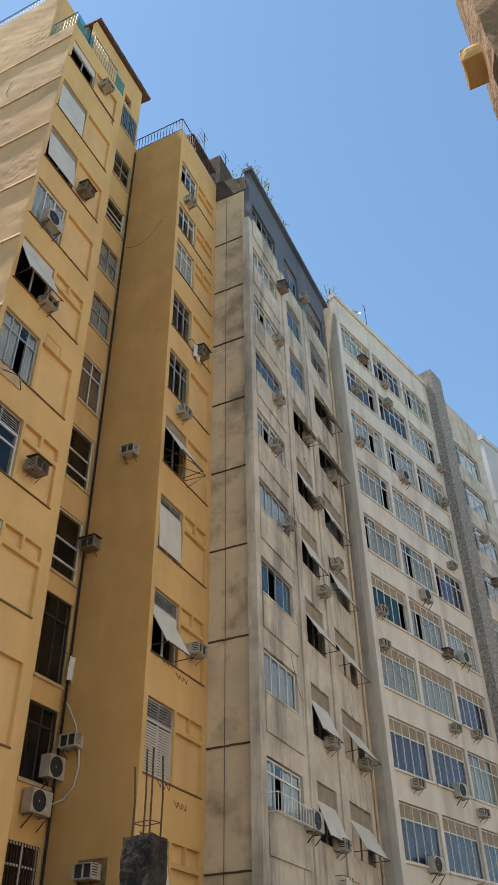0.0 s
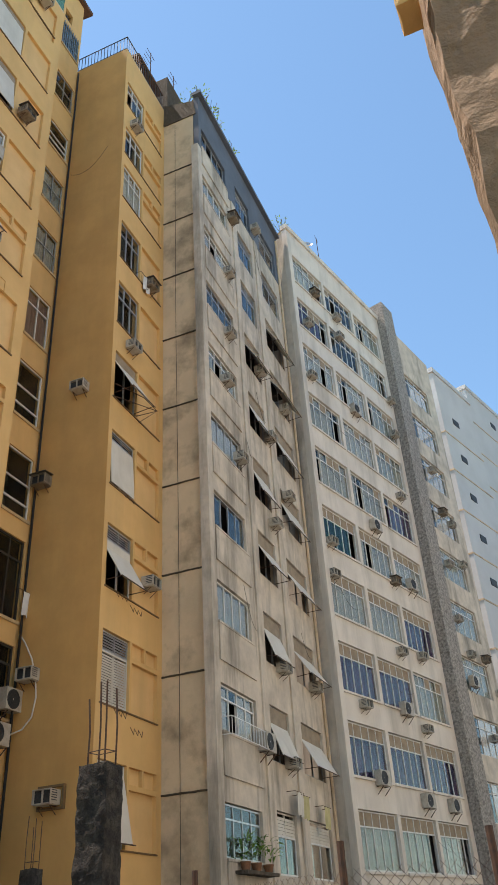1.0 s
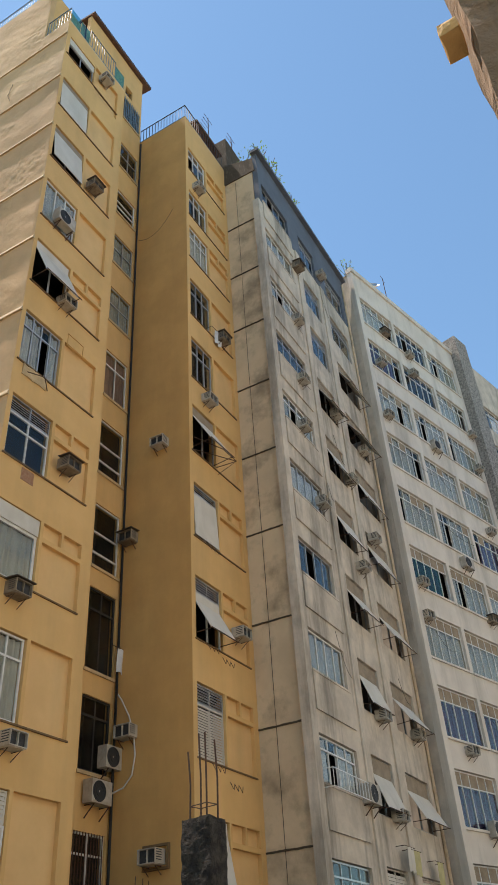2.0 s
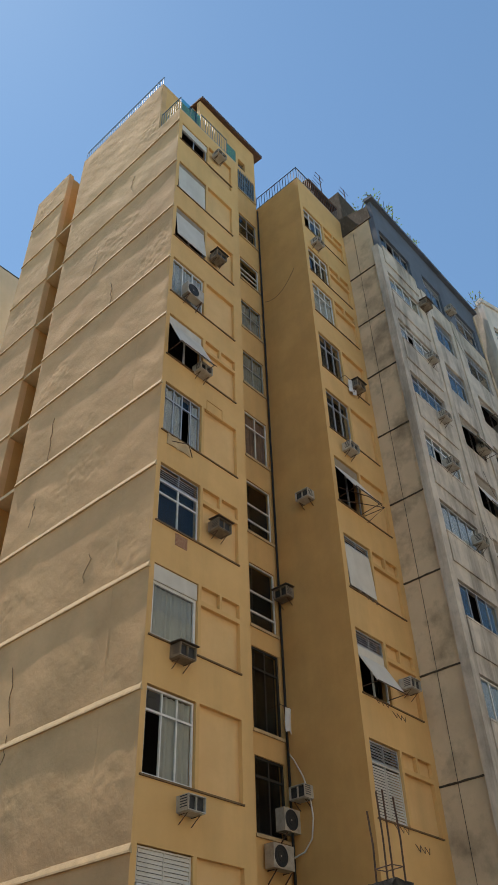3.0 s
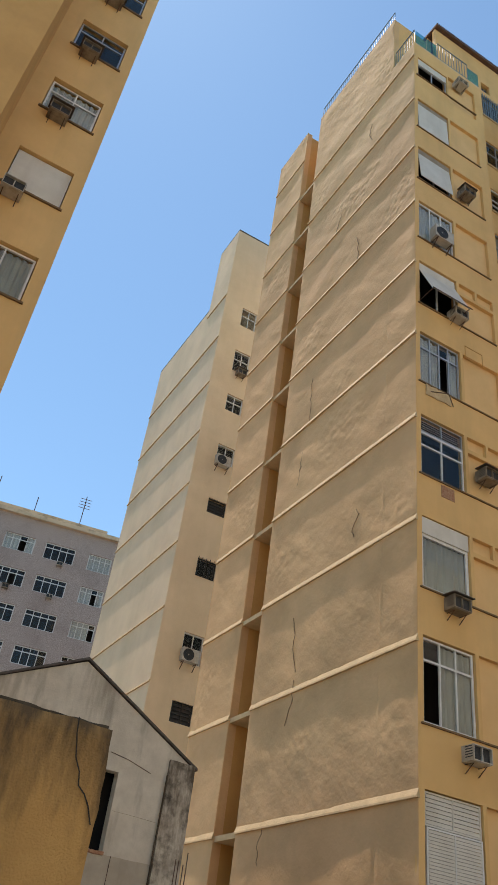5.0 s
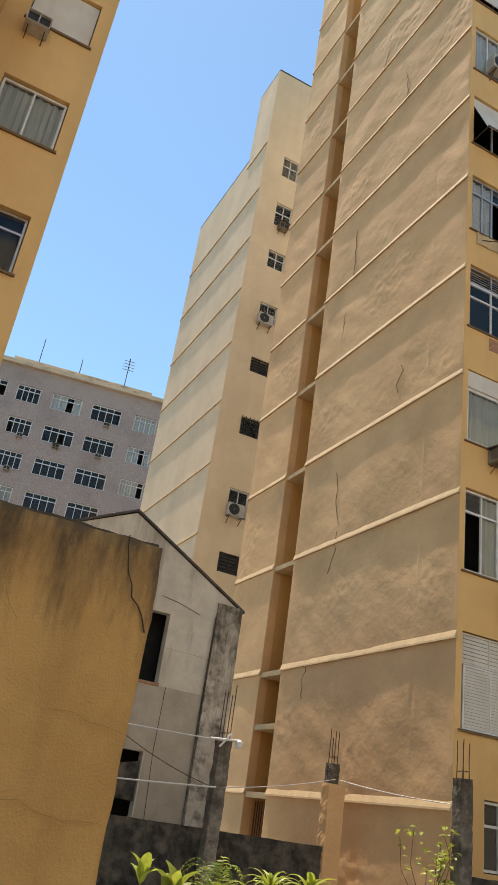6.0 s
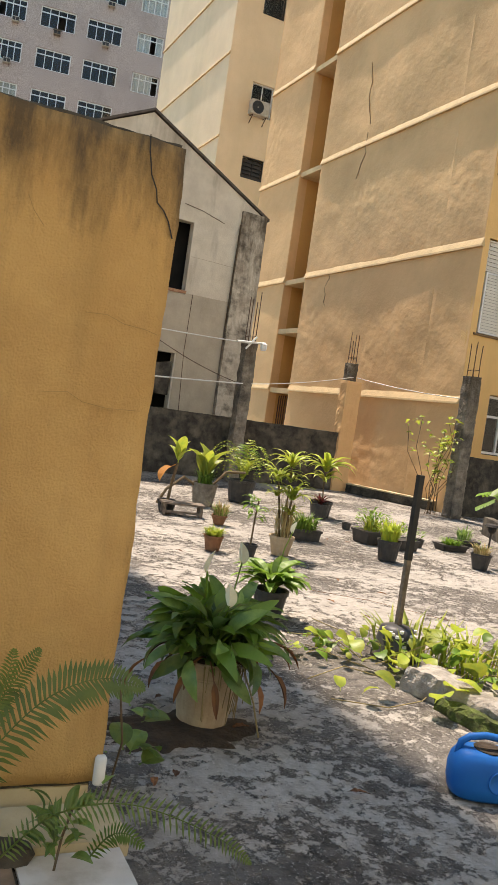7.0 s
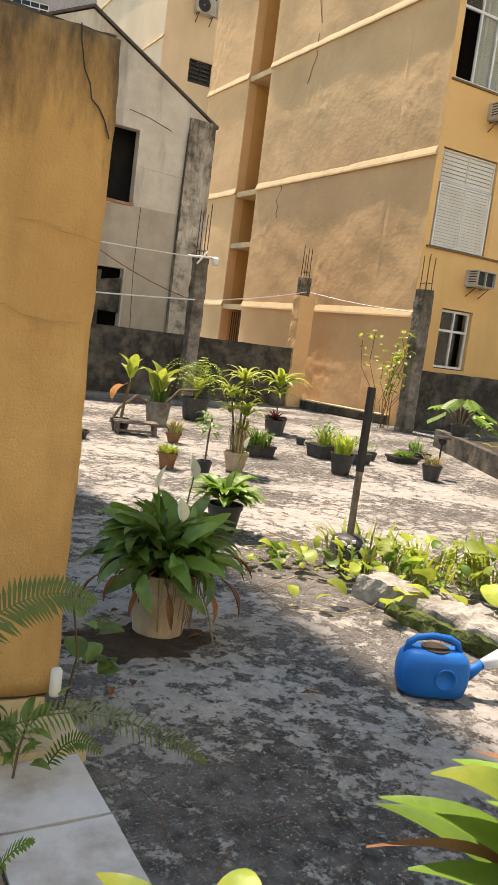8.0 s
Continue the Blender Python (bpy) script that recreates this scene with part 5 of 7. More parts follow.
def wire_fence():
    e = thing("wire_fence", pose(0, 0, 0), "rusty chain-link fence on thin iron posts", "fence")
    pts = [(8.55, 5.3), (8.0, 4.02), (6.75, 2.1), (6.76, 0.93), (6.9, -0.6)]
    tops = [2.15, 2.2, 2.2, 2.2, 2.2]
    for (x, y), t in zip(pts, tops):
        part("post", Build().rod((x, y, 0), (x, y, t), 0.032, 0.03, 8), IRON, e)
    for (xa, ya), (xb, yb) in zip(pts, pts[1:]):
        a, b2 = Vector((xa, ya, 0)), Vector((xb, yb, 0))
        ln = (b2 - a).length
        d = (b2 - a) / ln
        m = Build()
        n = int(ln / 0.085)
        h = 2.0
        for k in range(-int(h / 0.085), n):
            for s in (1, -1):
                u0, u1 = k * 0.085, k * 0.085 + h
                z0, z1 = (0, h) if s > 0 else (h, 0)
                c0, c1 = max(u0, 0), min(u1, ln)
                if c1 - c0 < 0.02:
                    continue
                za, zb = z0 + (z1 - z0) * (c0 - u0) / h, z0 + (z1 - z0) * (c1 - u0) / h
                m.rod(a + d * c0 + Vector((0, 0, za)), a + d * c1 + Vector((0, 0, zb)), 0.0018, n=3, cap=False)
        tagged(part("mesh_wire", m, IRON, e), kind="stuff")


wire_fence()


def near_edge():
    """The rough end of a wall close beside the viewer, and unseen cream walls added behind to bounce light."""
    e = thing("wall_close", pose(0, 0, 0), "rough brown plaster wall end beside the terrace door", "wall", kind="structure")
    part("wall_body", lumpy(0.9, 1.12, -2.2, -0.03, 0, 5.5, 0.045, 0.014, 12), NEARW, e)
    part("plaster_spur", lumpy(0.9, 0.97, -0.026, 0.016, 3.0, 3.036, 0.012, 0.008, 3), YELLOW, e, "ochre lump of plaster")
    # added reflectors out of view: a low wall and a tall block
    b = thing("wall_rear", pose(0, 0, 0), "unseen cream wall added behind the terrace to bounce light", "wall", kind="structure")
    part("wall_body", Build().box(-8, 12, -3.7, -3.5, 0, 3.4), CREAM, b)
    r = thing("rear_apartment_building", pose(0, 0, 0), "unseen cream block added behind the terrace to bounce sunlight", "building")
    part("wall", Build().box(-20, 45, -15.5, -15, 0, 30), CREAM, r)
    part("roof", Build().box(-20, 45, -25, -15.5, 29.6, 30), GREYS, r)


near_edge()


# ---- roof furniture ----
def roof_things():
    e = thing("roof_balustrade", pose(0, 0, 0), "aqua glass and iron balustrade round the roof terrace", "balustrade")
    z = 33.36
    for k in range(2):
        g = piece("pane", GLASSB, e, 10.28 + 0.55 * k, 10.80 + 0.55 * k, 12.05, 12.065, z + 0.05, z + 1.0)
    piece("pane", GLASSB, e, 13.0, 13.58, 12.05, 12.065, z + 0.05, z + 1.0)
    railing(e, (11.4, 12.06, z), (13.0, 12.06, z), RAIL, 1.25, 0.14)
    railing(e, (10.24, 12.08, z), (10.24, 13.25, z), RAIL, 1.1, 0.14)
    r = thing("parapet_rail", pose(0, 0, 0), "thin iron rail along the blank wall's top", "railing")
    railing(r, (10.22, 13.35, 37.4), (10.22, 18.9, 37.4), RAIL, 0.8, 0.16)

    def aerial(x, y, z, h, n):
        a = thing("tv_aerial", pose(x, y, z), "thin rooftop television aerial", "aerial", "rooftop aerials")
        part("mast", Build().rod((0, 0, 0), (0, 0, h), 0.022), IRON, a)
        for k in range(n):
            part("element", Build().rod((-0.35 + 0.04 * k, 0.1 * k, h - 0.1 - 0.1 * k), (0.35 - 0.04 * k, 0.1 * k, h - 0.1 - 0.1 * k), 0.012, n=4), IRON, a)

    aerial(18.7, 11.0, 35.2, 2.3, 5)
    aerial(20.6, 10.8, 36.6, 1.6, 4)
    aerial(33.5, 7.8, 34.4, 3.4, 1)
    d = thing("satellite_dish", WHITE_M @ pose(2.2, 0.4, 34.5), "grey rooftop satellite dish", "dish")
    part("bowl", Build().turned([(0.02, 0), (0.2, 0.03), (0.38, 0.12), (0.42, 0.17)], 18, close=False), AFRAME, d, smooth=True, m=pose(0, 0, 0.6, 60, 0, -40))
    part("mast", Build().rod((0, 0, 0), (0, 0, 0.62), 0.03), IRON, d)


roof_things()


# ---------------- air conditioners on the walls (local y points into the wall) ----------------
def window_unit(body, label, hood=False):
    e = thing("air_conditioner", pose(0, 0, -50), label, "air conditioner", "air conditioners on the facades")
    w, h, d, t = 0.245, 0.31, 0.34, 0.02
    b = Build().box(-w, w, -d, 0.05, 0, t).box(-w, w, -d, 0.05, h - t, h).box(-w, -w + t, -d, 0.05, t, h - t).box(w - t, w, -d, 0.05, t, h - t)
    part("casing", b, body, e)
    part("coil", Build().box(-w + t, w - t, -d + 0.07, -0.02, t, h - t), GRILLE, e)
    part("front_bar", Build().box(-0.012, 0.012, -d + 0.02, -d + 0.068, t, h - t), body, e)
    slot = Build().box(0, 0.006, -0.2, 0.0, 0.0, 0.02).mesh("louvre", GRILLE)
    for x in (-w - 0.003, w - 0.003):
        for k in range(5):
            part("louvre", slot, GRILLE, e, m=pose(x, -0.1, 0.07 + 0.05 * k))
    part("drip_tray", Build().box(-w + 0.03, w - 0.03, -d + 0.03, 0.0, -0.016, -0.001), body, e)
    for x in (-w * 0.7, w * 0.7):
        part("bracket", Build().line([(x, 0, -0.2), (x, -d * 0.7, -0.03), (x, 0, -0.03)], 0.011, 5), IRON, e)
    if hood:
        part("hood", Build().solid([(-w - 0.05, -d - 0.06, h + 0.012), (w + 0.05, -d - 0.06, h + 0.012), (w + 0.05, 0, h + 0.05), (-w - 0.05, 0, h + 0.05), (-w - 0.05, -d - 0.06, h + 0.03), (w + 0.05, -d - 0.06, h + 0.03), (w + 0.05, 0, h + 0.07), (-w - 0.05, 0, h + 0.07)], None), ACDARK, e, "rusty sheet hood")
    return e


def split_unit():
    e = thing("air_conditioner", pose(0, 0, -50), "white split air conditioner condenser with a round fan grille", "air conditioner", "air conditioners on the facades")
    w, h, d = 0.36, 0.52, 0.28
    part("casing", Build().box(-w, w, -d, 0, 0, h), ACBODY, e)
    g = Build().turned([(0.02, 0), (0.2, 0.004), (0.23, 0.012), (0.235, 0.0)], 24, close=False)
    part("fan_opening", g, GRILLE, e, m=pose(-0.1, -d - 0.001, h / 2, 90, 0, 0))
    for r in (0.12, 0.2):
        n = 24
        ring = Build().line([(-0.1 + r * math.cos(6.2832 * k / n), -d - 0.018, h / 2 + r * math.sin(6.2832 * k / n)) for k in range(n + 1)], 0.006, 4)
        part("guard_ring", ring, GRILLE, e)
    for x in (-w * 0.75, w * 0.75):
        part("bracket", Build().line([(x, 0, -0.3), (x, -d, -0.03), (x, 0, -0.03)], 0.018, 5), IRON, e)
    return e


def place_units():
    units = {"b": window_unit(ACBODY, "beige window air conditioner in a metal casing"), "d": window_unit(ACOLD, "dark rusty window air conditioner under a sheet hood", True), "s": split_unit()}
    used = set()

    def put(kind, m):
        src = units[kind]
        if kind in used:
            copy_thing(src, m)
        else:
            src.matrix_basis = m
            used.add(kind)

    at = lambda x, y, z, rz=0: pose(x, y, z - 0.18, 0, 0, rz)
    for k, x, z in (("b", 12.35, 32.08), ("d", 12.28, 24.97), ("s", 11.1, 21.75), ("b", 11.6, 18.65), ("d", 12.35, 13.3), ("b", 11.5, 6.25), ("b", 11.61, 3.1), ("d", 11.15, 9.35)):
        put(k, at(x, 12.0, z))
    for k, y, z in (("b", 11.55, 16.05), ("d", 12.62, 13.05)):
        put(k, at(15.978, y, z, -90))
    put("b", at(15.978, 12.45, 7.5, -90))
    put("s", at(15.75, 12.94, 6.8))
    put("s", at(15.3, 12.94, 5.95))
    put("b", at(15.9, 11.56, 4.60, -90))
    for k, x, z in (("b", 16.68, 29.0), ("d", 18.05, 21.6), ("b", 16.97, 18.0), ("b", 18.3, 10.35)):
        put(k, at(x, 10.54, z))
    for k, x, z in (("d", 22.1, 28.4), ("b", 21.3, 24.4), ("b", 21.0, 21.0), ("b", 20.6, 18.5), ("b", 21.4, 15.7), ("s", 22.1, 6.35), ("b", 24.05, 21.3), ("b", 24.6, 18.4), ("b", 24.4, 14.5), ("b", 26.8, 21.1), ("b", 26.2, 16.5), ("b", 24.05, 9.1), ("b", 27.2, 9.2), ("b", 24.9, 30.5), ("b", 24.2, 6.2)):
        put(k, at(x, 8.83, z))
    for k, s, z in (("d", 1.5, 30.6), ("b", 0.5, 27.9), ("b", 0.15, 24.35), ("b", 3.65, 30.35), ("b", 3.62, 29.0), ("s", 4.2, 24.3), ("b", 0.1, 15.6), ("b", -0.05, 14.1), ("s", 4.4, 17.75), ("b", 8.8, 27.45), ("b", 8.5, 25.0), ("b", 7.8, 20.8), ("d", 5.5, 15.4), ("s", 7.25, 15.6), ("b", 5.0, 12.0), ("b", 7.0, 12.2), ("b", 1.15, 9.1), ("s", 4.55, 9.35), ("s", 1.7, 6.4), ("b", 6.2, 8.9), ("s", 5.2, 5.9), ("s", 7.6, 5.9), ("s", 7.6, 2.8), ("s", 8.4, 2.8)):
        put(k, WHITE_M @ at(s, -0.02, z))
    for k, s, z in (("d", 13.2, 21.9), ("b", 14.2, 21.5), ("b", 12.5, 18.5), ("b", 14.6, 19.1), ("b", 12.2, 15.3), ("b", 13.0, 13.6), ("d", 14.9, 13.7), ("s", 12.6, 12.0), ("b", 15.9, 12.1), ("b", 13.7, 9.5), ("b", 12.9, 24.6)):
        put(k, WHITE_M @ at(s, -0.02, z))
    for k, x, z in (("d", -0.46, 24.55), ("b", -0.53, 27.8), ("d", -0.48, 21.55), ("d", -0.52, 18.55), ("b", -0.72, 15.4)):
        put(k, at(x, 12.58, z))
    for k, x, z in (("s", 11.64, 21.8), ("s", 11.66, 12.5), ("d", 11.8, 27.4)):
        put(k, at(x, 27.38, z))
    for az, el, k in ((-5.9, 0.417, "b"), (-12.0, 0.464, "b"), (-8.65, 0.415, "d"), (-11.93, 0.416, "b"), (-5.67, 0.368, "b")):
        far = 61.0 / math.cos(radians(az + 9.4))
        put(k, at(-math.sin(radians(az)) * far, math.cos(radians(az)) * far - 0.02, 1.4 + far * el, -9.4))


place_units()


def loose_wires():
    """Cables that loop over the facades, and washing hung below a sill."""
    rng = random.Random(21)
    e = thing("facade_cable", pose(0, 0, 0), "loose dark cables looped across the facades", "cable")

    def loop(a, b, s, r=0.01, n=12):
        a, b = Vector(a), Vector(b)
        part("cable_run", Build().line([tuple(a.lerp(b, k / n) - Vector((0, 0, s * 4 * (k / n) * (1 - k / n)))) for k in range(n + 1)], r, 4), BLACKPIPE, e)

    loop((15.98, 12.8, 26.6), (15.98, 11.2, 27.4), 0.5)
    loop((15.9, 12.85, 8.8), (15.7, 12.7, 6.2), -0.2, 0.03)
    part("pale_hose", Build().line([(15.9, 12.88, 8.6), (15.93, 12.7, 8.35), (15.93, 12.45, 7.9), (15.93, 12.28, 7.4), (15.93, 12.22, 6.9), (15.93, 12.3, 6.45), (15.93, 12.55, 6.2), (15.85, 12.85, 6.1)], 0.02, 7), BOARD, e, "pale insulated hose")
    for k in range(14):
        s0 = rng.uniform(0, 7)
        z = 4.6 + 3.0 * rng.randrange(10)
        p, q = WHITE_M @ Vector((s0, -0.06, z)), WHITE_M @ Vector((s0 + rng.uniform(1, 3), -0.06, z - rng.uniform(0.1, 0.5)))
        loop(p, q, rng.uniform(0.1, 0.35), 0.006)
    for k in range(5):
        x, z = rng.uniform(20, 27), 5 + 3 * rng.randrange(9)
        loop((x, 8.8, z), (x + rng.uniform(0.3, 1.2), 8.8, z - rng.uniform(0.3, 1.4)), 0.3, 0.006)
    for k, (x, y, z, m) in enumerate(((17.6, 10.45, 21.75, CURTAINW), (24.1, 8.6, 5.35, BOARD), (26.6, 8.6, 5.2, CLOTHY), (24.6, 8.6, 5.3, CLOTHY), (15.75, 12.75, 9.7, CURTAINW))):
        w = thing("hung_cloth", pose(x, y, z), "faded cloth drying below a window", "laundry", "laundry on the facades")
        b = Build()
        n = 8
        for i in range(n + 1):
            for j in range(6):
                b.v.append((i * 0.05, 0.03 * math.sin(i * 1.3 + j * 0.4), -j * 0.13 + 0.02 * math.sin(i)))
        b.f = [(i * 6 + j, i * 6 + j + 1, (i + 1) * 6 + j + 1, (i + 1) * 6 + j) for i in range(n) for j in range(5)]
        part("cloth", b, m, w, smooth=True)
        part("line", Build().rod((-0.2, 0, 0.01), (0.6, 0, 0.01), 0.01).rod((-0.2, 0, 0.01), (-0.2, 0.5, 0.01), 0.01).rod((0.6, 0, 0.01), (0.6, 0.5, 0.01), 0.01), IRON, w)


CLOTHY = mat("faded_yellow_cloth", (0.55, 0.48, 0.24), None, 4, 0.9, 0.01, 12)
loose_wires()


# ---------------- plants and loose things on the terrace ----------------
def leaf_mat(name, a, b, rough=0.42, through=0.45):
    m = mat(name, a, b, 12, rough, 0.002, 60, spec=0.45, random_tone=0.4)
    n, l = m.node_tree.nodes, m.node_tree.links
    p = [x for x in n if x.type == 'BSDF_PRINCIPLED'][0]
    out = [x for x in n if x.type == 'OUTPUT_MATERIAL'][0]
    t, mx = n.new("ShaderNodeBsdfTranslucent"), n.new("ShaderNodeMixShader")
    src = p.inputs["Base Color"].links[0].from_socket
    l.new(src, t.inputs[0])
    mx.inputs[0].default_value = through
    l.new(p.outputs[0], mx.inputs[1])
    l.new(t.outputs[0], mx.inputs[2])
    l.new(mx.outputs[0], out.inputs[0])
    return m


LEAF = leaf_mat("deep_green_leaf", (0.20, 0.29, 0.07), (0.09, 0.17, 0.038), 0.34)
LEAFY = leaf_mat("yellow_green_leaf", (0.41, 0.43, 0.055), (0.24, 0.33, 0.045))
LEAFB = leaf_mat("bright_green_leaf", (0.17, 0.28, 0.035), (0.12, 0.22, 0.03))
FERN = leaf_mat("fern_green", (0.20, 0.27, 0.06), (0.14, 0.21, 0.045))
DRY = leaf_mat("dry_brown_leaf", (0.22, 0.095, 0.03), (0.13, 0.05, 0.02), 0.8, 0.15)
ORANGE = leaf_mat("withered_orange_leaf", (0.55, 0.24, 0.05), (0.42, 0.17, 0.03), 0.7, 0.3)
RED = leaf_mat("dark_red_leaf", (0.16, 0.03, 0.025), (0.09, 0.02, 0.02))
STRAW = leaf_mat("straw_stalk", (0.42, 0.33, 0.15), (0.32, 0.24, 0.10), 0.9, 0.1)
SPATHE = leaf_mat("cream_flower", (0.72, 0.68, 0.52), (0.62, 0.6, 0.42), 0.6, 0.4)
STEM = mat("brown_cane", (0.16, 0.11, 0.06), (0.10, 0.07, 0.04), 20, 0.85, 0.004, 60)
CLAYPOT = mat("stained_cement_pot", (0.46, 0.36, 0.24), (0.36, 0.27, 0.17), 9, 0.85, 0.004, 60, stain=(0.20, 0.11, 0.055), stain_scale=7, stain_amount=0.7, streak=True)
BLACKPOT = mat("black_plastic_pot", (0.03, 0.03, 0.032), (0.05, 0.048, 0.045), 12, 0.5, stain=(0.12, 0.10, 0.08), stain_scale=8, stain_amount=0.4)
TERRA = mat("dull_terracotta", (0.26, 0.12, 0.06), (0.18, 0.085, 0.045), 12, 0.85, 0.003, 60)
BLUE = mat("blue_plastic", (0.002, 0.125, 0.42), (0.002, 0.105, 0.36), 5, 0.5, 0.0006, 90, spec=0.2, stain=(0.02, 0.10, 0.3), stain_scale=6, stain_amount=0.3)
WHITEPL = mat("white_plastic", (0.78, 0.78, 0.76), None, 6, 0.4)
RUBBLE = mat("broken_cement", (0.33, 0.31, 0.27), (0.20, 0.19, 0.16), 11, 0.95, 0.02, 25, stain=(0.07, 0.075, 0.03), stain_scale=5, stain_amount=0.7)
KERB = mat("worn_pale_cement", (0.42, 0.385, 0.33), (0.27, 0.24, 0.20), 12, 0.95, 0.02, 40, stain=(0.10, 0.085, 0.06), stain_scale=5, stain_amount=0.8)
MOSSG = mat("green_moss", (0.10, 0.13, 0.03), (0.045, 0.05, 0.018), 22, 0.95, 0.02, 50)
WOOD = mat("weathered_dark_wood", (0.22, 0.17, 0.13), (0.10, 0.075, 0.055), 14, 0.85, 0.004, 40)


def blade(length, width, a0=60, a1=-40, stalk=0.3, shape="oval", fold=0.25, n=8, wave=0.0, seed=0):
    """A leaf that leaves the origin towards +x at a0 degrees up and bends over to a1; its first part is a thin stalk."""
    b = Build()
    p = Vector((0, 0, 0))
    step = length / (n + 4)
    rows = []
    total = n + 4
    ns = max(1, int(total * stalk)) if stalk else 0
    rng = random.Random(seed)
    for k in range(total + 1):
        f = k / total
        a = radians(a0 + (a1 - a0) * f ** 1.3)
        if k < ns:
            w = 0.004
        else:
            g = (k - ns) / (total - ns)
            if shape == "oval":
                w = width / 2 * math.sin(math.pi * min(1, g ** 0.8)) ** 0.8
            elif shape == "strap":
                w = width / 2 * min(1, g * 5 + 0.3) * (1 - g ** 3)
            else:
                w = width / 2 * (math.sin(math.pi * min(1, g * 0.93 + 0.12)) ** 0.55 if g < 0.98 else 0.02)
            w = max(w, 0.002)
        rows.append((p.copy(), w, a))
        p = p + Vector((math.cos(a), 0, math.sin(a))) * step
    for q, w, a in rows:
        up = Vector((-math.sin(a), 0, math.cos(a)))
        lift = up * w * fold
        dv = Vector((0, 0, wave * rng.uniform(-1, 1)))
        b.v += [tuple(q + Vector((0, w, 0)) + lift + dv), tuple(q), tuple(q - Vector((0, w, 0)) + lift - dv)]
    for k in range(len(rows) - 1):
        i = 3 * k
        b.f += [(i, i + 3, i + 4, i + 1), (i + 1, i + 4, i + 5, i + 2)]
    return b


def rosette(home, name, meshes, material, count, lo, hi, z, rng, spin0=0.0, tilt=12, size=(0.75, 1.15), at=(0, 0), label=""):
    for k in range(count):
        s = rng.uniform(*size)
        q = Euler((radians(rng.uniform(-tilt, tilt)), radians(rng.uniform(lo, hi)), spin0 + k * 2.39996 + rng.uniform(-0.3, 0.3)), 'XYZ')
        r = rng.random() * 0.03
        w = rng.random() * 6.28
        part(name, rng.choice(meshes), material, home, label, m=Matrix.LocRotScale((at[0] + r * math.cos(w), at[1] + r * math.sin(w), z), q, (s, s, s)))


def pot(home, r0, r1, h, material, rim=0.02, n=20):
    part("pot", Build().turned([(r0 * 0.9, 0), (r0, 0.005), (r1, h - rim * 1.6), (r1 + rim * 0.5, h - rim * 1.5), (r1 + rim * 0.5, h), (r1 - rim * 0.3, h), (r1 - rim * 0.5, h - 0.05)], n), material, home, smooth=False)
    part("soil", Build().turned([(r1 - 0.015, h - 0.06), (r1 * 0.6, h - 0.04), (0.01, h - 0.035)], n), SOIL, home)


def trough(home, lx, ly, h, material):
    b = Build()
    c = [(-lx * 0.45, -ly * 0.42), (lx * 0.45, -ly * 0.42), (lx * 0.45, ly * 0.42), (-lx * 0.45, ly * 0.42)]
    t = [(-lx / 2, -ly / 2), (lx / 2, -ly / 2), (lx / 2, ly / 2), (-lx / 2, ly / 2)]
    b.solid([(x, y, 0) for x, y in c] + [(x, y, h) for x, y in t], None)
    part("box", b, material, home)
    part("rim", Build().box(-lx / 2 - 0.012, lx / 2 + 0.012, -ly / 2 - 0.012, -ly / 2 + 0.012, h - 0.025, h + 0.008).box(-lx / 2 - 0.012, lx / 2 + 0.012, ly / 2 - 0.012, ly / 2 + 0.012, h - 0.025, h + 0.008).box(-lx / 2 - 0.012, -lx / 2 + 0.012, -ly / 2, ly / 2, h - 0.024, h + 0.007).box(lx / 2 - 0.012, lx / 2 + 0.012, -ly / 2, ly / 2, h - 0.024, h + 0.007), material, home)


def grassy(home, count, height, spread, z, material, rng, name="foliage", width=0.012, sx=1.0):
    """Many thin blades joined as one tuft."""
    b = Build()
    for k in range(count):
        w = rng.random() * 6.2832
        r = spread * math.sqrt(rng.random()) * 0.6
        h = height * rng.uniform(0.5, 1.1)
        lean = rng.uniform(0.1, 0.9) * spread * 0.9
        p = Vector((r * math.cos(w) * sx, r * math.sin(w), z))
        d = Vector((math.cos(w + rng.uniform(-0.8, 0.8)), math.sin(w + rng.uniform(-0.8, 0.8)), 0))
        s = d.cross(Vector((0, 0, 1))) * width * rng.uniform(0.6, 1.3)
        mids = [p, p + d * lean * 0.3 + Vector((0, 0, h * 0.6)), p + d * lean + Vector((0, 0, h * rng.uniform(0.75, 1)))]
        i = len(b.v)
        b.v += [tuple(mids[0] - s * 0.5), tuple(mids[0] + s * 0.5), tuple(mids[1] - s), tuple(mids[1] + s), tuple(mids[2])]
        b.f += [(i, i + 1, i + 3, i + 2), (i + 2, i + 3, i + 4)]
    tagged(part(name, b, material, home), kind="stuff")


def leafy(home, count, spread, height, z, meshes, material, rng, name="leaf", sx=1.0, size=(0.6, 1.2)):
    """Small leaves scattered through a bushy volume."""
    for k in range(count):
        w, r = rng.random() * 6.2832, spread * math.sqrt(rng.random())
        hz = z + height * rng.random() ** 0.8
        s = rng.uniform(*size)
        q = Euler((rng.uniform(-0.4, 0.4), rng.uniform(-0.5, 0.5), w + rng.uniform(-0.7, 0.7)), 'XYZ')
        part(name, rng.choice(meshes), material, home, m=Matrix.LocRotScale((r * math.cos(w) * sx, r * math.sin(w), hz), q, (s, s, s)))


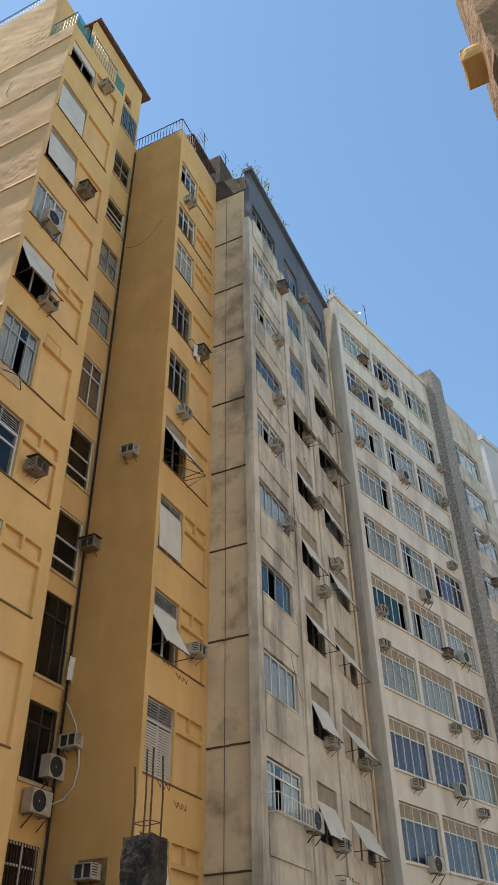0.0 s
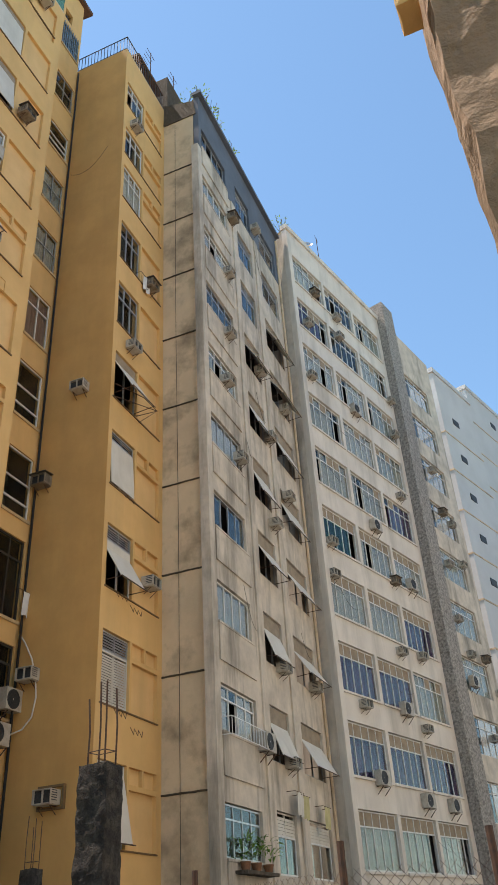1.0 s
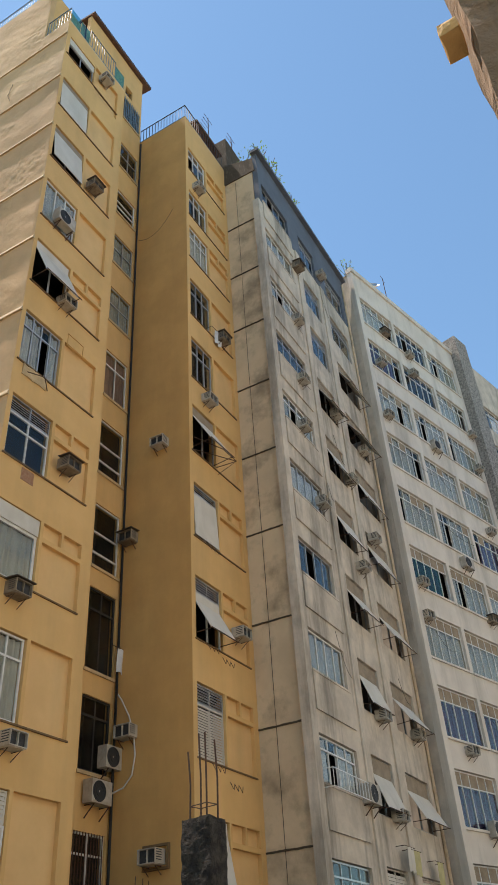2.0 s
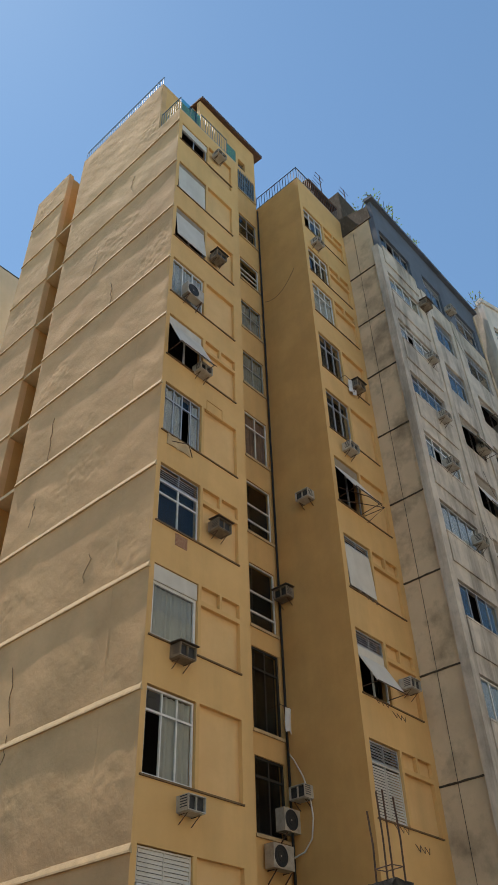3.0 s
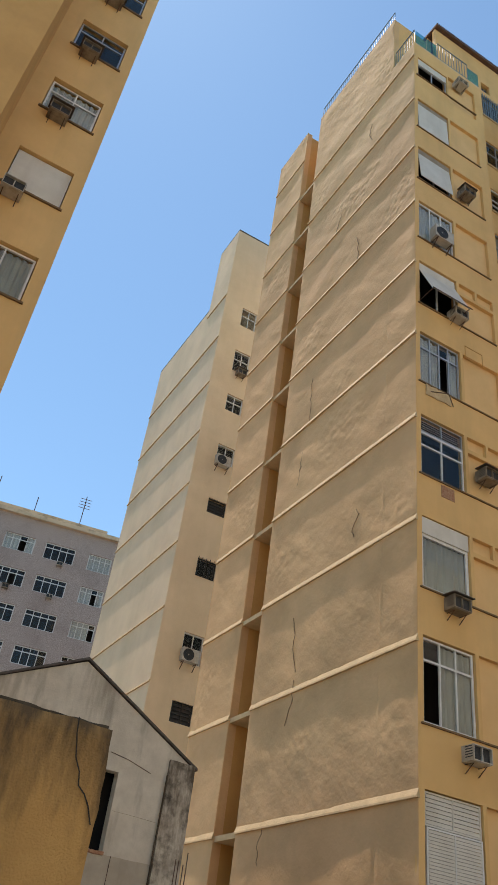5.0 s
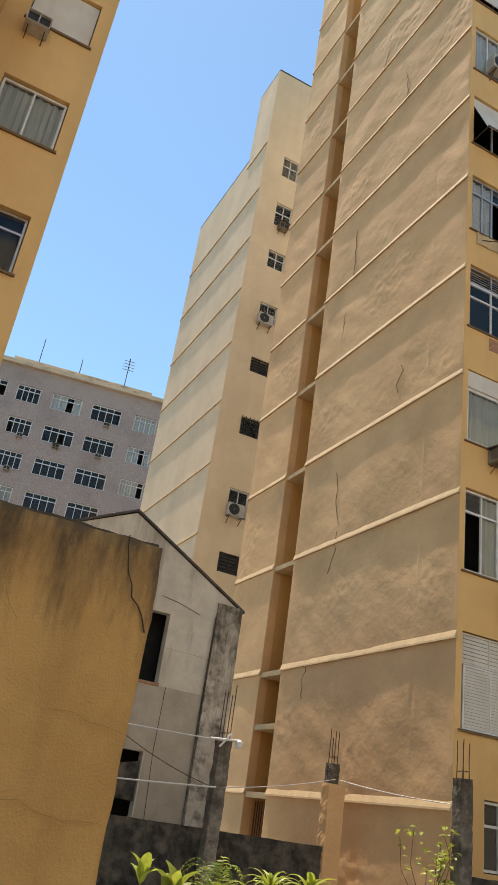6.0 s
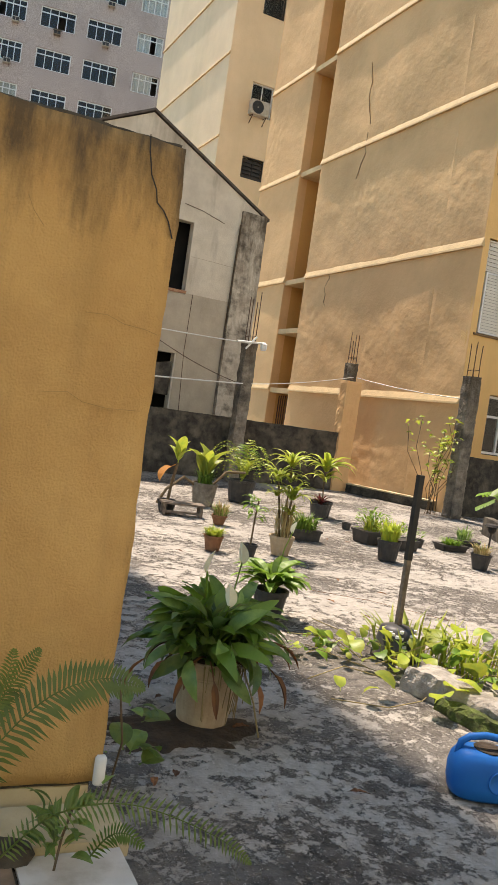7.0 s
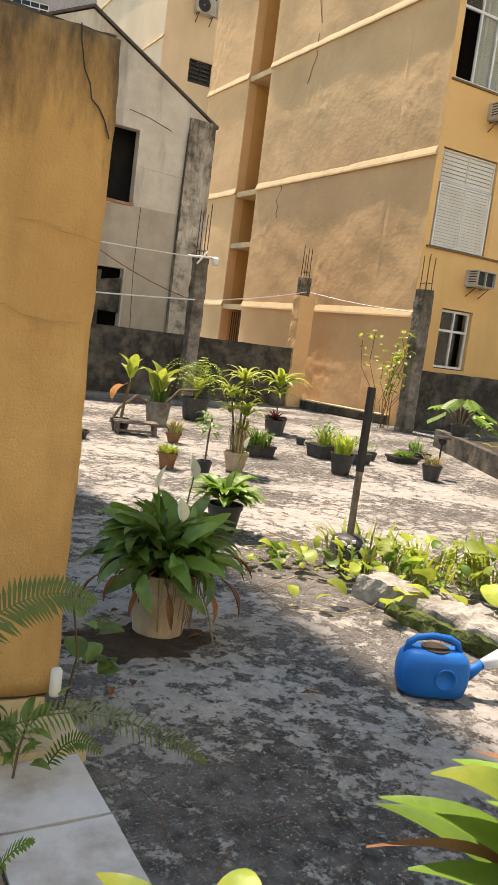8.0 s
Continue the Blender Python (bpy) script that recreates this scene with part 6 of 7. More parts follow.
def peace_lily():
    rng = random.Random(2)
    e = thing("potted_peace_lily", pose(1.46, 3.12, 0), "bushy peace lily in a stained cement pot", "potted plant")
    part("pot", Build().turned([(0.10, 0), (0.112, 0.012), (0.122, 0.09), (0.134, 0.22), (0.138, 0.225), (0.138, 0.232), (0.142, 0.236), (0.142, 0.286), (0.148, 0.29), (0.148, 0.30), (0.134, 0.30), (0.13, 0.26)], 36), CLAYPOT, e, "stained cement pot with dried roots")
    part("soil", Build().turned([(0.135, 0.27), (0.08, 0.285), (0.01, 0.29)], 20), SOIL, e)
    wide = [blade(0.43, 0.07, 66, -30 - 12 * k, 0.52, "oval", 0.3, 10, 0.006, k).mesh("leaf", LEAF, True) for k in range(4)]
    tall = [blade(0.45, 0.068, 86, 30 - 14 * k, 0.55, "oval", 0.3, 10, 0.006, k + 5).mesh("leaf", LEAF, True) for k in range(4)]
    low = [blade(0.46, 0.07, 50, -50 - 12 * k, 0.52, "oval", 0.3, 10, 0.006, k + 9).mesh("leaf", LEAF, True) for k in range(4)]
    rosette(e, "leaf", tall, LEAF, 74, -20, 38, 0.28, rng, tilt=46, size=(0.45, 1.02))
    rosette(e, "leaf", wide, LEAF, 84, -30, 28, 0.28, rng, tilt=50, size=(0.5, 1.1))
    rosette(e, "leaf", low, LEAF, 26, -18, 14, 0.28, rng, tilt=44, size=(0.55, 1.0))
    young = [blade(0.42, 0.066, 74, -40 + 14 * k, 0.45, "oval", 0.3, 10, 0.005, k + 20).mesh("leaf", LEAFB, True) for k in range(3)]
    rosette(e, "leaf", young, LEAFB, 80, -28, 26, 0.28, rng, tilt=46, size=(0.55, 1.12))
    dead = [blade(0.5, 0.035, 35, -88, 0.7, "oval", 0.8, 8, 0.006, k + 30).mesh("dry_leaf", DRY) for k in range(3)]
    rosette(e, "dry_leaf", dead, DRY, 18, -14, 14, 0.27, rng, size=(0.6, 1.0))
    for k, (dx, dy, h) in enumerate(((-0.02, -0.16, 0.30), (-0.1, -0.06, 0.42), (0.12, 0.06, 0.44))):
        s = part("flower_stalk", Build().line([(dx * 0.3, dy * 0.3, 0.27), (dx * 0.7, dy * 0.7, 0.27 + h * 0.6), (dx, dy, 0.27 + h)], 0.004, 5), LEAFB, e)
        part("spathe", blade(0.11, 0.06, 80, 70, 0, "oval", 0.5, 8).mesh("spathe", SPATHE), SPATHE, s, "cream flower spathe", m=pose(dx, dy, 0.26 + h, 0, 0, rng.uniform(0, 360)))
    strands = Build()
    for k in range(34):
        w = rng.uniform(-2.6, 0.4)
        x, y = 0.150 * math.cos(w), 0.150 * math.sin(w)
        dz = rng.uniform(0.06, 0.26)
        strands.line([(x * 0.9, y * 0.9, 0.305), (x * 1.06, y * 1.06, 0.29), (x * (1.08 - dz * 0.5) + rng.uniform(-0.03, 0.03), y * (1.1 - dz * 0.5), 0.29 - dz)], 0.0022, 3)
    tagged(part("dried_root", strands, STRAW, e), kind="stuff")
    part("hanging_stem", Build().line([(0.10, -0.13, 0.30), (0.14, -0.2, 0.16), (0.16, -0.25, 0.03)], 0.004, 5), STRAW, e)


peace_lily()


def soil_patch():
    """Dark soil washed out round the big pot, thin and ragged."""
    b = Build()
    n, rings = 72, 6
    b.v.append((0, 0, 0.022))
    for j in range(1, rings + 1):
        for k in range(n):
            a = 6.2832 * k / n
            r = 0.72 * (0.30 + 0.16 * noise.noise(Vector((math.cos(a) * 1.7, math.sin(a) * 1.7, 4.0))) + 0.11 * noise.noise(Vector((math.cos(a) * 5, math.sin(a) * 5, 1.0)))) * j / rings
            x, y = r * math.cos(a) * 1.5, r * math.sin(a)
            b.v.append((x, y, 0.02 * (1 - (j / rings) ** 2) + (0.004 if j < rings else -0.006) + 0.004 * noise.noise(Vector((x * 30, y * 30, 0)))))
    b.f = [(0, 1 + k, 1 + (k + 1) % n) for k in range(n)]
    for j in range(rings - 1):
        b.f += [(1 + j * n + k, 1 + (j + 1) * n + k, 1 + (j + 1) * n + (k + 1) % n, 1 + j * n + (k + 1) % n) for k in range(n)]
    t = thing("soil_patch", pose(1.30, 3.06, 0), "dark damp soil spread round the cement pot", "soil", kind="stuff")
    part("soil", b, SOIL, t, smooth=True)


soil_patch()


def lily_small():
    rng = random.Random(3)
    e = thing("potted_lily", pose(2.62, 4.75, 0), "smaller bright lily in a dark pot", "potted plant")
    pot(e, 0.09, 0.12, 0.2, BLACKPOT)
    ms = [blade(0.34, 0.085, 65, -35, 0.3, "oval", 0.3, 8, 0.004, k).mesh("leaf", LEAFB) for k in range(3)]
    rosette(e, "leaf", ms, LEAFB, 46, -16, 14, 0.17, rng)
    s = part("flower_stalk", Build().line([(0, 0, 0.2), (0.04, -0.04, 0.5), (0.08, -0.05, 0.62)], 0.004, 5), LEAFB, e)
    part("spathe", blade(0.09, 0.06, 80, 70, 0, "oval", 0.5, 6).mesh("spathe", SPATHE), SPATHE, s, m=pose(0.08, -0.05, 0.6))


lily_small()


def dracaena(x, y, cane, heads, label, potspec, material, seed, leafsize=(0.38, 0.038), count=30, straw=True):
    rng = random.Random(seed)
    e = thing("potted_dracaena", pose(x, y, 0) @ Matrix.Scale(0.84, 4), label, "potted plant")
    r0, r1, h, pm = potspec
    pot(e, r0, r1, h, pm)
    ms = [blade(*leafsize, 66, -38, 0, "strap", 0.35, 8, 0.003, k).mesh("leaf", material) for k in range(3)]
    for k in range(heads):
        w = 6.28 * k / heads + 0.4
        top = (0.14 * math.cos(w) * (k > 0), 0.14 * math.sin(w) * (k > 0), h + cane * (1 - 0.22 * k))
        part("cane", Build().line([(0.03 * math.cos(w), 0.03 * math.sin(w), h - 0.05), (top[0] * 0.6, top[1] * 0.6, (h + top[2]) / 2), top], 0.012, 6), STEM, e)
        rosette(e, "leaf", ms, material, count, -18, 24, top[2] - 0.02, rng, at=top[:2], size=(0.6, 1.1))
        rosette(e, "leaf", ms, material, count // 2, 0, 30, top[2] - 0.2, rng, at=top[:2], size=(0.5, 0.9))
    if straw:
        grassy(e, 90, 0.55, 0.16, h - 0.03, STRAW, rng, "dry_stalk", 0.008)


dracaena(3.88, 6.95, 0.85, 3, "tall yellow-green corn plant among dry stalks in a pale pot", (0.10, 0.15, 0.24, CLAYPOT), LEAFY, 31)
dracaena(6.2, 10.05, 0.55, 1, "yellow-green cordyline in a black pot", (0.16, 0.2, 0.28, BLACKPOT), LEAFY, 33, (0.62, 0.11), 22, False)


def red_bromeliad():
    rng = random.Random(6)
    e = thing("red_bromeliad", pose(6.05, 9.82, 0) @ Matrix.Scale(0.85, 4), "dark red bromeliad in a black pot", "potted plant")
    pot(e, 0.12, 0.16, 0.26, BLACKPOT)
    ms = [blade(0.26, 0.035, 60, -20, 0, "strap", 0.3, 6, 0, k).mesh("leaf", RED) for k in range(2)]
    rosette(e, "leaf", ms, RED, 26, -20, 14, 0.24, rng)


red_bromeliad()


def bench_and_canes():
    e = thing("low_bench", pose(3.62, 9.12, 0, 0, 0, -12) @ Matrix.Scale(0.8, 4), "low weathered slatted wooden bench", "bench")
    for k in range(3):
        part("slat", Build().box(-0.34, 0.34, -0.15 + 0.105 * k, -0.06 + 0.105 * k, 0.17, 0.2), WOOD, e)
    for x in (-0.31, 0.27):
        for y in (-0.14, 0.11):
            part("leg", Build().box(x, x + 0.045, y, y + 0.045, 0, 0.168), WOOD, e)
        part("brace", Build().box(x + 0.01, x + 0.035, -0.095, 0.11, 0.04, 0.075), WOOD, e)
    part("stretcher", Build().box(-0.265, 0.27, -0.135, -0.11, 0.04, 0.075), WOOD, e)
    rng = random.Random(9)
    ms = [blade(0.44, 0.14, 74, 5, 0.18, "oval", 0.35, 8, 0.004, k).mesh("leaf", LEAFY) for k in range(3)]
    p = thing("dumb_cane", pose(3.5, 9.35, 0) @ Matrix.Scale(0.92, 4), "leggy dumb cane with broad pale leaves and one withered leaf", "potted plant")
    pot(p, 0.1, 0.13, 0.17, BLACKPOT)
    part("cane", Build().line([(0, 0, 0.1), (0.03, 0, 0.4), (0.08, 0, 0.68)], 0.022, 7), STEM, p)
    rosette(p, "leaf", ms, LEAFY, 6, -18, 6, 0.66, rng, at=(0.08, 0))
    part("withered_leaf", blade(0.36, 0.17, -20, -85, 0.25, "oval", 0.5, 8, 0.01, 4), ORANGE, p, "withered orange leaf", m=pose(0.06, 0, 0.66, 0, 0, 195))
    q = thing("dumb_cane", pose(4.35, 10.2, 0), "dumb cane in a grey pot with curved bare canes", "potted plant")
    pot(q, 0.14, 0.18, 0.32, ROUGHC)
    part("cane", Build().line([(-0.1, 0, 0.25), (-0.35, -0.05, 0.38), (-0.6, -0.1, 0.2), (-0.72, -0.12, 0.0)], 0.02, 7).line([(0.1, 0, 0.28), (0.3, 0, 0.5), (0.6, 0, 0.52)], 0.02, 7), STEM, q)
    rosette(q, "leaf", ms, LEAFY, 9, -26, 0, 0.34, rng, size=(0.9, 1.4))
    grassy(q, 60, 0.25, 0.2, 0.3, LEAFB, rng)


bench_and_canes()


def frond(points, width, material, home, name="frond", n=26, seed=0, face=(0, 0, 1)):
    """A fern frond along a curve, with narrow leaflets on both sides."""
    b = Build()
    rng = random.Random(seed)
    pts = [Vector(p) for p in points]

    def at(f):
        g = f * (len(pts) - 1)
        k = min(int(g), len(pts) - 2)
        p0, p1, p2, p3 = pts[max(k - 1, 0)], pts[k], pts[k + 1], pts[min(k + 2, len(pts) - 1)]
        t = g - k
        return 0.5 * ((2 * p1) + (p2 - p0) * t + (2 * p0 - 5 * p1 + 4 * p2 - p3) * t * t + (3 * p1 - p0 - 3 * p2 + p3) * t ** 3)

    for k in range(n):
        b.rod(at(k / n), at((k + 1) / n), 0.003 * (1 - 0.7 * k / n), n=4, cap=False)
    for k in range(2, n):
        f = k / n
        p, d = at(f), (at(min(1, f + 0.02)) - at(f - 0.02)).normalized()
        side = d.cross(Vector(face)).normalized()
        w = width * math.sin(math.pi * min(1.0, 0.18 + 0.82 * f)) ** 0.7
        for s in (-1, 1):
            tip = p + side * s * w + d * w * 0.45 + Vector((0, 0, rng.uniform(-0.25, 0.02) * w))
            h = d * width * (0.13 if n < 40 else 0.085)
            m = (p + tip) / 2 + Vector((0, 0, 0.08 * w))
            i = len(b.v)
            b.v += [tuple(p - h * 0.5), tuple(p + h * 0.5), tuple(m + h * 0.9), tuple(m - h * 0.9), tuple(tip)]
            b.f += [(i, i + 1, i + 2, i + 3), (i + 3, i + 2, i + 4)]
    return part(name, b, material, home)


def ferns():
    rng = random.Random(14)
    e = thing("wall_fern", pose(0, 0, 0), "sword fern growing at the foot of the ochre wall", "fern")
    LIGHT = (-0.2, -0.75, 0.6)
    frond([(0.30, 2.2, 0.06), (0.36, 2.15, 0.32), (0.50, 2.12, 0.52), (0.66, 2.12, 0.585), (0.80, 2.13, 0.55)], 0.085, FERN, e, n=54, face=LIGHT)
    frond([(0.26, 2.25, 0.06), (0.36, 2.2, 0.4), (0.43, 2.18, 0.55), (0.49, 2.16, 0.66)], 0.05, FERN, e, n=44, face=LIGHT)
    frond([(0.30, 2.2, 0.06), (0.34, 2.18, 0.36), (0.40, 2.17, 0.52), (0.42, 2.16, 0.66)], 0.05, FERN, e, n=44, face=LIGHT)
    frond([(0.45, 2.15, 0.07), (0.58, 2.10, 0.21), (0.78, 2.06, 0.24), (1.02, 2.0, 0.16), (1.14, 1.96, 0.08)], 0.05, FERN, e, n=54, face=LIGHT)
    frond([(0.40, 2.2, 0.06), (0.3, 2.1, 0.35), (0.15, 2.05, 0.5), (0.0, 2.0, 0.5)], 0.07, FERN, e, n=44, face=LIGHT)
    frond([(0.70, 2.14, 0.04), (0.74, 2.11, 0.12), (0.78, 2.07, 0.15), (0.83, 2.04, 0.12)], 0.035, LEAFB, e, n=22, face=LIGHT)
    b = thing("wall_weed", pose(0.60, 2.12, 0.05), "dark leafy weed in front of the cream step", "weed")
    ms = [blade(0.1, 0.03, 50, -30, 0.1, "oval", 0.3, 5).mesh("leaf", LEAF)]
    part("stem", Build().line([(0, 0, -0.015), (0.01, 0, 0.08), (0.03, 0, 0.16)], 0.004, 5), STEM, b)
    leafy(b, 26, 0.045, 0.15, 0.01, ms, LEAF, rng)
    v = thing("wall_ivy", pose(0.9, 2.52, 0), "broad-leaved creeper behind the ochre wall's end", "creeper")
    ms = [blade(0.13, 0.085, 30, -40, 0.1, "oval", 0.25, 6).mesh("leaf", LEAF)]
    part("stem", Build().line([(-0.02, 0.05, 0), (0, 0.02, 0.2), (-0.03, 0.05, 0.42)], 0.004, 5), STEM, v)
    leafy(v, 13, 0.07, 0.34, 0.02, ms, LEAF, rng, size=(0.5, 1.0))
    d = thing("weed_sprig", pose(0.42, 1.62, 0.035), "small sprig growing between the marble slabs", "weed")
    frond([(0, 0, 0), (0.02, 0.0, 0.08), (0.06, -0.01, 0.15), (0.1, -0.02, 0.17)], 0.04, LEAFB, d, n=18)
    frond([(0, 0, 0), (-0.03, 0.02, 0.1), (-0.05, 0.05, 0.18)], 0.04, LEAFB, d, n=18)


ferns()


def near_plants():
    rng = random.Random(17)
    e = thing("potted_arrow_lily", pose(1.12, 0.6, 0), "bright pale-edged leafy plant in a black pot near the viewer", "potted plant")
    pot(e, 0.12, 0.16, 0.34, BLACKPOT)
    for k, (tip, w, sag) in enumerate((((0.90, 0.85, 0.735), 0.058, 0.06), ((0.855, 0.82, 0.605), 0.044, 0.05), ((0.83, 0.80, 0.545), 0.046, 0.05), ((0.85, 0.90, 0.675), 0.046, 0.05), ((1.02, 0.92, 0.70), 0.056, 0.06), ((0.92, 0.98, 0.60), 0.05, 0.05), ((0.88, 0.78, 0.54), 0.05, 0.04), ((1.3, 0.8, 0.72), 0.042, 0.05), ((1.25, 0.35, 0.7), 0.042, 0.05), ((0.9, 0.45, 0.66), 0.042, 0.05), ((0.98, 0.72, 0.79), 0.038, 0.05), ((1.1, 0.9, 0.62), 0.042, 0.05))):
        span(e, (1.12 + rng.uniform(-0.03, 0.03) - 1.12, rng.uniform(-0.03, 0.03), 0.32), (tip[0] - 1.12, tip[1] - 0.6, tip[2]), w, LEAFY if k == 0 else LEAFB, sag)
    span(e, (-0.05, 0.05, 0.45), (-0.29, 0.29, 0.60), 0.016, DRY, 0.08, "dry_leaf")
    span(e, (0.0, 0.1, 0.5), (-0.04, 0.33, 0.70), 0.016, DRY, 0.05, "dry_leaf")
    q = thing("potted_young_lily", pose(0.55, 0.82, 0), "young pale-leaved plant in a small dark pot", "potted plant")
    pot(q, 0.09, 0.12, 0.2, BLACKPOT)
    for k, (tip, w) in enumerate((((0.44, 1.03, 0.55), 0.042), ((0.65, 0.94, 0.57), 0.042), ((0.6, 0.7, 0.45), 0.03), ((0.42, 0.78, 0.45), 0.03))):
        span(q, (rng.uniform(-0.02, 0.02), rng.uniform(-0.02, 0.02), 0.18), (tip[0] - 0.55, tip[1] - 0.82, tip[2]), w, LEAFY, 0.04)


def span(home, p, q, width, material, arch, name="leaf"):
    """A stalked leaf from p to its tip q."""
    p, q = Vector(p), Vector(q)
    b = Build()
    n = 16
    d = (q - p)
    side = Vector((d.y, -d.x, 0)).normalized() if Vector((d.x, d.y, 0)).length > 1e-4 else Vector((1, 0, 0))
    for k in range(n + 1):
        f = k / n
        # rises steeply first, then levels out towards the tip
        c = p + Vector((d.x * f ** 1.5, d.y * f ** 1.5, d.z * (1 - (1 - f) ** 1.6))) + Vector((0, 0, arch * math.sin(math.pi * f)))
        g = max(0.0, (f - 0.42) / 0.58)
        w = max(0.003, width * math.sin(math.pi * min(1, g ** 0.75)) ** 0.85) if g > 0 else 0.003
        lift = Vector((0, 0, w * 0.25))
        b.v += [tuple(c + side * w + lift), tuple(c), tuple(c - side * w + lift)]
    for k in range(n):
        i = 3 * k
        b.f += [(i, i + 3, i + 4, i + 1), (i + 1, i + 4, i + 5, i + 2)]
    return part(name, b, material, home, smooth=True)


near_plants()


def watering_can():
    e = thing("watering_can", pose(2.365, 2.32, 0, 0, 0, -24) @ Matrix.Scale(0.92, 4), "blue plastic watering can with a white spout", "watering can")
    # rounded body: stacked rings of a soft rectangle
    rings = [(0.125, 0.075, 0.0), (0.15, 0.09, 0.012), (0.163, 0.098, 0.06), (0.165, 0.10, 0.12), (0.155, 0.095, 0.165), (0.135, 0.08, 0.195), (0.11, 0.06, 0.205)]
    b = Build()
    n = 32
    for hx, hy, z in rings:
        for k in range(n):
            w = 2 * math.pi * k / n
            cx, sy = math.cos(w), math.sin(w)
            b.v.append((hx * math.copysign(abs(cx) ** 0.62, cx), hy * math.copysign(abs(sy) ** 0.62, sy), z))
    for j in range(len(rings) - 1):
        for k in range(n):
            b.f.append((j * n + k, j * n + (k + 1) % n, (j + 1) * n + (k + 1) % n, (j + 1) * n + k))
    b.f += [tuple(reversed(range(n))), tuple((len(rings) - 1) * n + k for k in range(n))]
    part("body", b, BLUE, e, smooth=True)
    h = Build().line([(-0.135, 0, 0.165), (-0.125, 0, 0.225), (-0.09, 0, 0.25), (-0.02, 0, 0.262), (0.06, 0, 0.255), (0.10, 0, 0.235), (0.115, 0, 0.19)], 0.016, 10)
    part("handle", h, BLUE, e, smooth=True)
    # no hole in the body: a soil-dark disc paints the shade inside the filler
    part("filler_opening", Build().turned([(0.062, 0.2), (0.066, 0.209), (0.055, 0.209), (0.045, 0.2065)], 20, 0.0, 0), SOIL, e)
    part("boss", Build().turned([(0.05, 0), (0.05, 0.006), (0.043, 0.007), (0.043, 0.003), (0.001, 0.003)], 24), BLUE, e, smooth=True, m=pose(0.03, -0.098, 0.1, 90, 0, 0))
    part("spout", Build().rod((0.15, 0, 0.08), (0.235, 0, 0.155), 0.03, 0.019, 14), BLUE, e, smooth=True)
    part("spout_tip", Build().rod((0.23, 0, 0.15), (0.36, 0, 0.21), 0.024, 0.05, 16), WHITEPL, e, "white plastic spout rose", smooth=True)


watering_can()


def stake_and_bucket():
    e = thing("upturned_bucket", pose(3.1, 3.93, 0), "black upturned bucket splashed with white paint", "bucket")
    part("shell", Build().turned([(0.145, 0), (0.145, 0.02), (0.135, 0.03), (0.115, 0.15), (0.105, 0.19), (0.06, 0.205), (0.025, 0.21)], 24), BLACKPOT, e, smooth=True)
    sp = Build()
    rng = random.Random(3)
    for k in range(16):
        w, z = rng.uniform(-2.6, 0.2), rng.uniform(0.1, 0.19)
        r = 0.135 - 0.13 * z
        x, y = r * math.cos(w), r * math.sin(w)
        sp.turned([(0.012 * rng.uniform(0.5, 1.4), z - 0.008), (0.012, z + 0.008)], 6, x, y)
    tagged(part("paint_splash", sp, WFRAME, e), kind="stuff")
    s = thing("wooden_stake", pose(3.1, 3.93, 0.2), "weathered stake standing in an upturned bucket", "stake")
    part("shaft", lumpy(-0.017, 0.017, -0.017, 0.017, 0, 0.95, 0.04, 0.003, 4), WOOD, s)
    part("painted_end", lumpy(-0.019, 0.019, -0.019, 0.019, 0.42, 0.955, 0.04, 0.001, 4), BLACKPIPE, s)


stake_and_bucket()


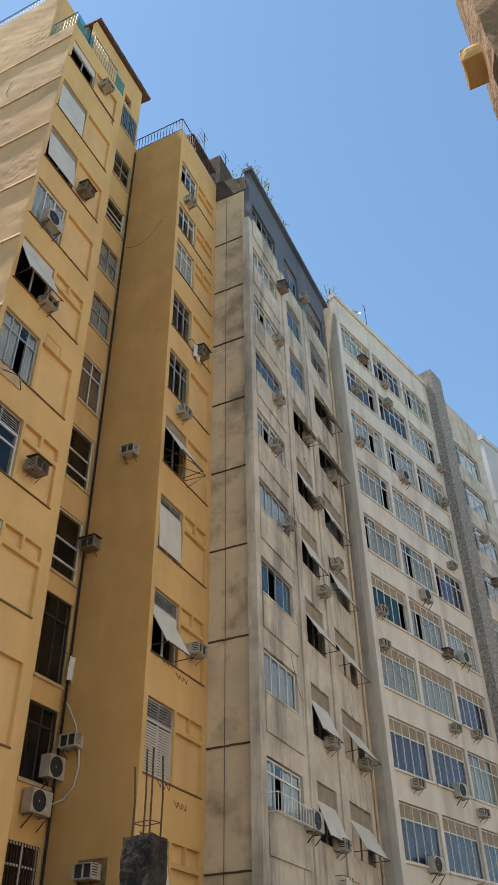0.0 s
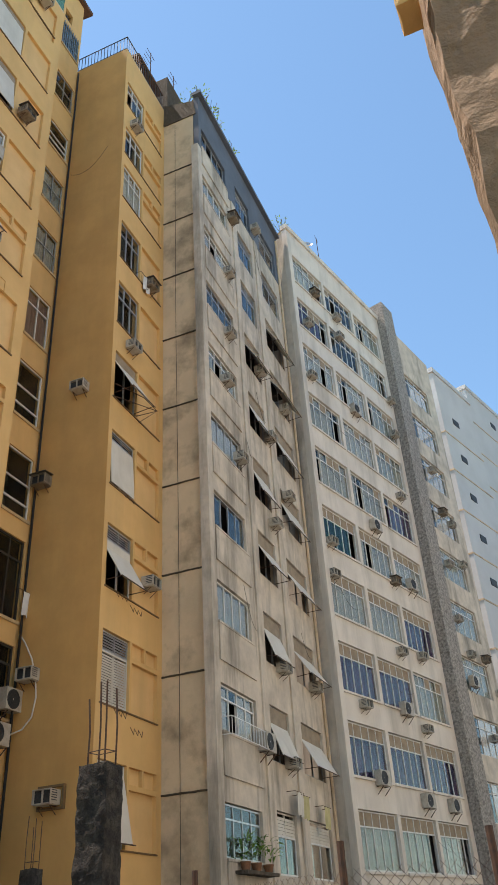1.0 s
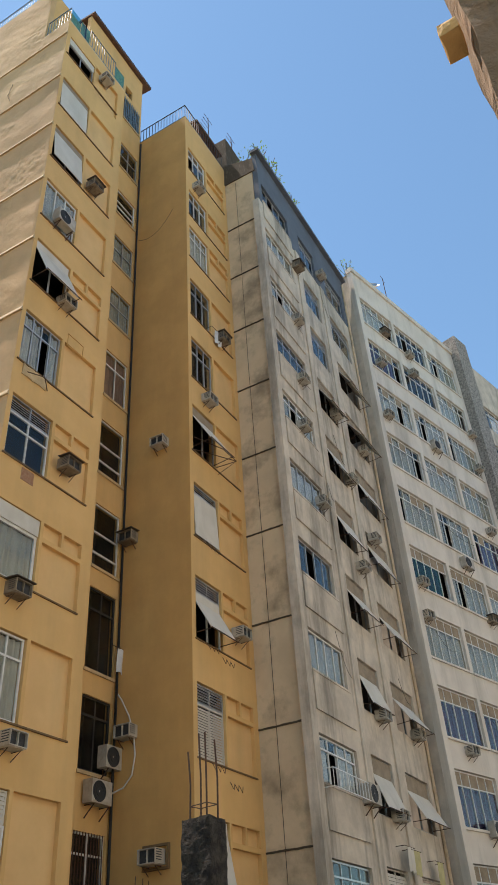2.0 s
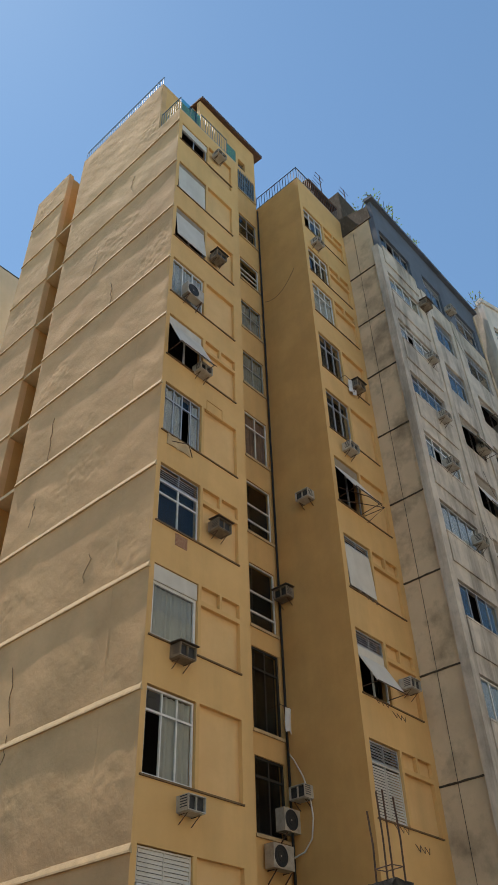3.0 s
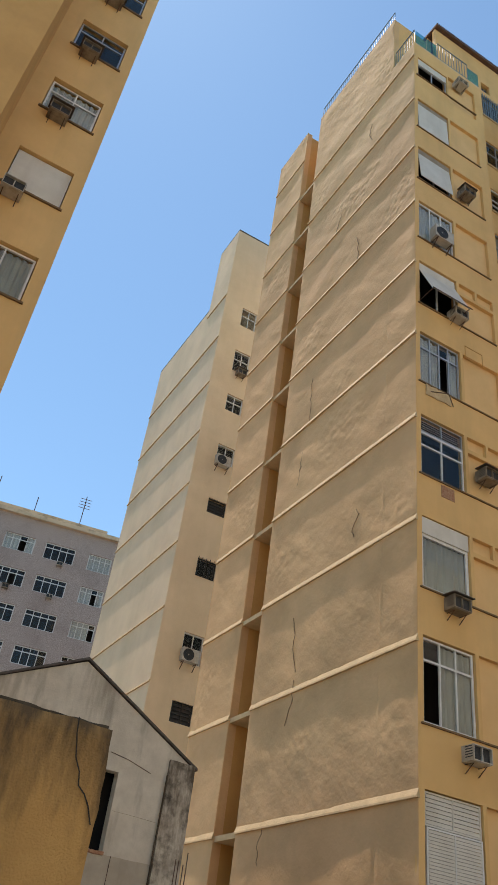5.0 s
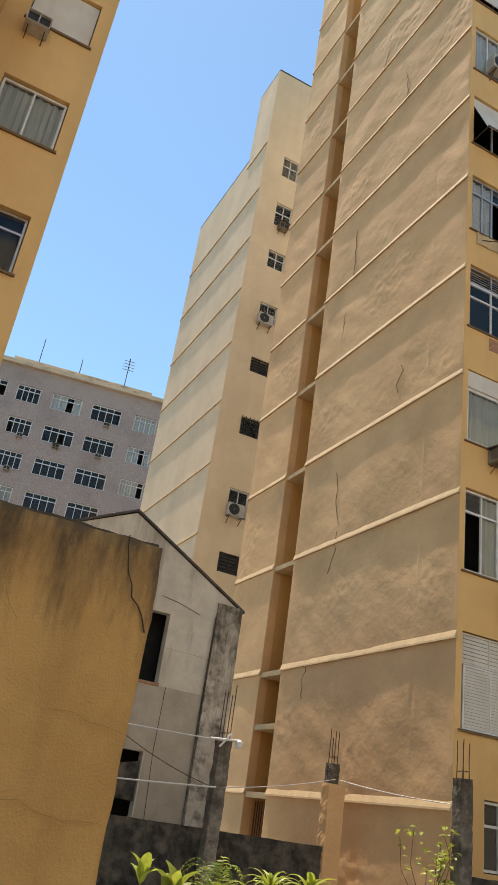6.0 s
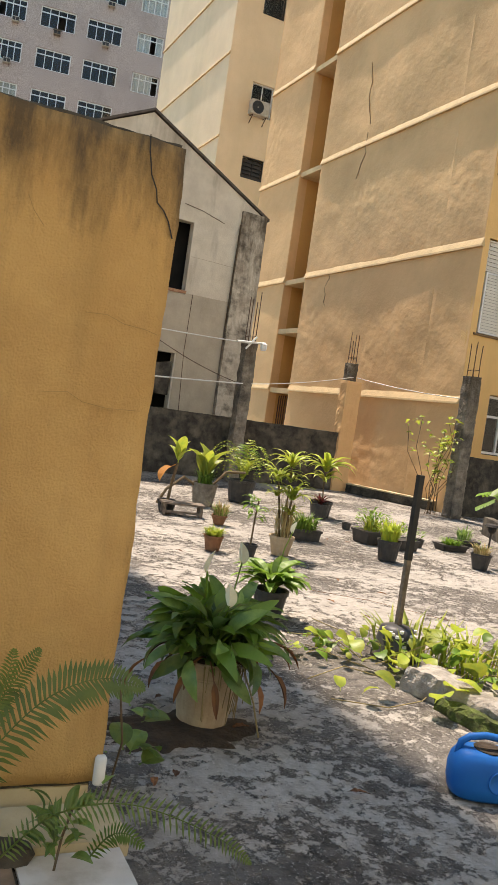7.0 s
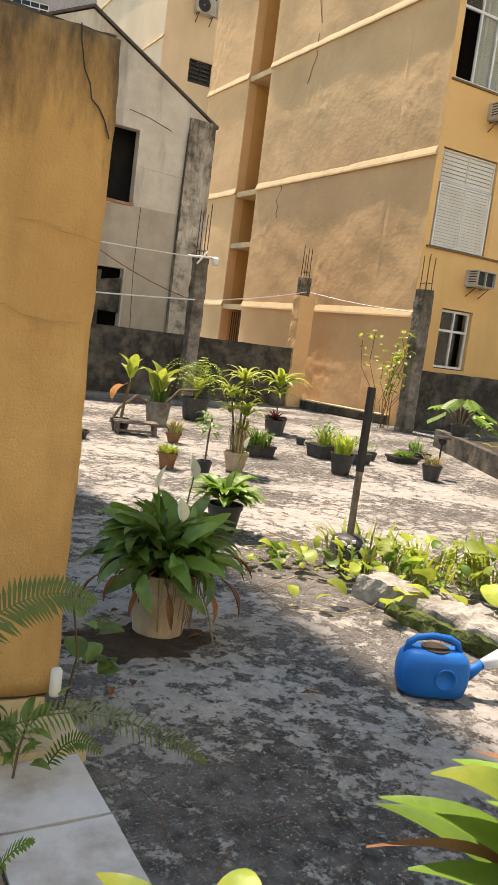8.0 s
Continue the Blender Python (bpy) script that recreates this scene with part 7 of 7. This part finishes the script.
def rubble_and_vine():
    rng = random.Random(23)
    kb = thing("broken_kerb", pose(2.78, 3.42, 0, 0, 0, -80), "crumbling cement kerb with moss along its foot", "kerb")
    part("kerb_body", lumpy(0, 1.25, 0.0, 0.2, 0, 0.13, 0.024, 0.032, 31), KERB, kb)
    part("moss", lumpy(0.25, 1.3, -0.05, 0.05, 0, 0.07, 0.03, 0.035, 33), MOSSG, kb, "dark green moss")
    for k in range(14):
        f = k / 13
        x, y = 2.8 + 1.3 * f + rng.uniform(-0.12, 0.12), 3.2 - 0.95 * f + rng.uniform(-0.1, 0.14)
        s = rng.uniform(0.03, 0.11)
        e = tagged(part("cement_rubble", lumpy(-s, s, -s * 0.7, s * 0.7, 0, s * rng.uniform(0.6, 1.0), 0.04, 0.028, k), RUBBLE), "broken lump of mossy grey cement on the floor", "rubble", "broken cement round the vine")
        e.matrix_basis = pose(x, y, 0, 0, 0, rng.uniform(0, 180))
    v = thing("ground_vine", pose(0, 0, 0), "sprawling yellow-green pothos vine over the rubble", "vine")
    big = [blade(0.2, 0.14, 45, -20, 0.25, "heart", 0.2, 8, 0.004, k).mesh("leaf", LEAFY, True) for k in range(3)]
    mid = [blade(0.15, 0.10, 50, -25, 0.25, "heart", 0.2, 7, 0.003, k).mesh("leaf", LEAFB, True) for k in range(3)]
    for k in range(299):
        f = rng.random() ** 0.75
        x = 2.35 + 2.9 * f + rng.uniform(-0.1, 0.1)
        mid_y = 4.0 - 0.52 * (x - 2.35)
        half = 0.16 + 0.30 * f
        y = mid_y + rng.uniform(-half, half * 1.4)
        h = (0.03 + 0.46 * f * rng.random()) * (1 if rng.random() < 0.8 else 0.5)
        s = (rng.uniform(0.3, 0.75) if rng.random() < 0.7 else rng.uniform(0.75, 1.15)) * (0.75 + 0.45 * f)
        q = Euler((rng.uniform(-0.5, 0.5), rng.uniform(-0.6, 0.3), rng.uniform(0, 6.28)), 'XYZ')
        bright = rng.random() < 0.55
        part("leaf", rng.choice(big if bright else mid), LEAFY, v, m=Matrix.LocRotScale((x, y, h), q, (s, s, s)))
    st = Build()
    for k in range(22):
        x = 2.35 + 2.7 * rng.random()
        y = 4.0 - 0.52 * (x - 2.35) + rng.uniform(-0.3, 0.3)
        a = rng.uniform(0, 6.28)
        l = rng.uniform(0.2, 0.6)
        st.line([(x, y, 0.01), (x + l * 0.4 * math.cos(a), y + l * 0.4 * math.sin(a), rng.uniform(0.03, 0.12)), (x + l * math.cos(a + 0.3), y + l * math.sin(a + 0.3), rng.uniform(0.01, 0.2))], 0.0032, 4)
    tagged(part("stem", st, STRAW, v), kind="stuff")
    for gx, gy, cnt in ((3.15, 3.85, 60), (3.5, 3.65, 70), (3.9, 3.45, 90), (4.2, 3.35, 90), (4.5, 3.1, 90), (4.9, 2.9, 90)):
        gr = thing("weedy_grass", pose(gx, gy, 0), "bright weeds growing among the vine", "weeds", kind="stuff")
        grassy(gr, cnt, 0.3, 0.4, 0.0, LEAFY if gx < 4.2 else LEAFB, rng, "blades", 0.012)
    hay = thing("dry_grass", pose(4.35, 3.35, 0), "tangle of dry straw among the vine", "dry grass", kind="stuff")
    grassy(hay, 200, 0.36, 0.38, 0.02, STRAW, rng, "straw", 0.007)
    t = thing("vine_runner", pose(0, 0, 0), "thin pothos runner trailing over the cement", "vine")
    part("stem", Build().line([(3.0, 3.35, 0.05), (2.75, 3.2, 0.02), (2.5, 3.15, 0.015), (2.25, 3.3, 0.01)], 0.003, 5), STRAW, t)
    for x, y, s in ((2.9, 3.15, 1.0), (2.75, 3.1, 0.9), (2.62, 3.25, 0.8), (3.02, 3.0, 1.1), (2.4, 3.25, 0.5), (2.3, 3.3, 0.5), (3.2, 2.98, 1.1), (3.4, 2.9, 1.1)):
        part("leaf", rng.choice(big), LEAFY, t, m=Matrix.LocRotScale((x, y, 0.05), Euler((rng.uniform(-0.3, 0.3), -0.2, rng.uniform(0, 6.28))), (s, s, s)))


rubble_and_vine()


def small_pots():
    rng = random.Random(41)
    sm = [blade(0.11, 0.035, 50, -30, 0.1, "oval", 0.3, 5, 0, k).mesh("leaf", LEAFB) for k in range(2)]

    def one(name, x, y, label, spec, fill):
        e = thing(name, pose(x, y, 0, 0, 0, rng.uniform(-20, 20)) @ Matrix.Scale(0.76, 4), label, "potted plant")
        if spec[0] == "pot":
            pot(e, *spec[1:])
            z = spec[3]
        else:
            trough(e, *spec[1:])
            z = spec[3]
        fill(e, z)
        return e

    one("grass_pot", 3.15, 7.0, "tuft of bright grass in a dull terracotta pot", ("pot", 0.09, 0.12, 0.2, TERRA), lambda e, z: grassy(e, 160, 0.16, 0.17, z - 0.04, LEAFY, rng))
    one("weed_pot", 3.92, 8.62, "dry weeds in a small dark pot", ("pot", 0.08, 0.12, 0.15, TERRA), lambda e, z: (grassy(e, 110, 0.3, 0.2, z - 0.04, STRAW, rng, "dry_stalk", 0.006), grassy(e, 60, 0.25, 0.2, z - 0.04, LEAFB, rng)))

    def sapling(e, z):
        part("stem", Build().line([(0, 0, z - 0.05), (0.01, 0, 0.5), (0.03, 0, 0.72)], 0.012, 6), STEM, e)
        ms = [blade(0.17, 0.05, 30, -60, 0.1, "oval", 0.3, 6).mesh("leaf", LEAFB)]
        leafy(e, 26, 0.07, 0.32, 0.45, ms, LEAFB, rng)

    one("sapling_pot", 3.47, 6.82, "single slender sapling in a small black pot", ("pot", 0.07, 0.09, 0.16, BLACKPOT), sapling)
    one("trough_planter", 4.72, 7.95, "green herbs in a long black plastic trough", ("trough", 0.52, 0.2, 0.16, BLACKPOT), lambda e, z: (grassy(e, 150, 0.3, 0.22, z - 0.03, LEAFB, rng, sx=1.5), leafy(e, 50, 0.16, 0.2, z, sm, LEAFB, rng, sx=1.4)))
    one("herb_planter", 5.75, 8.05, "dense herbs in a black plastic box", ("trough", 0.5, 0.4, 0.2, BLACKPOT), lambda e, z: (leafy(e, 120, 0.26, 0.3, z, sm, LEAFB, rng), grassy(e, 90, 0.3, 0.22, z - 0.03, LEAFY, rng)))
    one("herb_planter", 6.0, 7.75, "leafy herbs in a black plastic box", ("trough", 0.45, 0.35, 0.16, BLACKPOT), lambda e, z: leafy(e, 60, 0.22, 0.22, z, sm, LEAFY, rng))
    one("herb_pot", 5.25, 7.0, "thin upright herbs in a dark grey pot", ("pot", 0.13, 0.17, 0.3, BLACKPOT), lambda e, z: grassy(e, 170, 0.36, 0.2, z - 0.03, LEAFY, rng))
    one("mini_pot", 6.42, 7.95, "little seedling in a small dark pot", ("pot", 0.06, 0.08, 0.14, BLACKPOT), lambda e, z: leafy(e, 12, 0.06, 0.12, z, sm, LEAF, rng))
    one("low_planter", 6.9, 7.9, "sparse greens in a shallow black tray", ("trough", 0.5, 0.3, 0.1, BLACKPOT), lambda e, z: grassy(e, 140, 0.16, 0.24, z - 0.03, LEAFB, rng))
    one("low_planter", 7.5, 8.35, "seedlings in a shallow black tray", ("trough", 0.5, 0.3, 0.1, BLACKPOT), lambda e, z: grassy(e, 60, 0.3, 0.2, z - 0.03, LEAF, rng))
    one("dry_pot", 6.38, 6.78, "withered stems in a dark pot with roots", ("pot", 0.11, 0.15, 0.24, BLACKPOT), lambda e, z: (grassy(e, 120, 0.2, 0.2, z - 0.03, STRAW, rng, "dry_stalk", 0.006), leafy(e, 10, 0.08, 0.14, z, sm, LEAFB, rng)))
    one("tiny_pot", 6.0, 9.0, "empty small black pot", ("pot", 0.07, 0.08, 0.12, BLACKPOT), lambda e, z: None)
    one("tiny_pot", 2.75, 8.6, "low black pot with stubble", ("pot", 0.1, 0.14, 0.12, BLACKPOT), lambda e, z: grassy(e, 40, 0.08, 0.12, z - 0.02, STRAW, rng))
    l = thing("garden_lamp", pose(6.62, 6.95, 0), "small black solar garden lamp on a stake", "garden lamp")
    part("stake", Build().rod((0, 0, 0), (0.02, 0, 0.42), 0.012), BLACKPIPE, l)
    part("lamp_head", Build().turned([(0.03, 0.40), (0.05, 0.43), (0.05, 0.47), (0.09, 0.475), (0.075, 0.5), (0.02, 0.51)], 14, 0.02, 0), BLACKPIPE, l)
    f = thing("potted_fern", pose(5.3, 11.0, 0) @ Matrix.Scale(0.85, 4), "large spreading fern in a dark pot by the wall", "potted plant")
    pot(f, 0.2, 0.26, 0.4, BLACKPOT)
    for k in range(26):
        a = k * 2.4
        r = rng.uniform(0.5, 0.85)
        h = rng.uniform(0.25, 0.7)
        frond([(0, 0, 0.38), (r * 0.35 * math.cos(a), r * 0.35 * math.sin(a), 0.4 + h), (r * 0.75 * math.cos(a), r * 0.75 * math.sin(a), 0.38 + h * 0.9), (r * math.cos(a), r * math.sin(a), 0.2 + h * 0.5)], 0.08, (LEAFY, LEAFY, LEAFB)[k % 3], f, n=16, seed=k)
    ms = [blade(0.5, 0.1, 75, 0, 0.1, "oval", 0.35, 8).mesh("leaf", LEAFY)]
    rosette(f, "leaf", ms, LEAFY, 10, -15, 12, 0.4, rng)


small_pots()


def bed_plants():
    rng = random.Random(51)
    e = thing("swiss_cheese_plant", pose(9.6, 9.7, 0.2), "swiss cheese plant with large split leaves", "plant")
    # split leaf: a midrib with separate lobes on both sides
    b = Build()
    for s in (-1, 1):
        for k in range(7):
            t0 = k / 7
            w = 0.30 * math.sin(math.pi * (0.12 + 0.84 * t0)) ** 0.6
            x = 0.6 * t0
            i = len(b.v)
            b.v += [(x, 0, 0), (x + 0.075, 0, 0), (x + 0.13, s * w, -0.06), (x + 0.06, s * w * 0.98, -0.06), (x + 0.11, s * w * 0.5, 0.02), (x + 0.015, s * w * 0.5, 0.02)]
            b.f += [(i, i + 1, i + 4, i + 5), (i + 5, i + 4, i + 2, i + 3)]
    me = b.mesh("leaf", LEAFB)
    for k in range(9):
        a = k * 2.4
        h = rng.uniform(0.3, 0.6)
        p = (0.22 * math.cos(a), 0.28 * math.sin(a), h)
        part("stalk", Build().line([(0, 0, 0), (p[0] * 0.5, p[1] * 0.5, h * 0.7), p], 0.014, 6), STEM, e)
        part("leaf", me, LEAFB, e, m=Matrix.LocRotScale(p, Euler((0, radians(rng.uniform(5, 40)), a)), (0.58, 0.58, 0.58)))
    s = thing("climbing_shrub", pose(9.45, 11.6, 0), "thin shrub with sparse yellowing leaves by the column", "shrub")
    st = Build()
    tips = []
    for k in range(14):
        a = rng.uniform(0, 6.28)
        t = (0.7 * rng.random() * math.cos(a), 0.5 * rng.random() * math.sin(a), rng.uniform(0.8, 1.75))
        bx = t[0] * 0.5
        st.line([(bx, 0, 0), (bx * 0.8 + rng.uniform(-0.12, 0.12), rng.uniform(-0.1, 0.1), t[2] * 0.35), (t[0] + rng.uniform(-0.15, 0.15), t[1] * 0.6, t[2] * 0.7), t], 0.006, 5)
        tips += [Vector((t[0] * f, t[1] * f, t[2] * (0.35 + 0.65 * f))) for f in (0.5, 0.6, 0.7, 0.75, 0.85, 0.92, 0.96, 1.0, 1.0)]
    part("branch", st, STEM, s)
    ms = [blade(0.15, 0.06, 30, -40, 0.1, "oval", 0.3, 6, 0, k).mesh("leaf", LEAFY) for k in range(2)]
    for p in tips:
        d = Vector((rng.uniform(-0.1, 0.1), rng.uniform(-0.1, 0.1), rng.uniform(-0.08, 0.08)))
        q = Euler((rng.uniform(-0.5, 0.5), rng.uniform(-0.5, 0.5), rng.uniform(0, 6.28)))
        part("leaf", rng.choice(ms), LEAFY, s, m=Matrix.LocRotScale(p + d, q, (1, 1, 1)))
    g = thing("bed_shrub", pose(8.9, 7.6, 0.2), "low shrubs and dry stems in the planting bed", "shrub")
    leafy(g, 70, 0.7, 0.5, 0.0, ms, LEAFB, rng)
    grassy(g, 140, 0.5, 0.7, 0.0, LEAFB, rng)
    k = thing("black_bucket", pose(8.75, 8.85, 0.28), "small black plant pot on the kerb", "pot")
    pot(k, 0.1, 0.13, 0.18, BLACKPOT)


bed_plants()


def roof_weeds():
    rng = random.Random(61)
    ms = [blade(0.16, 0.05, 40, -30, 0.1, "oval", 0.3, 5).mesh("leaf", LEAF)]
    for x, y, z in ((19.8, 9.0, 33.55), (20.6, 8.95, 33.55), (21.3, 9.0, 33.55), (19.6, 9.6, 33.4), (28.9, 8.6, 34.0), (23.0, 9.0, 33.5)):
        e = thing("roof_weed", pose(x, y, z), "wild weed sprouting from the old roof edge", "weed", "weeds on the roof edge")
        b = Build()
        for k in range(7):
            a = rng.uniform(0, 6.28)
            b.line([(0, 0, 0), (0.2 * math.cos(a), 0.2 * math.sin(a), 0.5), (0.4 * math.cos(a), 0.4 * math.sin(a), rng.uniform(0.7, 1.2))], 0.012, 4)
        part("branch", b, STEM, e)
        leafy(e, 40, 0.4, 1.0, 0.1, ms, LEAF, rng)


roof_weeds()


def sill_plants():
    rng = random.Random(67)
    ms = [blade(0.3, 0.05, 60, -30, 0.1, "strap", 0.3, 6).mesh("leaf", LEAF), blade(0.22, 0.09, 50, -30, 0.2, "oval", 0.3, 6).mesh("leaf", LEAFB)]
    for x in (20.1, 20.8, 21.6):
        e = thing("sill_plant", pose(x, 8.68, 3.1), "leafy plant in a pot on the window sill", "potted plant", "plants on the window sill")
        pot(e, 0.1, 0.13, 0.2, TERRA)
        leafy(e, 34, 0.25, 0.55, 0.2, ms, LEAF, rng)
    tagged(part("sill_shelf", Build().box(19.8, 21.9, 8.5, 8.86, 3.02, 3.098), ROUGHC), "cement shelf under the planted window", "shelf")


sill_plants()


def litter():
    rng = random.Random(71)
    for k in range(26):
        x, y = rng.uniform(0.9, 6), rng.uniform(1.4, 8)
        e = tagged(part("fallen_leaf", blade(rng.uniform(0.05, 0.1), 0.03, 10, -15, 0.1, "oval", 0.4, 5, 0.004, k), DRY), "dry brown leaf fallen on the cement", "fallen leaf", "litter on the terrace")
        e.matrix_basis = pose(x, y, 0.012, 0, 0, rng.uniform(0, 360))
    for k, pts in enumerate((((1.3, 1.75, 0.01), (1.15, 1.72, 0.02), (1.0, 1.6, 0.01)), ((3.3, 5.6, 0.01), (3.8, 5.2, 0.02), (4.2, 4.7, 0.01)), ((0.95, 2.0, 0.01), (0.93, 1.85, 0.06), (0.92, 1.7, 0.01)))):
        tagged(part("twig", Build().line(pts, 0.0013, 5), DRY), "thin dry twig lying on the floor", "twig", "litter on the terrace")


litter()
